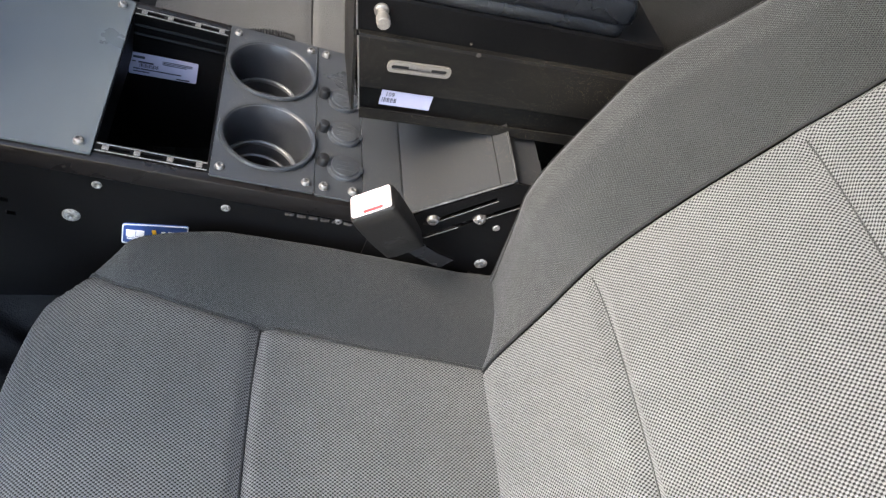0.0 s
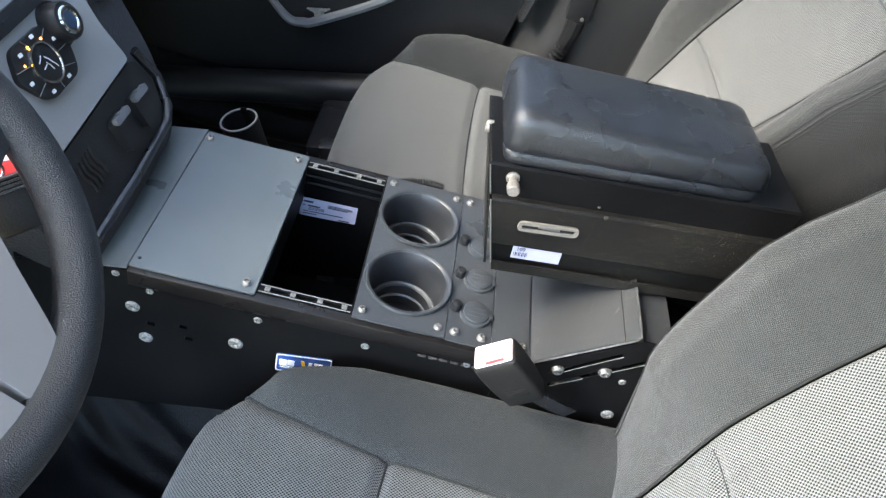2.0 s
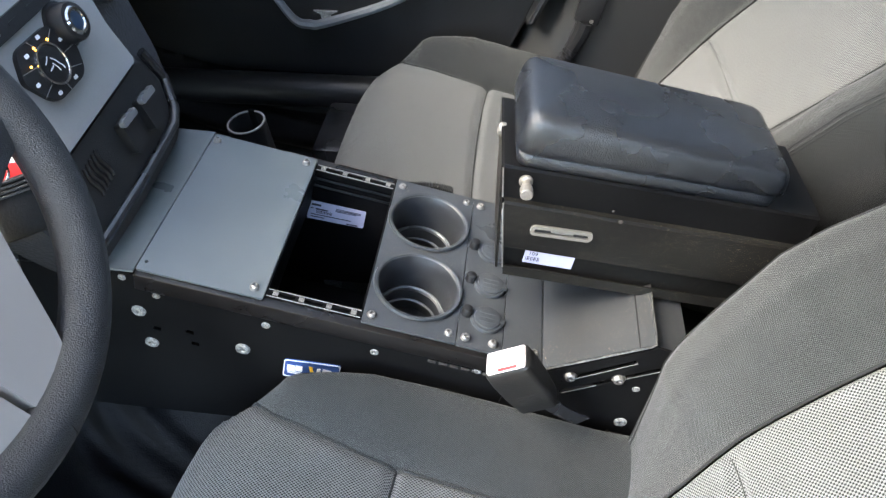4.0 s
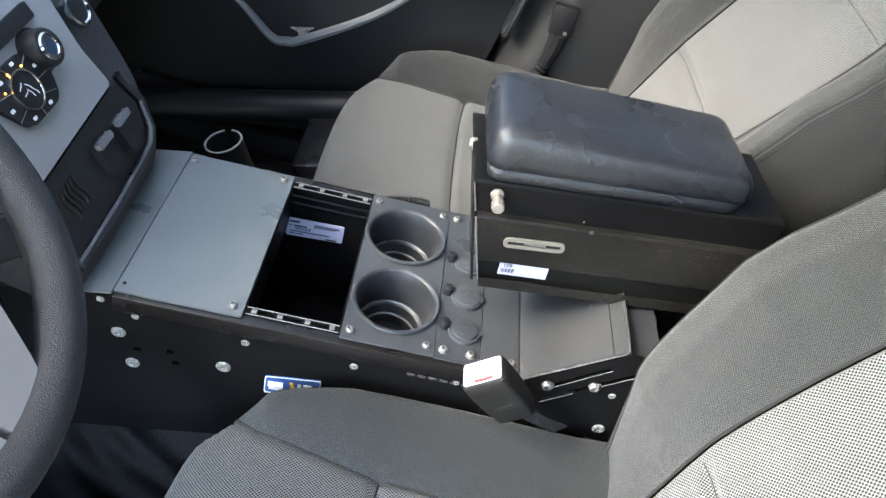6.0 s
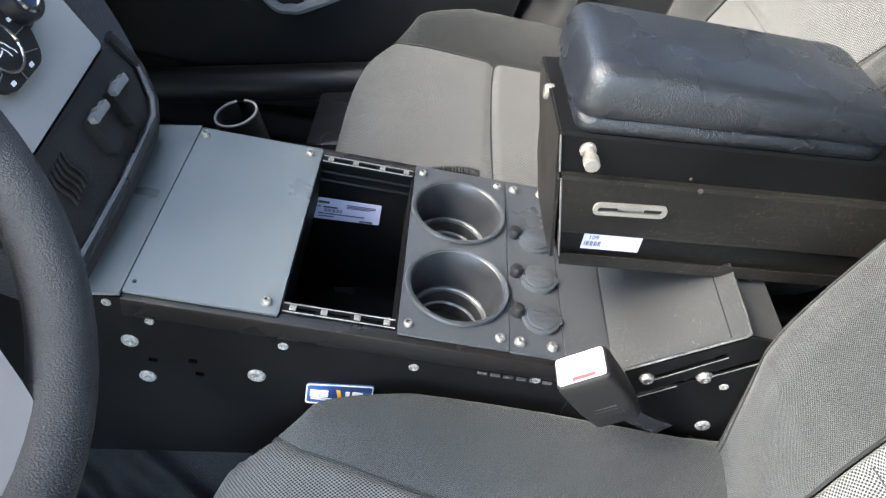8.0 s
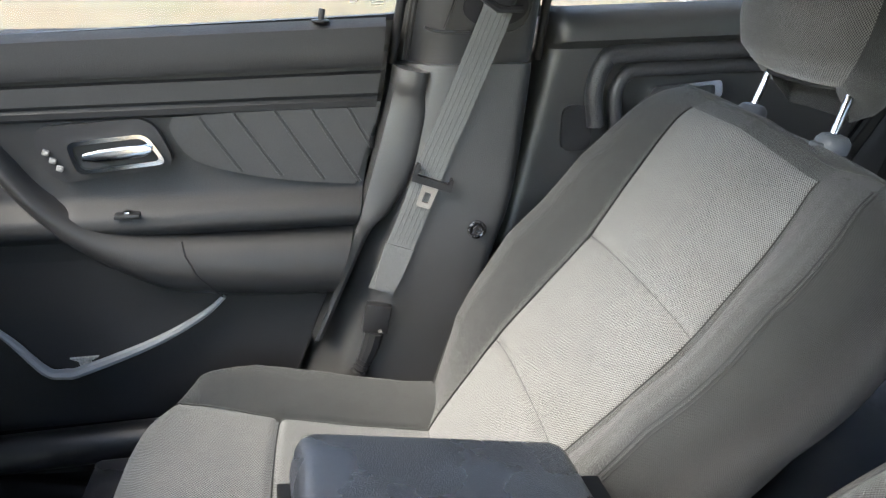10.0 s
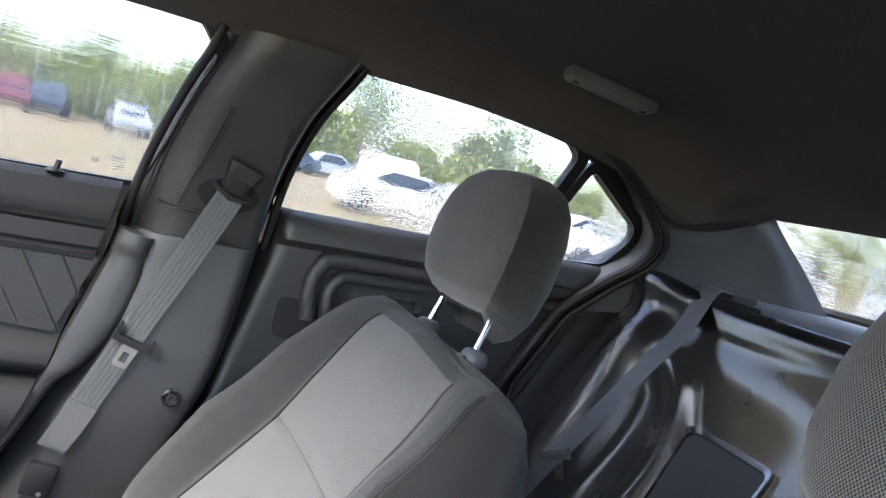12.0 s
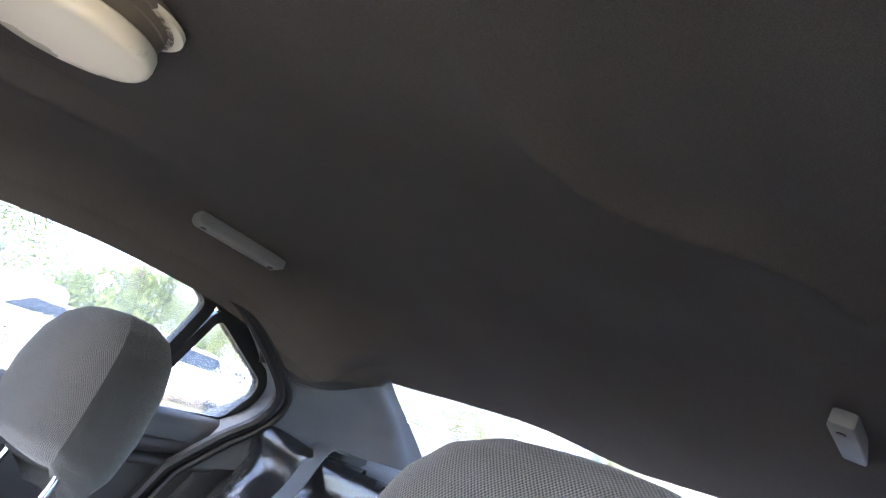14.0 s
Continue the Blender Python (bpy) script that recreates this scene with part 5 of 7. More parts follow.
        sheet(bm, [on_label(u, v), on_label(u + w, v), on_label(u + w, v + hh), on_label(u, v + hh)], [], 0.2228, 0.2236, side_frame)
        part("print_bar", bm, INK, lab)
    for k in range(15):
        bm = fresh()
        u, w = 0.15 + k * 0.019, (0.008, 0.013, 0.006)[k % 3]
        sheet(bm, [on_label(u, 0.38), on_label(u + w, 0.38), on_label(u + w, 0.54), on_label(u, 0.54)], [], 0.2228, 0.2236, side_frame)
        part("bar_code_line", bm, INK, lab)
    # blue maker's plate on the near side
    bm = fresh()
    sheet(bm, rounded([(-0.083, -0.120), (-0.019, -0.112), (-0.019, -0.078), (-0.083, -0.0885)], 0.003, 2), [], -0.0175, -0.016, side_frame)
    badge = part("maker_badge", bm, BLUE, c, "blue maker's badge with pale marks")
    bm = fresh()
    sheet(bm, rounded([(-0.083, -0.120), (-0.019, -0.112), (-0.019, -0.078), (-0.083, -0.0885)], 0.003, 2), [rounded([(-0.0818, -0.1186), (-0.0202, -0.1108), (-0.0202, -0.0793), (-0.0818, -0.0895)], 0.003, 2)], -0.0181, -0.0175, side_frame)
    part("badge_rim", bm, WHITE, badge)
    for x, w in ((-0.0745, 0.009), (-0.0655, 0.008), (-0.043, 0.004), (-0.0335, 0.010)):
        bm = fresh()
        zc = -0.0985 + (x + 0.051) * 0.14
        sheet(bm, [(x - w / 2, zc - 0.005), (x + w / 2, zc - 0.0045), (x + w / 2, zc + 0.0055), (x - w / 2, zc + 0.005)], [], -0.0181, -0.0175, side_frame)
        part("badge_mark", bm, WHITE, badge)
    bm = fresh()
    sheet(bm, [(-0.0545, -0.092), (-0.0505, -0.0915), (-0.0475, -0.1045), (-0.0515, -0.105)], [], -0.0183, -0.0175, side_frame)
    part("badge_mark", bm, YELLOW, badge)
    for k in range(2):
        bm = fresh()
        zc = -0.1085 - 0.003 * k
        box(bm, -0.078, -0.03 - 0.015 * k, -0.0181, -0.0175, zc, zc + 0.0013)
        part("badge_line", bm, WHITE, badge)
    # folded wedge that carries the armrest: slotted side plate and sloping top
    def slot(a, b, w):
        a, b = Vector(a), Vector(b)
        d = (b - a).normalized()
        n = Vector((-d.y, d.x)) * w / 2
        return rounded([a - n, b - n, b + n, a + n], w * 0.5, 4)

    s1, s2 = ((0.216, -0.009), (0.279, 0.049)), ((0.221, -0.029), (0.311, 0.050))
    bm = fresh()
    sheet(bm, [Vector(p) for p in ((0.165, -0.075), (0.40, -0.075), (0.40, 0.055), (0.33, 0.074), (0.290, 0.0765), (0.193, -0.0035), (0.165, -0.006))], [slot(*s1, 0.006), slot(*s2, 0.006)], -0.0195, -0.0165, side_frame)
    part("slotted_bracket", bm, POWDER, c, "black bracket with bright worn slots")
    bm = fresh()
    run, rise = 0.0945, 0.078
    top = lambda s, y, n: (0.1925 + run * s - 0.64 * n, y, 0.0005 + rise * s + 0.77 * n)
    sheet(bm, [(0.0, -0.0165), (1.0, -0.0165), (1.0, 0.235), (0.0, 0.235)], [], -0.0025, 0.0, top)
    part("sloping_plate", bm, DUSTYPLATE, c, "dusty black sloping plate")
    bm = fresh()
    sheet(bm, [(0.862, -0.016), (0.872, -0.016), (0.872, 0.234), (0.862, 0.234)], [], 0.0, 0.0005, top)
    part("plate_joint", bm, SEAMDARK, c)
    bm = fresh()
    box(bm, 0.287, 0.33, -0.0165, 0.235, 0.060, 0.066, 0.001)
    part("rear_flange", bm, DUSTYPLATE, c)
    for line in ([(0.193, -0.0185, 0.0005), (0.284, -0.0185, 0.0755), (0.2875, -0.016, 0.0785)], [(0.2875, -0.016, 0.0785), (0.2885, 0.0, 0.0788), (0.2885, 0.10, 0.0788)]):
        bm = fresh()
        sweep(bm, line, 0.0011, 6)
        part("bright_edge", bm, STREAK, c, "bare bright bracket edge")
    for (a, b), f0, f1 in ((s1, 0.15, 1.0), (s2, 0.02, 0.35), (s2, 0.62, 1.0)):
        a, b = Vector(a), Vector(b)
        d = (b - a).normalized()
        n = Vector((d.y, -d.x)) * 0.0028
        p, q = a.lerp(b, f0) + n, a.lerp(b, f1) + n
        bm = fresh()
        sweep(bm, [(p.x, -0.0197, p.y), (q.x, -0.0197, q.y)], 0.0006, 6)
        part("worn_edge", bm, STREAK, c, "bare worn slot edge")
    # slots row below the channel
    for k in range(6):
        bm = fresh()
        box(bm, 0.072 + 0.0125 * k, 0.081 + 0.0125 * k, -0.0172, -0.0158, -0.0345, -0.0305, 0.0004)
        part("worn_slot", bm, SCRAP, c, "paint-worn slot")
    # screws
    screw = None
    tops = [(-0.242, 0.222), (-0.127, 0.0), (-0.127, 0.222), (0.0, 0.0), (0.0, 0.222), (0.0855, 0.0), (0.0855, 0.222), (0.1045, 0.0), (0.1045, 0.222), (0.1355, 0.0), (0.1355, 0.222), (0.182, 0.0)]
    bm = fresh()
    lathe(bm, [(0.0001, 0.0018), (0.0019, 0.0018), (0.0021, 0.0036), (0.0030, 0.0037), (0.0040, 0.0030), (0.0046, 0.0016), (0.0048, 0.0), (0.0056, 0.0), (0.0056, -0.001)], 18)
    for i, (x, y) in enumerate(tops):
        if screw is None:
            screw = part("screw", bm, ZINC, c, "bright pan-head screw", sharp=60)
            screw.matrix_basis = pose(x, y, 0.001)
        else:
            again(screw, pose(x, y, 0.001, 0, 0, 37 * i))
    sides = [(-0.247, -0.064, 1.5), (-0.235, -0.116, 1.5), (-0.131, -0.089, 1.6), (-0.108, -0.038, 0.9), (-0.2267, -0.032, 0.8), (0.013, -0.040, 0.9), (0.128, -0.031, 0.8), (0.223, 0.002, 1.35), (0.272, 0.016, 1.35), (0.304, -0.057, 1.4), (0.296, 0.006, 0.8), (-0.262, -0.0145, 0.8)]
    bm = fresh()
    lathe(bm, [(0.0001, 0.0008), (0.0012, 0.0008), (0.0016, 0.0016), (0.0040, 0.0018), (0.0052, 0.0010), (0.0056, -0.001)], 18)
    head = part("side_screw", bm, DULLZINC, c, "flat dull grey screw head", sharp=60)
    head.matrix_basis = pose(-0.285, -0.016, -0.0165, 90, 0, 0) @ Matrix.Scale(0.8, 4)
    for i, (x, z, k) in enumerate(sides):
        if not (0.2 < x < 0.28 and z > -0.03):
            again(head, pose(x, -0.0195 if x > 0.2 else -0.016, z, 90, 0, 0) @ pose(0, 0, 0, 0, 0, 31 * i) @ Matrix.Scale(k, 4))
            continue
        again(screw, pose(x, -0.0195, z, 90, 0, 0) @ pose(0, 0, 0, 0, 0, 31 * i) @ Matrix.Scale(k, 4))


build_console()


def build_armrest():
    """Tilting padded armrest on its folded steel bracket, in its own frame: along, across, up."""
    a = thing("console_armrest", "black padded vinyl armrest on a folded steel bracket", "armrest", CON @ pose(0.104, 0.046, 0.0715, -1, -3.8, 3.0))
    Lg = 0.42
    # lower tray: an overhanging face above a recessed channel
    bm = fresh()
    prof = [(0.001, -0.012), (0.001, 0.001), (0.0025, 0.001), (0.0025, -0.009), (0.0135, -0.0085), (0.0135, 0.0265), (0.0, 0.0280), (-0.0008, 0.0302), (0.0022, 0.0825), (0.0040, 0.0850), (0.0105, 0.0860), (0.0105, 0.0835), (0.0055, 0.0820), (0.0025, 0.0315), (0.0160, 0.0285), (0.0160, -0.0095), (0.128, -0.0095), (0.128, -0.012)]
    rings = [[Vector((0.0190 - 0.20 * z, y, z)) for y, z in prof], [Vector((Lg, y, z)) for y, z in prof]]
    loft(bm, rings, True, True)
    low = part("lower_bracket", bm, DUSTY, a, "dusty black folded bracket", sharp=30)
    # upper sleeve
    bm = fresh()
    prof = [(0.0095, 0.070), (0.0095, 0.1205), (0.0115, 0.1232), (0.133, 0.1232), (0.136, 0.1205), (0.136, 0.010), (0.133, 0.010), (0.133, 0.1200), (0.0125, 0.1200), (0.0125, 0.070)]
    loft(bm, [[Vector((0.0128 - 0.16 * z, y, z)) for y, z in prof], [Vector((0.313, y, z)) for y, z in prof]], True, True)
    part("upper_sleeve", bm, SLEEVE, a, "black steel sleeve", sharp=30)
    # folded front plate, its edge rubbed bright
    face = ((0.002, -0.004), (0.0018, 0.030), (0.0038, 0.0810), (0.0095, 0.0850), (0.0098, 0.1222), (0.134, 0.1222), (0.135, 0.088), (0.118, 0.062), (0.123, 0.030), (0.098, -0.008), (0.03, -0.010))
    bm = fresh()
    loft(bm, [[Vector((q + 0.0120 - 0.16 * z, y, z)) for y, z in face] for q in (-0.0015, 0.0015)], True, True)
    part("front_plate", bm, DUSTY, a, "dusty black front plate")
    for line in (((0.0185, -0.0004, 0.0), (0.0126, -0.0012, 0.0285), (0.0012, 0.0022, 0.083)), ((0.0002, 0.0085, 0.086), (-0.0070, 0.0092, 0.1205))):
        bm = fresh()
        sweep(bm, line, 0.0009, 6)
        part("worn_edge", bm, ZINC, a, "bare worn bracket edge")
    # adjusting slot with bright rim
    out = rounded([(0.0350, 0.0510), (0.0990, 0.0530), (0.0990, 0.0655), (0.0350, 0.0635)], 0.0062, 6)
    inn = rounded([(0.0390, 0.0547), (0.0950, 0.0567), (0.0950, 0.0617), (0.0390, 0.0597)], 0.0025, 5)
    bm = fresh()
    sheet(bm, out, [inn], 0.0, 0.0032, lambda x, z, q: (x, 0.0015 - q, z))
    bmesh.ops.bevel(bm, geom=[e for e in bm.edges if len(e.link_faces) == 2 and e.calc_face_angle(0) > 1.2 and all(v.co.y < 0 for v in e.verts)], offset=0.0008, segments=2, affect="EDGES")
    part("slot_rim", bm, NICKEL, a, "bright worn slot rim")
    bm = fresh()
    sheet(bm, inn, [], 0.0, 0.0008, lambda x, z, q: (x, 0.0012 - q, z))
    part("slot_shadow_gap", bm, BLACK, a, "black depth of the slot")
    bm = fresh()
    box(bm, 0.0565, 0.0795, -0.0004, 0.0012, 0.0567, 0.0607, 0.0004)
    part("slot_bolt", bm, ZINC, a)
    # pull pin with its knob
    bm = fresh()
    lathe(bm, [(0.0001, 0.0235), (0.0056, 0.0235), (0.0063, 0.0228), (0.0064, 0.0195), (0.0064, 0.0140), (0.0058, 0.0120), (0.0040, 0.0112), (0.0040, 0.0040), (0.0068, 0.0030), (0.0068, -0.001)], 28, pose(0.0180, 0.0095, 0.1095, 90, 0, 0))
    part("pull_knob", bm, NICKEL, a, "nickel pull knob", sharp=25)
    bm = fresh()
    lathe(bm, [(0.0001, 0.010), (0.0055, 0.009), (0.0065, 0.006), (0.0065, 0.0), (0.0065, -0.003)], 20, pose(-0.006, 0.081, 0.117, 0, -90, 0) @ Matrix.Diagonal((1.15, 0.8, 0.6, 1)))
    part("stop_pin", bm, NICKEL, a, "pale stop pin")
    # stock label inside the channel
    bm = fresh()
    box(bm, 0.0405, 0.0945, 0.0125, 0.0135, -0.0005, 0.0180)
    lab = part("stock_label", bm, LABEL, low, "white bar code label")
    for k in range(9):
        bm = fresh()
        x = 0.0425 + 0.0018 * k
        box(bm, x, x + (0.0006, 0.0011)[k % 2], 0.0119, 0.0127, 0.0035, 0.0090)
        part("bar_code_line", bm, INK, lab)
    text_on("stock_number", "109", 0.0068, pose(0.0495, 0.0120, 0.0135, 90, 0, 0), INK, lab)
    for x, y, z, r in ((0.121, 0.0030, 0.0830, 0.0026), (0.112, 0.0092, 0.0900, 0.0016)):
        bm = fresh()
        lathe(bm, [(0.0001, 0.0014), (r * 0.8, 0.0011), (r, 0.0)], 12, pose(x, y, z, 90, 0, 0))
        part("rivet", bm, SCRAP, a, "rusty rivet")

    # pad: a firm vinyl block with a narrow bevel over a thin wrapped board, its top falling to the rear
    def pad_ring(ins, z, n=10):
        x0, x1, y0, y1 = 0.0000 + ins, 0.2680 - ins, 0.0065 + ins, 0.1360 - ins
        r = max(0.003, 0.017 - ins * 0.4)
        out = []
        for p in rounded([(x0, y0), (x1, y0), (x1, y1), (x0, y1)], r, n):
            lift = max(0.0, (z - 0.140) / 0.038)
            up = 0.0030 * math.sin(math.pi * min(1, max(0, (p.y - 0.006) / 0.124))) * lift
            fall = 0.013 * lift * max(0.0, p.x / 0.266) ** 1.6
            out.append(Vector((p.x + 0.004 * lift * (1 - 2 * (p.x > 0.12)), p.y, z + up - fall)))
        return out

    bm = fresh()
    loft(bm, [pad_ring(0.007, 0.1230), pad_ring(0.0048, 0.1245), pad_ring(0.0040, 0.1290), pad_ring(0.0040, 0.1365), pad_ring(0.0062, 0.1388), pad_ring(0.010, 0.1392)], True, True)
    part("pad_board", bm, VINYL, a, "black vinyl wrapped pad base", sharp=60)
    bm = fresh()
    rings = [pad_ring(i, z) for i, z in ((0.0075, 0.1392), (0.0020, 0.1402), (0.0, 0.1425), (-0.0006, 0.1500), (-0.0004, 0.1640), (0.0004, 0.1700), (0.0018, 0.1748), (0.0042, 0.1783), (0.0074, 0.1804), (0.0112, 0.1815), (0.020, 0.1821), (0.035, 0.1826), (0.050, 0.183), (0.060, 0.183))]
    loft(bm, rings, True, True)
    part("pad", bm, VINYL, a, "black grained vinyl pad", sharp=70)


build_armrest()


BUCKLEBLACK = material("brown_black_plastic", (0.0075, 0.0068, 0.0062), 0.5, spec=0.3, grain=0.2, scale=500, bump=0.25)


def build_buckle():
    b = thing("belt_buckle", "black seat belt buckle with faded red button beside the console", "seat belt", CON @ pose(0.168, -0.062, 0.024, 4, -42, 0))
    bm = fresh()
    rings = []
    for z, w, t in ((-0.034, 0.017, 0.010), (-0.030, 0.0205, 0.0125), (0.0, 0.023, 0.0145), (0.030, 0.0235, 0.0155), (0.044, 0.023, 0.0150), (0.046, 0.0215, 0.0135)):
        rings.append([Vector((p.x, p.y, z)) for p in rounded([(-w, -t), (w, -t), (w, t), (-w, t)], 0.005, 4)])
    loft(bm, rings, True, True)
    part("housing", bm, BUCKLEBLACK, b, "black plastic housing")
    bm = fresh()
    box(bm, -0.0195, 0.0195, -0.0115, 0.0115, 0.045, 0.0475, 0.0015)
    part("release_button", bm, BUCKLEPINK, b, "faded red release button")
    bm = fresh()
    sheet(bm, rounded([(-0.0205, -0.0125), (0.0205, -0.0125), (0.0205, 0.0125), (-0.0205, 0.0125)], 0.003, 3), [rounded([(-0.0199, -0.0119), (0.0199, -0.0119), (0.0199, 0.0119), (-0.0199, 0.0119)], 0.003, 3)], 0.0455, 0.0478)
    part("button_edge", bm, BUCKLEPINK, b)
    bm = fresh()
    box(bm, -0.008, 0.012, -0.0118, -0.0085, 0.0476, 0.0482)
    part("button_mark", bm, RED, b)
    for k, (x0, x1, z0, z1) in enumerate(((-0.012, 0.012, -0.014, 0.008), (-0.010, 0.010, -0.005, -0.004), (-0.010, 0.010, 0.0, 0.001))):
        bm = fresh()
        box(bm, x0, x1, -0.0142 - 0.0004 * k, -0.0130, z0, z1, 0.0003)
        part("moulded_mark", bm, BUCKLEBLACK, b)
    bm = fresh()
    ribbon(bm, spline([(0.002, 0.003, -0.030), (0.006, 0.004, -0.050), (0.010, 0.006, -0.068), (0.015, 0.008, -0.085), (0.021, 0.011, -0.102)], 16), Vector((0.97, 0, 0.24)), 0.019, 0.0025)
    part("stalk", bm, GLOSS, b, "dark flat strap")


build_buckle()

# ---------------------------------------------------------------- dashboard and wheel


def build_dash():
    d = thing("dashboard", "dark grained dashboard with silver centre stack", "dashboard")
    # main body across the car
    bm = fresh()
    rings = []
    prof = [(-0.36, 0.50), (-0.345, 0.58), (-0.36, 0.68), (-0.40, 0.76), (-0.48, 0.82), (-0.62, 0.85), (-0.85, 0.86), (-0.95, 0.84), (-0.95, 0.25), (-0.62, 0.28), (-0.50, 0.40)]
    for i in range(41):
        y = MID - 0.72 + 1.44 * i / 40
        sag = 0.05 * (abs(y - MID) / 0.72) ** 2
        inside = math.exp(-((y - MID) / 0.16) ** 4)
        rings.append([Vector((x - 0.10 * (1 - inside) * (1 if k in (0, 1, 2, 10) else 0.4) - sag, y, z)) for k, (x, z) in enumerate(prof)])
    loft(bm, rings, True, True)
    part("dash_body", bm, SOFTTRIM, d, "soft grained black dash top", sharp=60)
    # centre stack, in its own sloping frame: across and up the face
    face = pose(-0.260, 0.0, 0.405, 0, 0, 0) @ Matrix(((0, -0.342, -0.94, 0), (1, 0, 0, 0), (0, 0.94, -0.342, 0), (0, 0, 0, 1)))
    put = lambda x, y, z: tuple(face @ Vector((x, y, -z)))
    bm = fresh()
    sheet(bm, rounded([(-0.012, 0.03), (0.222, 0.045), (0.268, 0.12), (0.278, 0.20), (0.30, 0.45), (-0.08, 0.45), (-0.04, 0.1)], [0.02, 0.03, 0.05, 0.03, 0.01, 0.01, 0.02]), [], -0.06, -0.004, put)
    part("stack_surround", bm, SOFTTRIM, d, "grained black stack surround")
    bm = fresh()
    sheet(bm, rounded([(0.026, 0.1385), (0.214, 0.1495), (0.208, 0.20), (0.214, 0.25), (0.235, 0.42), (-0.07, 0.42), (-0.01, 0.2)], 0.008), [], -0.004, 0.004, put)
    part("silver_panel", bm, SILVER, d, "matt silver control panel")
    bm = fresh()
    sheet(bm, rounded([(0.004, 0.058), (0.206, 0.068), (0.236, 0.105), (0.222, 0.146), (0.024, 0.1345)], [0.012, 0.02, 0.02, 0.01, 0.01]), [], -0.004, 0.001, put)
    low = part("socket_panel", bm, DOORTRIM, d, "black lower panel")
    bm = fresh()
    sweep(bm, [put(-0.006, 0.08, 0.0), put(-0.002, 0.055, 0.004), put(0.10, 0.058, 0.006), put(0.205, 0.064, 0.004), put(0.226, 0.076, 0.003), put(0.246, 0.108, 0.0), put(0.236, 0.15, 0.0)], 0.0062, 10)
    part("rim", bm, GLOSS, d, "gloss black rim")
    # wavy speaker slots
    for k in range(5):
        bm = fresh()
        pts = [put(0.044 + 0.0075 * k + 0.0018 * math.sin(2.2 * math.pi * s / 10), 0.083 + 0.034 * s / 10 + 0.001 * k, 0.0015) for s in range(11)]
        sweep(bm, pts, 0.0025, 6)
        part("wavy_slot", bm, CHANNEL, low, "wavy slot")
    for x in (0.128, 0.176):
        bm = fresh()
        sheet(bm, rounded([(x - 0.012, 0.082), (x + 0.016, 0.084), (x + 0.018, 0.122), (x - 0.010, 0.120)], 0.005), [], 0.001, 0.012, put)
        lid = part("switch_cover", bm, BLACK, d, "black flap cover")
        bm = fresh()
        for k in range(3):
            sheet(bm, rounded([(x - 0.010 + 0.010 * k, 0.115), (x + 0.0005 + 0.010 * k, 0.1155), (x + 0.0005 + 0.010 * k, 0.1235), (x - 0.010 + 0.010 * k, 0.1225 + 0.0015 * (k % 2))], 0.002), [], 0.010, 0.017, put)
        part("taped_edge", bm, STRIPGREY, lid, "crumpled grey tape")
    # climate pad with round dial
    bm = fresh()
    sheet(bm, rounded([(0.064, 0.241), (0.122, 0.241), (0.140, 0.207), (0.127, 0.182), (0.068, 0.181), (0.048, 0.215)], [0.010, 0.008, 0.006, 0.012, 0.012, 0.006]), [], 0.004, 0.010, put)
    pad = part("button_pad", bm, BLACK, d, "black button pad with orange lights")
    dial = face @ pose(0.094, 0.211, 0, 0, 0, 0) @ Matrix.Diagonal((1, 1, -1, 1))
    bm = fresh()
    lathe(bm, [(0.0185, 0.0108), (0.0192, 0.0125), (0.0212, 0.0125), (0.0220, 0.009)], 36, dial)
    part("dial_ring", bm, CHROME, pad, "silver dial ring")
    bm = fresh()
    disc(bm, 0.0185, 0.008, 0.0115, 32, dial, 0.001)
    part("dial_face", bm, BLACK, pad)
    for ang in (0, 52, 105, 160, 215, 270, 322):
        bm = fresh()
        c, s = math.cos(radians(ang)), math.sin(radians(ang))
        sweep(bm, [put(0.094 + 0.0225 * c, 0.211 + 0.0225 * s, 0.0102), put(0.094 + 0.044 * c, 0.211 + 0.031 * s, 0.0102)], 0.0005, 5)
        part("button_gap", bm, PALEGREY, pad)
    for ang in (25, 80, 130, 190, 242, 297):
        bm = fresh()
        c, s = math.cos(radians(ang)), math.sin(radians(ang))
        sheet(bm, rounded([(0.094 + 0.034 * c - 0.0028, 0.211 + 0.027 * s - 0.0018), (0.094 + 0.034 * c + 0.0028, 0.211 + 0.027 * s - 0.0018), (0.094 + 0.034 * c + 0.0028, 0.211 + 0.027 * s + 0.0018), (0.094 + 0.034 * c - 0.0028, 0.211 + 0.027 * s + 0.0018)], 0.001), [], 0.010, 0.0106, put)
        part("button_mark", bm, WHITE, pad)
    for ang in (60, 105, 150):
        bm = fresh()
        c, s = math.cos(radians(ang)), math.sin(radians(ang))
        disc(bm, 0.0011, 0.0095, 0.0108, 8, face @ pose(0.094 + 0.030 * c, 0.211 + 0.0225 * s, 0) @ Matrix.Diagonal((1, 1, -1, 1)))
        part("lit_lamp", bm, AMBER, pad, "small amber light")
    for (x0, y0), (x1, y1), w in (((-0.010, 0.004), (-0.002, 0.009), 0.0011), ((-0.009, -0.003), (-0.002, -0.001), 0.0011), ((0.001, 0.006), (0.007, -0.003), 0.0011), ((0.007, -0.003), (0.010, -0.010), 0.0009), ((-0.001, 0.001), (0.003, -0.009), 0.0009)):
        bm = fresh()
        sweep(bm, [put(0.094 + x0, 0.211 + y0, 0.0116), put(0.094 + (x0 + x1) / 2 + 0.001, 0.211 + (y0 + y1) / 2, 0.0117), put(0.094 + x1, 0.211 + y1, 0.0116)], w * 0.6, 5)
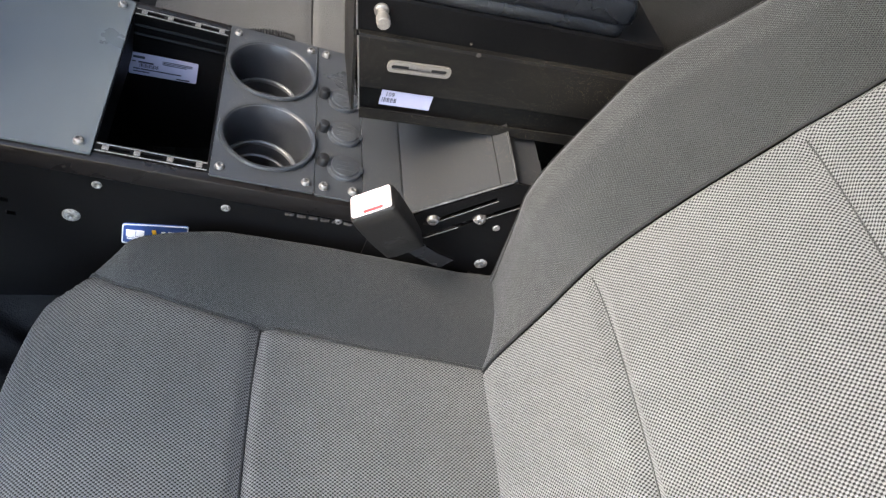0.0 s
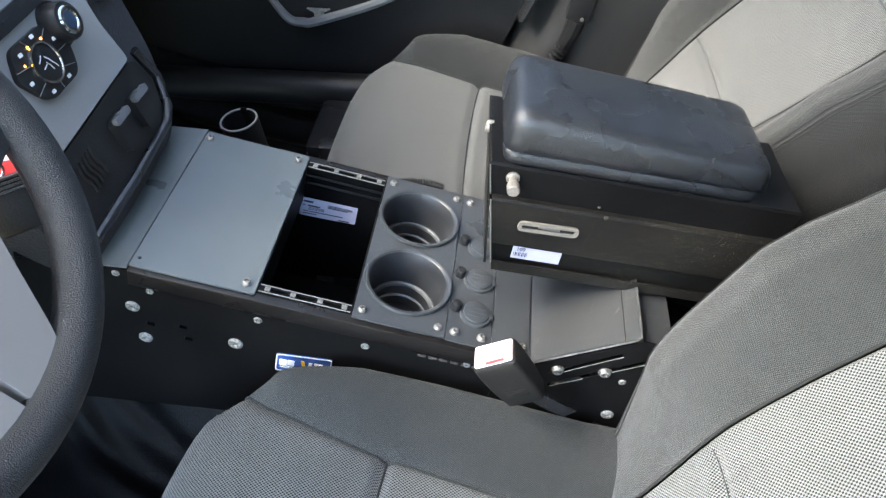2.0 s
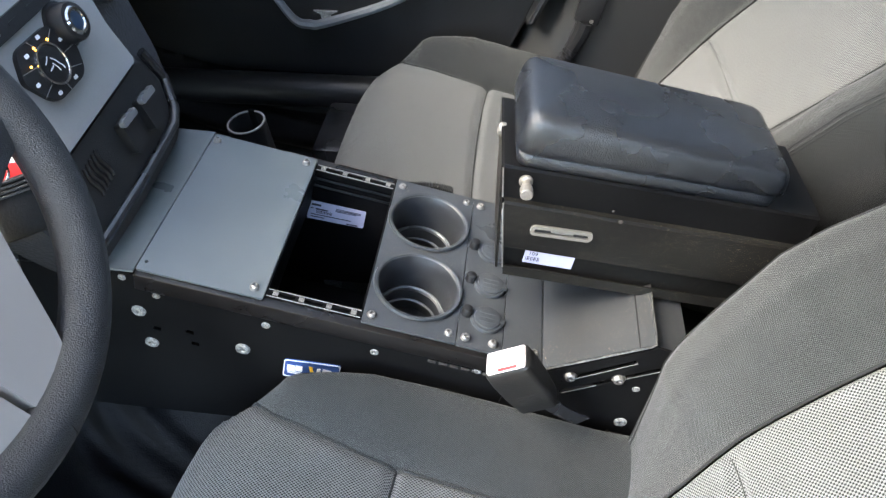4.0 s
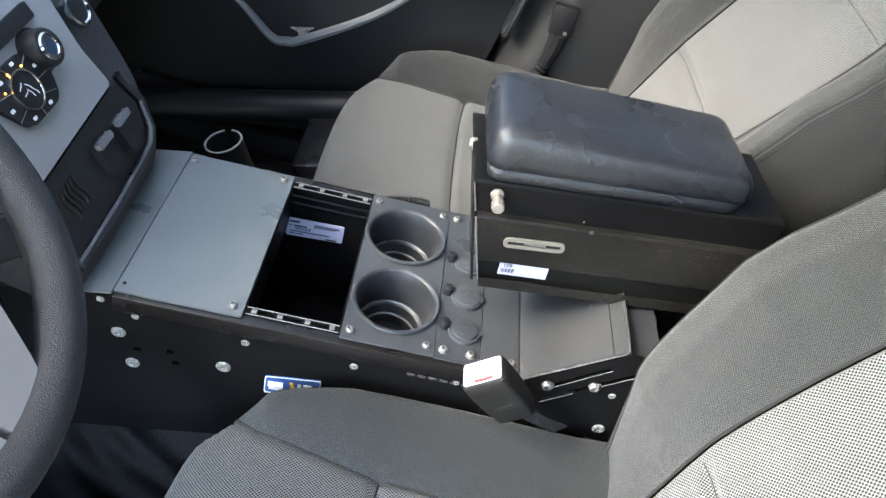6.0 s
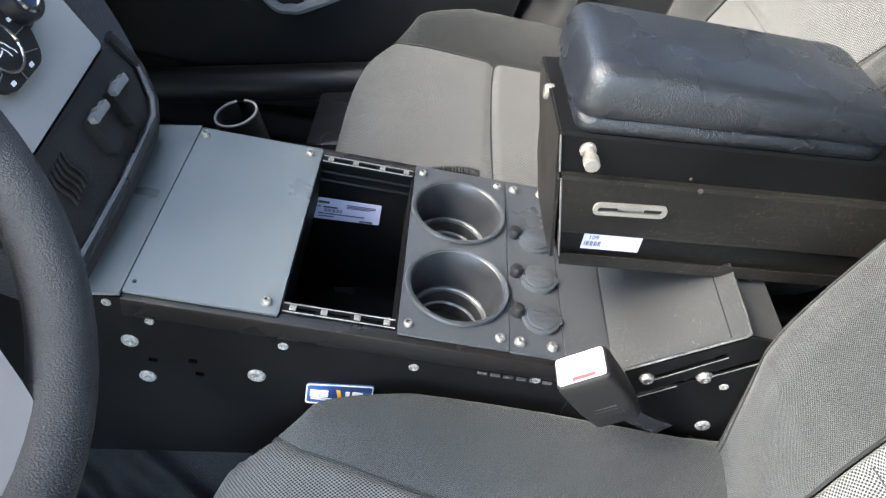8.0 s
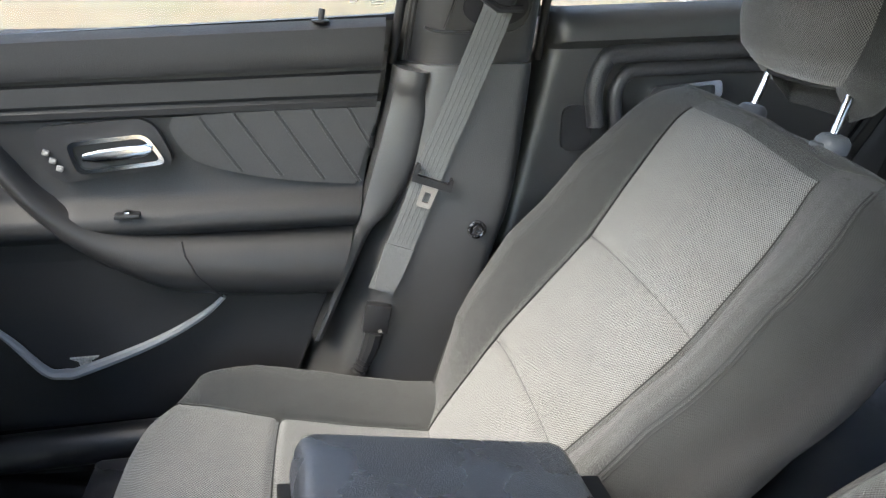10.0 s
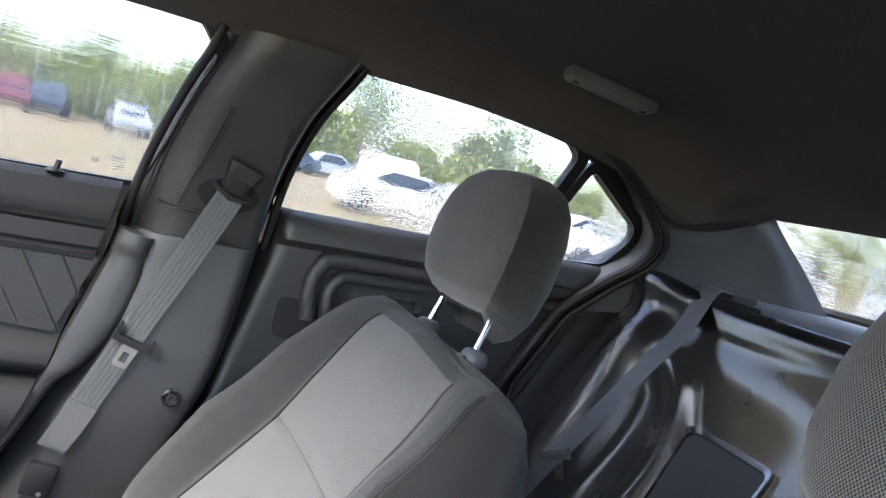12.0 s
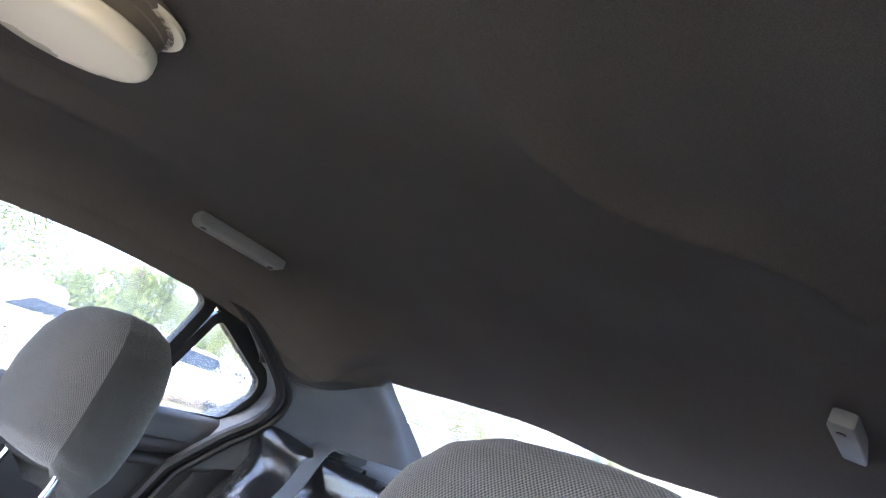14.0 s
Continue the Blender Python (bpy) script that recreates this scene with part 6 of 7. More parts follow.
        part("dial_mark", bm, WHITE, pad)
    # temperature knob
    knob_m = face @ pose(0.146, 0.229, 0) @ Matrix.Diagonal((0.72, 0.72, 0.80, 1)) @ Matrix.Diagonal((1, 1, -1, 1))
    bm = fresh()
    lathe(bm, [(0.034, 0.003), (0.034, 0.006), (0.030, 0.008), (0.028, 0.026), (0.026, 0.029), (0.020, 0.030)], 40, knob_m)
    knob = part("temperature_knob", bm, BLACK, d, "black rotary knob")
    bm = fresh()
    lathe(bm, [(0.0130, 0.030), (0.0145, 0.0322), (0.0185, 0.0322), (0.021, 0.0295)], 36, knob_m)
    part("knob_ring", bm, CHROME, knob, "silver knob ring")
    bm = fresh()
    disc(bm, 0.0130, 0.028, 0.0305, 28, knob_m, 0.001)
    part("knob_face", bm, KNOBBLUE, knob, "dark blue knob face")
    # row of switches above
    bm = fresh()
    sheet(bm, rounded([(0.03, 0.251), (0.120, 0.2525), (0.175, 0.255), (0.175, 0.272), (0.03, 0.268)], 0.003), [], 0.004, 0.008, put)
    row = part("switch_strip", bm, BLACK, d, "black switch row")
    for k in range(4):
        bm = fresh()
        x = 0.05 + 0.032 * k
        sheet(bm, [(x, 0.258 + 0.001 * k), (x + 0.014, 0.2585 + 0.001 * k), (x + 0.014, 0.262 + 0.001 * k), (x, 0.2615 + 0.001 * k)], [], 0.008, 0.0085, put)
        part("switch_mark", bm, WHITE if k < 1 else BLACK, row)
    upright = face @ Matrix.Diagonal((1, 1, -1, 1))
    text_on("switch_word", "PASS AIRBAG", 0.0075, upright @ pose(0.112, 0.2595, -0.0088, 180, 0, 0) @ Matrix.Diagonal((1, -1, 1, 1)), WHITE, row)
    text_on("switch_word", "OFF", 0.0075, upright @ pose(0.148, 0.2610, -0.0088, 180, 0, 0) @ Matrix.Diagonal((1, -1, 1, 1)), AMBER, row)
    # start button on the surround
    st = face @ pose(0.246, 0.231, 0) @ Matrix.Diagonal((1, 1, -1, 1))
    bm = fresh()
    disc(bm, 0.017, -0.004, 0.004, 28, st, 0.001)
    sb = part("start_button", bm, BLACK, d, "round start button")
    bm = fresh()
    lathe(bm, [(0.015, 0.004), (0.017, 0.006), (0.020, 0.005), (0.021, -0.002)], 32, st)
    part("button_ring", bm, CHROME, sb, "silver button ring")


KNOBBLUE = material("dark_blue_knob", (0.015, 0.03, 0.055), 0.35, mottle=0.03)
AMBER = material("amber_indicator", (0.9, 0.35, 0.05), 0.4)
AMBER.node_tree.nodes["Principled BSDF"].inputs["Emission Color"].default_value = (1.0, 0.35, 0.04, 1)
AMBER.node_tree.nodes["Principled BSDF"].inputs["Emission Strength"].default_value = 1.0
build_dash()


def build_wheel():
    tilt = 35
    w = thing("steering_wheel", "black leather steering wheel with silver spokes", "steering wheel", pose(-0.23, -0.29, 0.73) @ pose(0, 0, 0, 0, 90 - tilt, 0))
    # in its frame: x along the wheel's down line, y across, z towards the driver
    R = 0.175
    bm = fresh()
    sweep(bm, [(R * math.cos(2 * math.pi * k / 72), R * math.sin(2 * math.pi * k / 72), 0) for k in range(73)], 0.0165, 16, False)
    part("rim", bm, LEATHER, w, "black grained leather rim", sharp=80)
    bm = fresh()
    rings = [[Vector((p.x, p.y, z)) for p in rounded([(-0.07, -0.085), (0.06, -0.085), (0.095, -0.05), (0.095, 0.05), (0.06, 0.085), (-0.07, 0.085)], 0.03, 6)] for z in (-0.05, -0.02)]
    rings.append([Vector((p.x * 0.9, p.y * 0.9, 0.0)) for p in rings[1]])
    rings.append([Vector((p.x * 0.6, p.y * 0.6, 0.01)) for p in rings[1]])
    rings.append([Vector((p.x * 0.1, p.y * 0.1, 0.014)) for p in rings[1]])
    loft(bm, rings, True, True)
    part("airbag_cover", bm, BLACK, w, "black airbag cover", sharp=60)
    for sg in (-1, 1):
        bm = fresh()
        a = spline([(0.02, sg * 0.07, -0.02), (0.035, sg * 0.105, -0.012), (0.02, sg * 0.14, -0.004), (0.0, sg * 0.168, 0.0)], 14)
        rings = []
        for i, p in enumerate(a):
            hw = 0.045 - 0.012 * math.sin(math.pi * i / 14) + 0.01 * (i / 14)
            rings.append([p + Vector((-hw, 0, -0.008)), p + Vector((-hw, 0, 0.004)), p + Vector((-hw * 0.5, 0, 0.010)), p + Vector((hw * 0.5, 0, 0.010)), p + Vector((hw, 0, 0.004)), p + Vector((hw, 0, -0.008))])
        loft(bm, rings, True, True)
        part("spoke", bm, LEATHER, w, sharp=60)
        bm = fresh()
        sheet(bm, rounded([(0.062, sg * 0.098), (0.100, sg * 0.076), (0.150, sg * 0.049), (0.166, sg * 0.036), (0.170, sg * 0.020), (0.168, sg * 0.003), (0.12, sg * 0.003), (0.08, sg * 0.045)], [0.01, 0.02, 0.012, 0.012, 0.012, 0.004, 0.01, 0.02]), [], -0.012, 0.006)
        bmesh.ops.bevel(bm, geom=[e for e in bm.edges if len(e.link_faces) == 2 and e.calc_face_angle(0) > 1.2], offset=0.003, segments=2, affect="EDGES")
        part("spoke_trim", bm, WHEELSILVER, w, "silver spoke trim", sharp=60)
    bm = fresh()
    lathe(bm, [(0.05, -0.05), (0.055, -0.10), (0.06, -0.35)], 24)
    part("column", bm, BLACK, w, "black steering column shroud")


build_wheel()


def build_key():
    """Ignition key left in its lock, with a ridged fob and a paper tag."""
    k = thing("ignition_key", "black key fob in the ignition with a white and red tag", "key")
    bm = fresh()
    sweep(bm, [(-0.29, -0.25, 0.70), (-0.262, -0.20, 0.69), (-0.252, -0.175, 0.682)], [0.022, 0.021, 0.019], 20)
    part("lock_barrel", bm, BLACK, k, "black ignition lock")
    bm = fresh()
    sweep(bm, [(-0.253, -0.178, 0.683), (-0.232, -0.142, 0.655)], 0.004, 8)
    part("key_shaft", bm, CHROME, k, "bright key shaft")
    at = Vector((-0.222, -0.128, 0.628))
    m = look(at + Vector((0.365, -0.39, 0.33)), at)
    m.translation = at
    bm = fresh()
    box(bm, -0.024, 0.012, -0.030, 0.014, -0.006, 0.006, 0.004)
    fob = part("key_fob", move(bm, m), BLACK, k, "black ridged key fob")
    for j in range(4):
        bm = fresh()
        box(bm, -0.022, 0.010, 0.0015 + 0.0032 * j, 0.0033 + 0.0032 * j, 0.005, 0.0072, 0.0006)
        part("fob_ridge", move(bm, m), CHARCOAL, fob)
    bm = fresh()
    sweep(bm, [m @ Vector((-0.012 + 0.012 * math.cos(a), 0.020 + 0.009 * math.sin(a), 0.002)) for a in [2 * math.pi * q / 24 for q in range(25)]], 0.0011, 6, False)
    part("key_ring", bm, CHROME, k, "bright split ring")
    bm = fresh()
    sheet(bm, rounded([(-0.06, 0.026), (0.012, 0.014), (0.006, 0.062), (-0.06, 0.074)], 0.004, 3), [], -0.008, -0.0074)
    tag = part("paper_tag", move(bm, m), WHITE, k, "white paper tag")
    bm = fresh()
    sheet(bm, rounded([(-0.06, 0.024), (0.018, 0.008), (0.0135, 0.022), (-0.06, 0.036)], 0.002, 2), [], -0.0073, -0.0068)
    part("tag_band", move(bm, m), RED, tag, "red band")
    for j in range(3):
        bm = fresh()
        sheet(bm, [(-0.045, 0.062 - 0.0065 * j), (-0.004, 0.0555 - 0.0065 * j), (-0.004, 0.0575 - 0.0065 * j), (-0.045, 0.064 - 0.0065 * j)], [], -0.0073, -0.0070)
        part("print_bar", move(bm, m), INK, tag)


build_key()

# ---------------------------------------------------------------- roof fittings


def build_lamp():
    m = thing("ceiling_lamp", "round milky ceiling lamp hanging loose from its white mount", "lamp", pose(0.499, 0.116, 1.2925, 2, 1.3, 0) @ Matrix.Diagonal((0.955, 0.955, 1, 1)))
    bm = fresh()
    lathe(bm, [(0.02, 0.010), (0.088, 0.010), (0.0905, 0.002), (0.0905, -0.0005), (0.0895, -0.0012), (0.080, -0.0012)], 56)
    part("mount_ring", bm, LAMPSIDE, m, "pale mount ring")
    bm = fresh()
    lathe(bm, [(0.0835, 0.004), (0.0835, -0.0085), (0.0820, -0.0100), (0.0815, -0.026), (0.078, -0.028)], 56)
    box(bm, -0.0035, 0.0035, -0.0835, -0.0800, -0.0265, -0.0235, 0.0005)
    part("body", bm, LAMPSIDE, m, "smoky lamp body")
    bm = fresh()
    lathe(bm, [(0.081, -0.022), (0.0838, -0.023), (0.0848, -0.025), (0.0850, -0.034), (0.0840, -0.0385), (0.0812, -0.0415), (0.076, -0.0430), (0.05, -0.0440), (0.0001, -0.0445)], 56)
    part("cover", bm, LAMPWHITE, m, "milky white cover", sharp=60)
    for ang in (-33, 147):
        bm = fresh()
        arc = [Vector(((0.0985 - 0.0085 * (a / 33) ** 2) * math.cos(radians(a)), (0.0985 - 0.0085 * (a / 33) ** 2) * math.sin(radians(a)))) for a in range(-33, 34, 3)]
        arc += [Vector((0.079 * math.cos(radians(a)), 0.079 * math.sin(radians(a)))) for a in range(30, -31, -3)]
        sheet(bm, arc, [], -0.0012, 0.004)
        move(bm, pose(0, 0, 0, 0, 0, ang))
        part("mount_tab", bm, LAMPWHITE, m, "white crescent of the mounting plate")


LAMPSIDE = material("smoky_lamp_body", (0.11, 0.095, 0.08), 0.4)
build_lamp()


def build_strip(side):
    x, y = (1.024, 0.566) if side > 0 else (1.345, -0.36)
    m = thing("coat_hook", "grey plastic blanking strip on the roof rail with two screws", "hook", pose(x, y, ceiling_height(x, y) - 0.004, -8 * side, 5, -3 * side), group="roof strips")
    bm = fresh()
    rings = []
    for x, w, h in ((-0.096, 0.010, 0.004), (-0.094, 0.014, 0.012), (-0.086, 0.0155, 0.017), (0.086, 0.0155, 0.017), (0.094, 0.014, 0.012), (0.096, 0.010, 0.004)):
        rings.append([Vector((x, p.x, p.y)) for p in rounded([(-w, -h), (w, -h), (w, 0.006), (-w, 0.006)], 0.004, 3)])
    loft(bm, rings, True, True)
    part("body", bm, STRIPGREY, m, sharp=40)
    for x in (-0.075, 0.075):
        bm = fresh()
        disc(bm, 0.0055, 0.0, 0.0012, 14, pose(x, 0.0, -0.017, 180, 0, 0))
        part("screw_hole", bm, BLACK, m)


build_strip(1)
build_strip(-1)


def build_grab():
    m = thing("grab_handle", "dark grey folding grab handle above the front door", "handle")
    bm = fresh()
    y = 0.625
    pts = [(0.335, y, 1.245), (0.333, y - 0.02, 1.232), (0.318, y - 0.03, 1.226), (0.22, y - 0.034, 1.225), (0.12, y - 0.034, 1.225), (0.02, y - 0.03, 1.226), (0.005, y - 0.02, 1.232), (0.003, y, 1.245)]
    path = spline(pts, 40)
    sweep(bm, path, 0.014, 12)
    part("grip", bm, DARKTRIM, m)
    for x in (0.335, 0.003):
        bm = fresh()
        box(bm, x - 0.02, x + 0.02, y - 0.014, y + 0.02, 1.232, 1.262, 0.006)
        part("end_cap", bm, DARKTRIM, m)


build_grab()

# ---------------------------------------------------------------- rear seat, belts


# drawn-in folds of the moulding: (across, height) lines, width, height of the fold
FOLDS = (
    (((0.571, 0.807), (0.65, 0.697), (0.725, 0.541)), 0.050, 0.014),
    (((0.571, 0.77), (0.603, 0.668), (0.632, 0.54), (0.638, 0.409)), 0.040, 0.006),
    (((0.486, 0.773), (0.432, 0.719), (0.401, 0.582), (0.394, 0.477), (0.393, 0.336)), 0.036, 0.026),
    (((0.43, 0.866), (0.374, 0.825), (0.333, 0.749)), 0.09, 0.016),
)


def build_rear_seat():
    s = thing("moulded_rear_seat", "glossy black moulded plastic rear bench with grey padded panel", "seat")

    def depth(y, h):
        """Relief of the back; y across, h from the seat pan (0) to the shelf (1)."""
        yy = (y - MID)
        r = 0.0
        side = abs(yy)
        r -= 0.06 * math.exp(-((side - 0.34) / 0.15) ** 2) * math.sin(math.pi * min(1, h * 1.1)) ** 0.7     # body hollow
        r += 0.055 * math.exp(-((side - 0.60) / 0.09) ** 2) * (0.4 + 0.6 * h)
        r -= 0.02 * math.exp(-((side - 0.50) / 0.035) ** 2) * math.exp(-((h - 0.5) / 0.25) ** 2)    # channel beside the panel
        r += 0.03 * math.exp(-((h - 0.97) / 0.05) ** 2)
        r += 0.026 * math.exp(-((h - 0.82) / 0.11) ** 2) * math.exp(-((side - 0.25) / 0.22) ** 2)    # broad roll over the panel
        for line, width, tall in FOLDS:
            gap = 9.0
            p = Vector((side, h * 0.69))
            for a, b in zip(line, line[1:]):
                a, b = Vector((a[0], a[1] * 0.69)), Vector((b[0], b[1] * 0.69))
                f = max(0.0, min(1.0, (p - a).dot(b - a) / (b - a).length_squared))
                gap = min(gap, (p - a.lerp(b, f)).length)
            r += tall * math.exp(-(gap / width) ** 2)
        return r

    bm = fresh()
    rings = []
    for i in range(181):
        y = MID - 0.72 + 1.44 * i / 180
        r = []
        for k in range(91):
            h = k / 90
            x = 1.10 + 0.335 * h - 0.05 * (1 - h) ** 3
            z = 0.30 + 0.605 * h
            d = depth(y, h)
            r.append(Vector((x - d * 0.88, y, z + d * 0.475)))
        r.append(Vector((1.48, y, 0.905)))
        rings.append(r)
    loft(bm, rings, False)
    bmesh.ops.solidify(bm, geom=bm.faces[:], thickness=0.012)
    part("back", bm, REARGLOSS, s, "glossy black moulded back", sharp=60)
    bm = fresh()
    rings = []
    for i in range(61):
        y = MID - 0.70 + 1.40 * i / 60
        side = abs(y - MID)
        r = []
        for k in range(31):
            u = k / 30
            x = 0.62 + 0.50 * u
            z = 0.34 - 0.045 * u - 0.035 * math.exp(-((side - 0.36) / 0.18) ** 2) * math.sin(math.pi * u) - 0.2 * max(0, 0.12 - u) / 0.12
            r.append(Vector((x, y, z)))
        rings.append(r)
    loft(bm, rings, False)
    bmesh.ops.solidify(bm, geom=bm.faces[:], thickness=0.012)
    part("pan", bm, REARGLOSS, s, "glossy black moulded seat pan", sharp=60)
    for sg in (1, -1):
        bm = fresh()
        rings = []
        out = rounded([(0.20, 0.20), (0.33, 0.22), (0.365, 0.35), (0.378, 0.66), (0.16, 0.64), (0.16, 0.30)], [0.04, 0.05, 0.03, 0.04, 0.02, 0.03], 5)
        def on(p, lift):
            y = MID + sg * p.x
            h = p.y
            x = 1.10 + 0.335 * h - 0.05 * (1 - h) ** 3
            z = 0.30 + 0.605 * h
            d = depth(y, h) + lift
            return Vector((x - d * 0.88, y, z + d * 0.475))
        c = sum(out, Vector((0, 0))) / len(out)
        rings = [[on(p, 0.0) for p in out], [on(p, 0.012) for p in out], [on(c + (p - c) * 0.94, 0.013) for p in out], [on(c + (p - c) * 0.92, 0.006) for p in out]]
        loft(bm, rings, True)
        part("panel_rim", bm, REARGLOSS, s, "raised black rim")
        bm = fresh()
        rings = [[on(c + (p - c) * f, 0.008) for p in out] for f in (0.93, 0.7, 0.4, 0.02)]
        loft(bm, rings, True)
        part("back_panel", bm, FELT, s, "flat charcoal rubber panel")
    bm = fresh()
    sweep(bm, [(1.44, MID + 0.66, 0.885), (1.435, MID + 0.45, 0.892), (1.435, MID, 0.892), (1.435, MID - 0.45, 0.892), (1.44, MID - 0.66, 0.885)], 0.012, 10)
    part("top_edge", bm, REARGLOSS, s)
    bm = fresh()
    lathe(bm, [(0.0055, 0.0), (0.0080, 0.0), (0.0080, 0.105), (0.0055, 0.105), (0.0055, 0.0)], 16, pose(1.43, 0.590, 0.916, 90, 0, 0))
    part("hinge_tube", bm, BLACK, s, "short open black tube")


FELT = material("charcoal_rubber_panel", (0.05, 0.052, 0.055), 0.75, grain=0.2, scale=700, bump=0.3)
build_rear_seat()


def build_front_belt():
    b = thing("front_seat_belt", "grey seat belt hanging on the pillar with buckle tongue", "seat belt")
    bm = fresh()
    path = spline([(0.470, 0.765, 0.93), (0.455, 0.768, 0.885), (0.408, 0.78, 0.765), (0.363, 0.785, 0.660), (0.335, 0.785, 0.585), (0.312, 0.785, 0.53), (0.294, 0.787, 0.485), (0.270, 0.79, 0.43)], 40)
    ribbon(bm, path, Vector((0.93, 0.0, -0.36)), 0.047, 0.0025)
    web = part("webbing", bm, BELT, b, "grey ribbed webbing", sharp=50)
    for k in range(5):
        bm = fresh()
        off = -0.016 + 0.008 * k
        sweep(bm, [p + Vector((0.93, 0, -0.36)) * off + Vector((0, -0.0013, 0)) for p in path], 0.0005, 4)
        part("web_rib", bm, BELT, web)
    bm = fresh()
    ribbon(bm, [(0.305, 0.785, 0.515), (0.29, 0.784, 0.475), (0.276, 0.786, 0.435)], Vector((0.93, 0.0, -0.36)), [0.049, 0.047, 0.036], 0.006)
    part("stitched_fold", bm, BELT, b, "pale stitched webbing fold")
    # upper guide
    bm = fresh()
    g = pose(0.472, 0.766, 0.938, 8, 18, 0)
    rings = []
    for z, w, t in ((-0.034, 0.015, 0.008), (-0.022, 0.021, 0.014), (0.004, 0.026, 0.019), (0.018, 0.031, 0.022), (0.026, 0.032, 0.022), (0.028, 0.029, 0.019)):
        rings.append([g @ Vector((p.x, p.y, z)) for p in rounded([(-w, -t), (w, -t), (w, t * 0.8), (-w, t * 0.8)], 0.010, 4)])
    loft(bm, rings, True, True)
    guide = part("shoulder_guide", bm, BLACK, b, "grey shoulder belt guide", sharp=50)
    bm = fresh()
    sheet(bm, rounded([(-0.022, 0.002), (0.022, 0.002), (0.020, 0.022), (-0.02, 0.022)], 0.006), [], 0, 0.002, lambda x, z, q: tuple(g @ Vector((x, -0.0215 - q, z))))
    part("guide_slot", bm, BLACK, guide)
    bm = fresh()
    sweep(bm, [g @ Vector((-0.034, -0.006, -0.024)), g @ Vector((0.0, -0.012, -0.034)), g @ Vector((0.036, -0.006, -0.024))], 0.006, 8)
    part("guide_loop", bm, BLACK, guide)
    # tongue
    t = pose(0.361, 0.779, 0.628, 5, 20, 0)
    bm = fresh()
    sheet(bm, rounded([(-0.036, -0.006), (0.036, -0.006), (0.033, 0.016), (0.028, 0.018), (0.028, 0.006), (-0.028, 0.006), (-0.03, 0.026), (-0.036, 0.026)], 0.003), [], -0.004, 0.005, lambda x, z, q: tuple(t @ Vector((x, q, z))))
    tg = part("tongue_body", bm, BLACK, b, "black plastic tongue body")
    bm = fresh()
    sheet(bm, rounded([(-0.012, -0.046), (0.012, -0.046), (0.014, -0.006), (-0.014, -0.006)], 0.004), [rounded([(-0.006, -0.036), (0.006, -0.036), (0.006, -0.018), (-0.006, -0.018)], 0.002)], -0.002, 0.001, lambda x, z, q: tuple(t @ Vector((x, q, z))))
    part("tongue_plate", bm, NICKEL, tg, "bright steel tongue")
    # lower anchor buckle and its boot
    a = pose(0.262, 0.795, 0.375, 4, 10, 0)
    bm = fresh()
    box(bm, -0.024, 0.024, -0.010, 0.010, -0.030, 0.030, 0.005)
    move(bm, a)
    part("anchor_block", bm, BLACK, b, "black anchor block")
    bm = fresh()
    disc(bm, 0.004, 0, 0.001, 12, a @ pose(0.008, -0.0105, -0.022, 90, 0, 0))
    part("rivet", bm, ZINC, b)
    bm = fresh()
    sweep(bm, [a @ Vector((0, 0, -0.028)), (0.25, 0.798, 0.32), (0.236, 0.80, 0.285), (0.225, 0.80, 0.262)], [0.018, 0.017, 0.014, 0.012], 10)
    boot = part("boot", bm, BLACK, b, "black ribbed boot")
    for k in range(4):
        bm = fresh()
        lathe(bm, [(0.012, -0.003), (0.0155, 0.0), (0.012, 0.003)], 16, pose(0.238 - 0.0045 * k, 0.80, 0.289 - 0.009 * k, 0, 28, 0))
        part("boot_rib", bm, BLACK, boot)


build_front_belt()


def build_rear_belt():
    b = thing("rear_seat_belt", "dark grey rear seat belt running from the shelf", "seat belt")
    bm = fresh()
    path = spline([(1.475, 0.614, 0.934), (1.41, 0.597, 0.932), (1.33, 0.563, 0.844), (1.25, 0.556, 0.756), (1.15, 0.599, 0.572), (1.08, 0.64, 0.43)], 30)
    ribbon(bm, path, Vector((0.15, 0.95, 0.1)), 0.048, 0.0025)
    part("webbing", bm, REARBELT, b, "smooth grey webbing")
    bm = fresh()
    t = Matrix.Translation((1.14, 0.602, 0.555)) @ pose(0, 0, 0, 0, 30, 100)
    box(bm, -0.034, 0.034, -0.006, 0.006, -0.010, 0.012, 0.003)
    move(bm, t)
    tg = part("tongue_body", bm, STRIPGREY, b)
    bm = fresh()
    sheet(bm, rounded([(-0.012, -0.046), (0.012, -0.046), (0.014, -0.006), (-0.014, -0.006)], 0.004), [rounded([(-0.005, -0.036), (0.005, -0.036), (0.005, -0.02), (-0.005, -0.02)], 0.002)], -0.002, 0.001, lambda x, z, q: tuple(t @ Vector((x, q, z))))
    part("tongue_plate", bm, NICKEL, tg, "bright steel tongue")
    bm = fresh()
    sheet(bm, rounded([(1.44, 0.565), (1.52, 0.565), (1.52, 0.655), (1.44, 0.655)], 0.01), [], 0.920, 0.934)
    part("shelf_guide", bm, BLACK, b)


build_rear_belt()


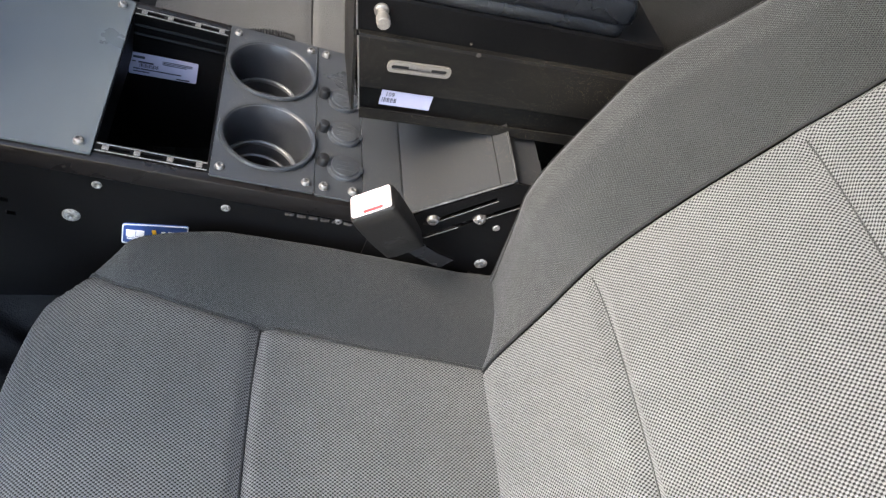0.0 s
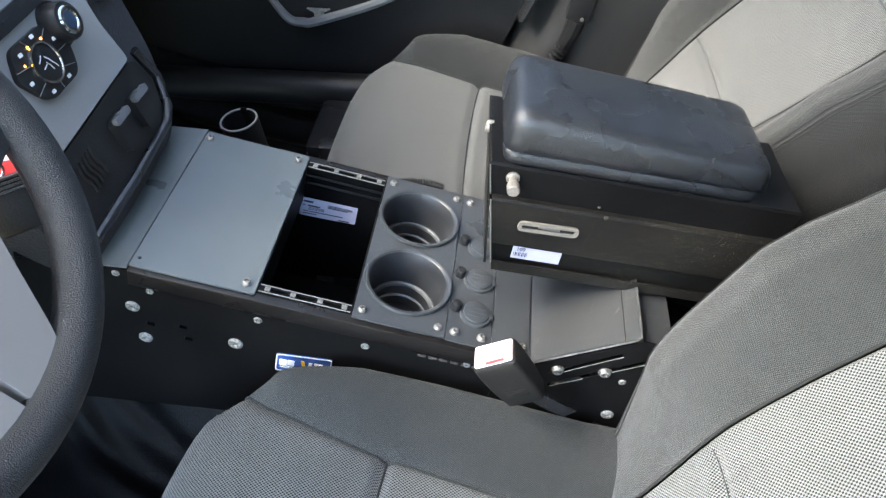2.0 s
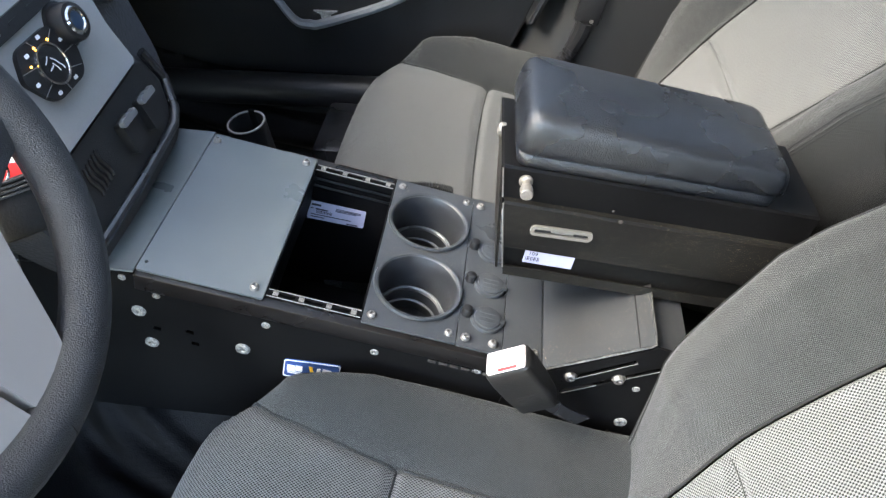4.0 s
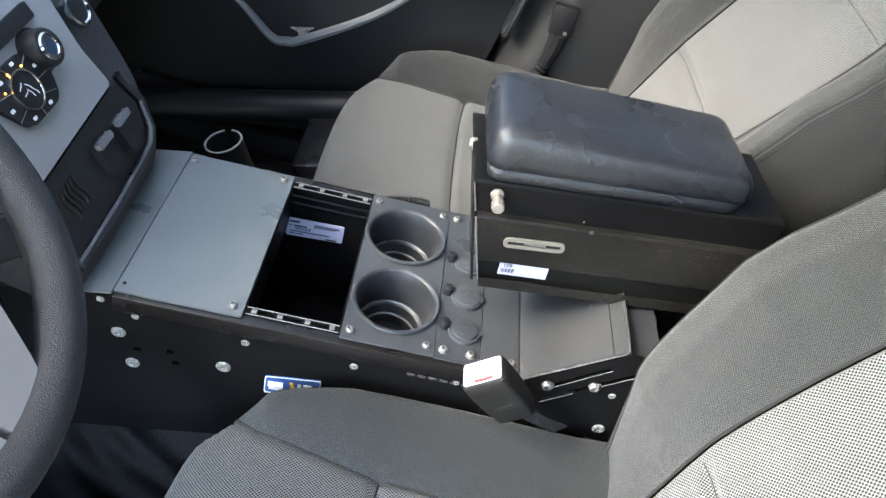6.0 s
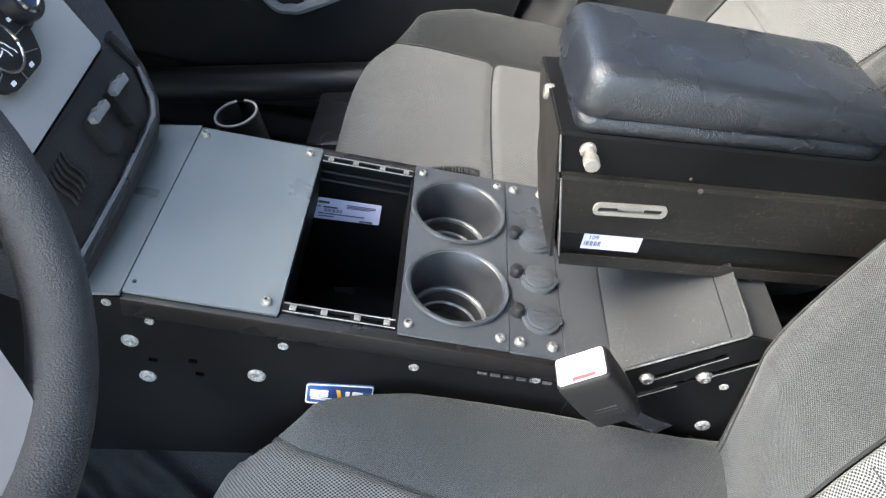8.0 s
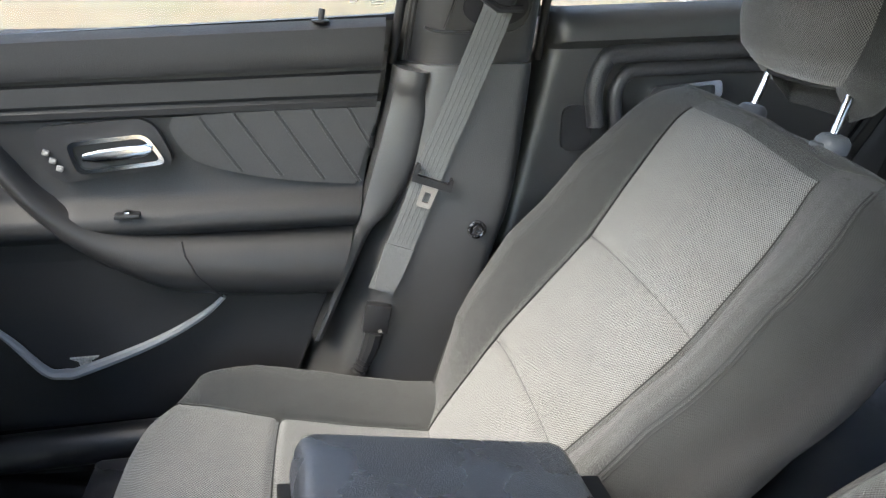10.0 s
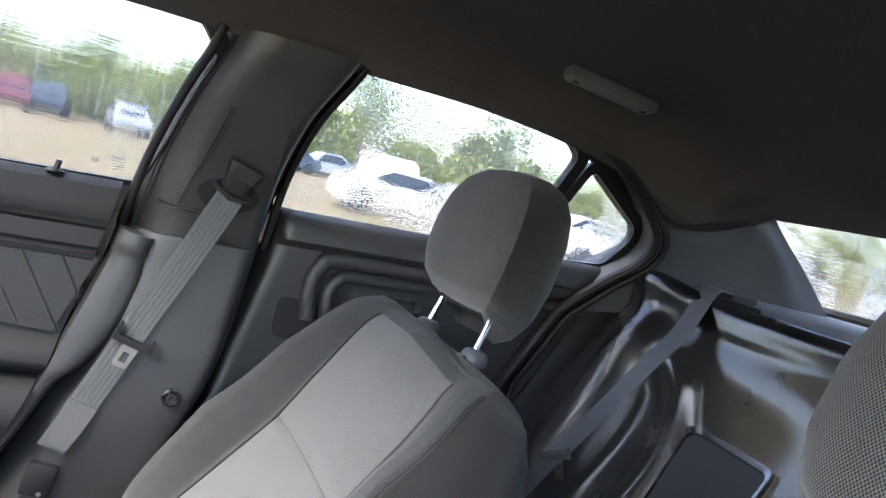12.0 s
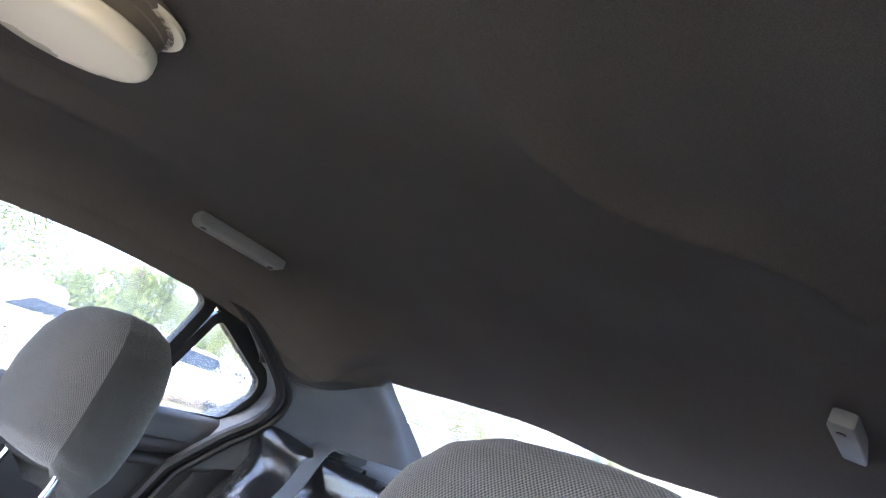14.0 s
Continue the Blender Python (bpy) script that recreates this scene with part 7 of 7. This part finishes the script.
def build_tube():
    t = thing("pedestal_tube", "open black steel tube standing beyond the console", "tube", pose(-0.180, 0.321, 0.0, 4, -6, 0))
    bm = fresh()
    R, r = 0.0262, 0.0238
    n, gap = 48, 3
    ring = lambda q, z: [Vector((q * math.cos(2 * math.pi * (k + 12 + gap / 2) / n), q * math.sin(2 * math.pi * (k + 12 + gap / 2) / n), z)) for k in range(n - gap + 1)]
    loft(bm, [ring(R, 0.10), ring(R, 0.42), ring(r, 0.42), ring(r, 0.10)], False)
    part("tube", bm, POWDER, t, "black tube")
    bm = fresh()
    loft(bm, [ring(r, 0.419), ring(r, 0.4215), ring(R, 0.4215), ring(R, 0.419)], False)
    part("bare_rim", bm, ZINC, t, "worn bare rim")


build_tube()


def build_floor_bits():
    t = thing("seat_bracket", "black slotted plastic bracket under the seat front", "bracket", pose(-0.20, 0.63, 0.14, 0, 0, 0))
    bm = fresh()
    box(bm, -0.03, 0.06, -0.08, 0.09, -0.05, 0.05, 0.012)
    part("body", bm, GLOSS, t)
    for k in range(3):
        bm = fresh()
        box(bm, -0.0325, -0.029, -0.06 + 0.045 * k, -0.035 + 0.045 * k, -0.02, 0.035, 0.003)
        part("slot", bm, BLACK, t)
    j = thing("junction_box", "flat black ribbed plastic box on the floor", "box", pose(-0.215, 0.545, 0.09, 0, 0, 8))
    bm = fresh()
    box(bm, -0.05, 0.05, -0.06, 0.06, 0, 0.035, 0.006)
    part("body", bm, GLOSS, j)
    for k in range(5):
        bm = fresh()
        box(bm, -0.044, 0.044, -0.048 + 0.021 * k, -0.040 + 0.021 * k, 0.034, 0.040, 0.002)
        part("rib", bm, GLOSS, j)
    bm = fresh()
    lathe(bm, [(0.010, 0.034), (0.016, 0.040), (0.012, 0.044), (0.008, 0.040)], 20, pose(0.02, 0.02, 0.002))
    part("cable_gland", bm, BLACK, j)
    w = thing("red_terminal", "small red plastic terminal loop on a cable", "terminal", pose(-0.268, 0.508, 0.10, 0, 0, 20))
    bm = fresh()
    sweep(bm, [(0.010 * math.cos(a), 0.007 * math.sin(a), 0.048 + 0.006 * math.cos(a)) for a in [2 * math.pi * k / 24 for k in range(25)]], 0.0035, 8, False)
    part("loop", bm, RED, w, "red plastic loop")
    bm = fresh()
    sweep(bm, [(0.0, -0.004, -0.02), (0.004, 0.0, 0.02), (0.0, 0.0, 0.044)], 0.004, 8)
    part("cable", bm, BLACK, w)
    c = thing("wire_loom", "short black corrugated wire loom at the console edge", "cable")
    bm = fresh()
    path = spline([(0.004, 0.247, 0.362), (0.02, 0.246, 0.366), (0.045, 0.247, 0.364), (0.062, 0.249, 0.357)], 46)
    sweep(bm, path, [0.005 + 0.0016 * (k % 2) for k in range(47)], 10)
    part("loom", bm, BLACK, c, sharp=20)


build_floor_bits()


def build_scrap():
    """Loose corner of felt caught between the cushion and the backrest."""
    f = thing("felt_scrap", "frayed grey brown felt tucked beside the driver seat", "fabric")
    bm = fresh()
    rng = random.Random(3)
    rings = []
    for i in range(12):
        u = i / 11
        r = []
        for k in range(9):
            v = k / 8
            x = 0.252 + 0.045 * v + 0.02 * u + 0.003 * rng.uniform(-1, 1)
            z = 0.254 - 0.10 * u + 0.012 * v + 0.004 * rng.uniform(-1, 1)
            y = -0.046 - 0.02 * u + 0.012 * math.sin(5 * u + 4 * v)
            r.append(Vector((x, y, z)))
        rings.append(r)
    loft(bm, rings, False)
    bmesh.ops.solidify(bm, geom=bm.faces[:], thickness=0.004)
    part("felt", bm, SCRAP, f, sharp=80)


build_scrap()

# ---------------------------------------------------------------- outside
GROUND_Z = -0.30


def ground_height(y):
    return GROUND_Z + 0.004 * max(0.0, y - 5)


def build_ground():
    m = bpy.data.materials.new("dry_grass_ground")
    m.use_nodes = True
    n, l = m.node_tree.nodes, m.node_tree.links
    b = n["Principled BSDF"]
    b.inputs["Roughness"].default_value = 0.95
    co = n.new("ShaderNodeTexCoord")
    big = n.new("ShaderNodeTexNoise")
    big.inputs["Scale"].default_value, big.inputs["Detail"].default_value = 0.35, 8
    fine = n.new("ShaderNodeTexNoise")
    fine.inputs["Scale"].default_value, fine.inputs["Detail"].default_value = 9, 6
    for t in (big, fine):
        l.new(co.outputs["Object"], t.inputs["Vector"])
    ramp = n.new("ShaderNodeValToRGB")
    ramp.color_ramp.elements[0].position, ramp.color_ramp.elements[0].color = 0.40, (0.37, 0.255, 0.125, 1)
    ramp.color_ramp.elements[1].position, ramp.color_ramp.elements[1].color = 0.62, (0.27, 0.235, 0.085, 1)
    l.new(big.outputs["Fac"], ramp.inputs["Fac"])
    mix = n.new("ShaderNodeMix")
    mix.data_type, mix.blend_type = "RGBA", "MULTIPLY"
    mix.inputs["Factor"].default_value = 0.6
    l.new(ramp.outputs["Color"], mix.inputs["A"])
    l.new(fine.outputs["Fac"], mix.inputs["B"])
    l.new(mix.outputs["Result"], b.inputs["Base Color"])
    bm = fresh()
    bmesh.ops.create_grid(bm, x_segments=240, y_segments=240, size=600)
    for v in bm.verts:
        v.co.z = ground_height(min(v.co.y, 70)) + (0.12 * noise.noise((v.co.x * 0.05, v.co.y * 0.05, 0)) if v.co.length > 25 else 0)
    tagged(part("ground", bm, m, None), "dry tan grass field with green patches", "ground", kind="structure")


LEAF = bpy.data.materials.new("bright_leaves")
LEAF.use_nodes = True
_n, _l = LEAF.node_tree.nodes, LEAF.node_tree.links
_g = _n.new("ShaderNodeNewGeometry")
_r = _n.new("ShaderNodeValToRGB")
_r.color_ramp.elements[0].color = (0.14, 0.18, 0.03, 1)
_r.color_ramp.elements[1].color = (0.34, 0.38, 0.09, 1)
_l.new(_g.outputs["Random Per Island"], _r.inputs["Fac"])
_l.new(_r.outputs["Color"], _n["Principled BSDF"].inputs["Base Color"])
_n["Principled BSDF"].inputs["Roughness"].default_value = 0.7
_t = _n.new("ShaderNodeBsdfTranslucent")
_m = _n.new("ShaderNodeMixShader")
_m.inputs["Fac"].default_value = 0.45
_l.new(_r.outputs["Color"], _t.inputs["Color"])
_l.new(_n["Principled BSDF"].outputs["BSDF"], _m.inputs[1])
_l.new(_t.outputs["BSDF"], _m.inputs[2])
_l.new(_m.outputs["Shader"], _n["Material Output"].inputs["Surface"])
BARK = material("grey_brown_bark", (0.16, 0.12, 0.09), 0.9, grain=0.4, scale=30)
CARS = [material("white_car_paint", (0.75, 0.76, 0.78), 0.25, coat=0.5, mottle=0.03), material("red_car_paint", (0.16, 0.025, 0.04), 0.3, coat=0.5), material("blue_grey_car_paint", (0.055, 0.07, 0.10), 0.3, coat=0.5), material("silver_car_paint", (0.42, 0.45, 0.5), 0.3, coat=0.5)]
CARGLASS = material("dark_car_glass", (0.02, 0.025, 0.03), 0.1, spec=0.8)
TYRE = material("tyre_rubber", (0.02, 0.02, 0.02), 0.8)


def leaf_cloud(rng, blobs, count, size):
    """Many small leaf clumps scattered in a few uneven masses."""
    verts, faces = [], []
    for _ in range(count):
        cx, cy, cz, r = blobs[rng.randrange(len(blobs))]
        while True:
            v = Vector((rng.uniform(-1, 1), rng.uniform(-1, 1), rng.uniform(-1, 1)))
            if 0.2 < v.length < 1:
                break
        p = Vector((cx, cy, cz)) + v * r
        a = Vector((rng.uniform(-1, 1), rng.uniform(-1, 1), rng.uniform(-1, 1))).normalized()
        b = a.orthogonal().normalized()
        s = size * rng.uniform(0.5, 1.3)
        k = len(verts)
        verts += [p + a * s, p + b * s * 0.5, p - a * s, p - b * s * 0.5]
        faces.append((k, k + 1, k + 2, k + 3))
    return verts, faces


def build_tree(x, y, h, rng, label):
    t = thing("tree", label, "tree", pose(x, y, ground_height(y)), group="trees beyond the fence")
    bm = fresh()
    lean = rng.uniform(-0.4, 0.4)
    sweep(bm, [(0, 0, 0), (lean * 0.2, 0, h * 0.3), (lean * 0.6, 0.1, h * 0.6), (lean, 0.1, h * 0.9)], [0.028 * h, 0.02 * h, 0.012 * h, 0.004 * h], 8)
    for k in range(6):
        a = rng.uniform(0, 6.28)
        z = h * rng.uniform(0.35, 0.7)
        L = h * rng.uniform(0.15, 0.3)
        sweep(bm, [(lean * z / h, 0, z), (lean * z / h + L * 0.5 * math.cos(a), L * 0.5 * math.sin(a), z + L * 0.4), (lean * z / h + L * math.cos(a), L * math.sin(a), z + L * 0.9)], [0.008 * h, 0.005 * h, 0.002 * h], 6)
    part("trunk", bm, BARK, t)
    blobs = [(lean + rng.gauss(0, h * 0.14), rng.gauss(0, h * 0.14), h * rng.uniform(0.45, 0.98), h * rng.uniform(0.08, 0.17)) for _ in range(12)]
    v, f = leaf_cloud(rng, blobs, 2600, h * 0.022)
    me = bpy.data.meshes.new("crown")
    me.from_pydata(v, [], f)
    me.materials.append(LEAF)
    o = new("crown", me)
    o.parent = t


def build_hedge():
    """A deep belt of bushes with taller saplings standing out of it."""
    rng = random.Random(5)
    v, f = [], []
    for k in range(260):
        x = -45 + k * 0.62
        for y, h, leaves in ((50 + rng.uniform(-1, 1), rng.uniform(1.6, 2.8), 110), (54 + rng.uniform(-2, 3), rng.uniform(3.2, 5.2), 150), (60 + rng.uniform(-2, 3), rng.uniform(4.5, 6.6), 130)):
            vv, ff = leaf_cloud(rng, [(x, y, ground_height(y) + h * 0.3, h * 0.40), (x + 0.4, y, ground_height(y) + h * 0.70, h * 0.34)], leaves, 0.30)
            o = len(v)
            v += vv
            f += [tuple(i + o for i in q) for q in ff]
    me = bpy.data.meshes.new("hedge")
    me.from_pydata(v, [], f)
    me.materials.append(LEAF)
    tagged(new("hedge", me), "long bright green belt of wild bushes", "hedge", kind="stuff")


def build_fence():
    f = thing("wire_fence", "grey chain link fence with steel posts", "fence")
    for k in range(30):
        bm = fresh()
        x = -40 + k * 3.3
        disc(bm, 0.04, 0.4, 3.0, 8, pose(x, 46, 0))
        part("post", bm, ZINC, f)
    bm = fresh()
    for z in (0.8, 1.2, 1.6, 2.0, 2.4, 2.9):
        sweep(bm, [(-42, 46, z), (60, 46, z)], 0.012, 4)
    part("wire", bm, ZINC, f)


def build_parked_car(m, paint, label, tall=1.0):
    c = thing("parked_car", label, "car", m, group="cars parked in the field")
    bm = fresh()
    prof = [(-2.3, 0.35), (-2.35, 0.62), (-2.2, 0.85), (-1.3, 0.95), (-0.55, 1.40 * tall), (0.75, 1.45 * tall), (1.6, 1.02), (2.2, 0.95), (2.3, 0.6), (2.25, 0.33)]
    rings = []
    for y, ins, k in ((-0.9, 0.06, 0.88), (-0.86, 0.0, 0.97), (-0.6, 0.0, 1.0), (0.6, 0.0, 1.0), (0.86, 0.0, 0.97), (0.9, 0.06, 0.88)):
        rings.append([Vector((x * (1 - ins * 0.3), y * (1 - 0.18 * max(0, (z - 0.95) / 0.5)), 0.33 + (z - 0.33) * k)) for x, z in prof])
    loft(bm, rings, True, True)
    part("body", bm, paint, c, sharp=30)
    for sg in (-1, 1):
        bm = fresh()
        sheet(bm, rounded([(-1.0, 0.98), (-0.5, 1.32 * tall), (0.65, 1.36 * tall), (1.3, 1.0)], 0.06), [], 0, 0.02, lambda x, z, q: (x, sg * (0.90 - 0.30 * (z - 0.95) + q - 0.02), z))
        part("side_glass", bm, CARGLASS, c)
        for x in (-1.45, 1.4):
            bm = fresh()
            disc(bm, 0.33, 0, 0.2, 20, pose(x, sg * 0.92, 0.33, 90 * sg, 0, 0), 0.04)
            w = part("wheel", bm, TYRE, c)
            bm = fresh()
            disc(bm, 0.2, 0.195, 0.21, 16, pose(x, sg * 0.92, 0.33, 90 * sg, 0, 0), 0.01)
            part("rim", bm, ZINC, w)
    bm = fresh()
    sheet(bm, [(-0.62, 0.0), (0.62, 0.0), (0.5, 1.0), (-0.5, 1.0)], [], 0, 0.01, lambda a, b, q: (-1.28 + 0.72 * b - q * 0.5, a, 0.98 + 0.41 * tall * b + q))
    part("windscreen", bm, CARGLASS, c)


build_ground()
build_hedge()
build_fence()
rng = random.Random(11)
for x, y, h in ((-30, 58, 6.5), (-19, 60, 7.5), (-9, 57, 6), (-2, 60, 7), (5, 58, 6.0), (14, 57, 7.2), (22, 60, 5.5), (29, 57, 8.2), (32.5, 58, 8.6), (38, 60, 6), (46, 56, 6.5), (58, 55, 6), (70, 50, 7), (80, 40, 6), (78, 28, 7), (15.5, 46.5, 8.5)):
    build_tree(x, y, h, rng, "leafy green tree against a pale sky")


def park(x, y, turn, k, label, tall=1.0):
    build_parked_car(pose(x, y, ground_height(y), 0, 0, turn), CARS[k], label, tall)


park(-7.6, 41, 80, 1, "dark red parked car facing the field", 1.1)
park(-10.6, 43, 84, 1, "dark red parked estate car", 1.1)
park(-4.1, 40, 96, 1, "dark red parked car with a pale bonnet", 1.12)
park(-2.6, 43, 88, 2, "dark blue parked car in the row", 1.15)
park(1.2, 41, 95, 3, "silver parked car at the row's end", 1.05)
park(10.0, 44, 15, 2, "dark parked car below a pine", 1.1)
park(13.0, 45, 10, 3, "grey parked car beside the tank", 1.1)
park(8.6, 20.0, 172, 0, "white parked saloon on the grass")
park(11.0, 16.8, 170, 0, "white parked saloon seen through wet glass")
park(13.0, 24.0, 168, 0, "white parked saloon in the second row")
park(15.6, 20.0, 172, 0, "white parked saloon between two others")
park(15.5, 13.5, 172, 0, "white parked saloon close to the car")
park(20.5, 11.0, 174, 3, "pale silver parked saloon behind the car")


def build_tank():
    t = thing("tank_trailer", "white rounded tank trailer in the field", "trailer", pose(16.2, 42.0, ground_height(42) - 0.35, 0, 0, 5))
    bm = fresh()
    disc(bm, 0.95, -1.75, 1.75, 28, pose(0, 0, 1.75, 0, 90, 0), 0.35)
    part("tank", bm, CARS[0], t, "white cylindrical tank")
    for x in (-1.0, 1.0):
        bm = fresh()
        disc(bm, 0.5, -0.15, 0.15, 20, pose(x, -0.9, 0.5, 90, 0, 0), 0.05)
        part("wheel", bm, TYRE, t)
    bm = fresh()
    box(bm, -1.8, 1.8, -0.7, 0.7, 0.9, 1.15, 0.03)
    part("frame", bm, ZINC, t)


build_tank()
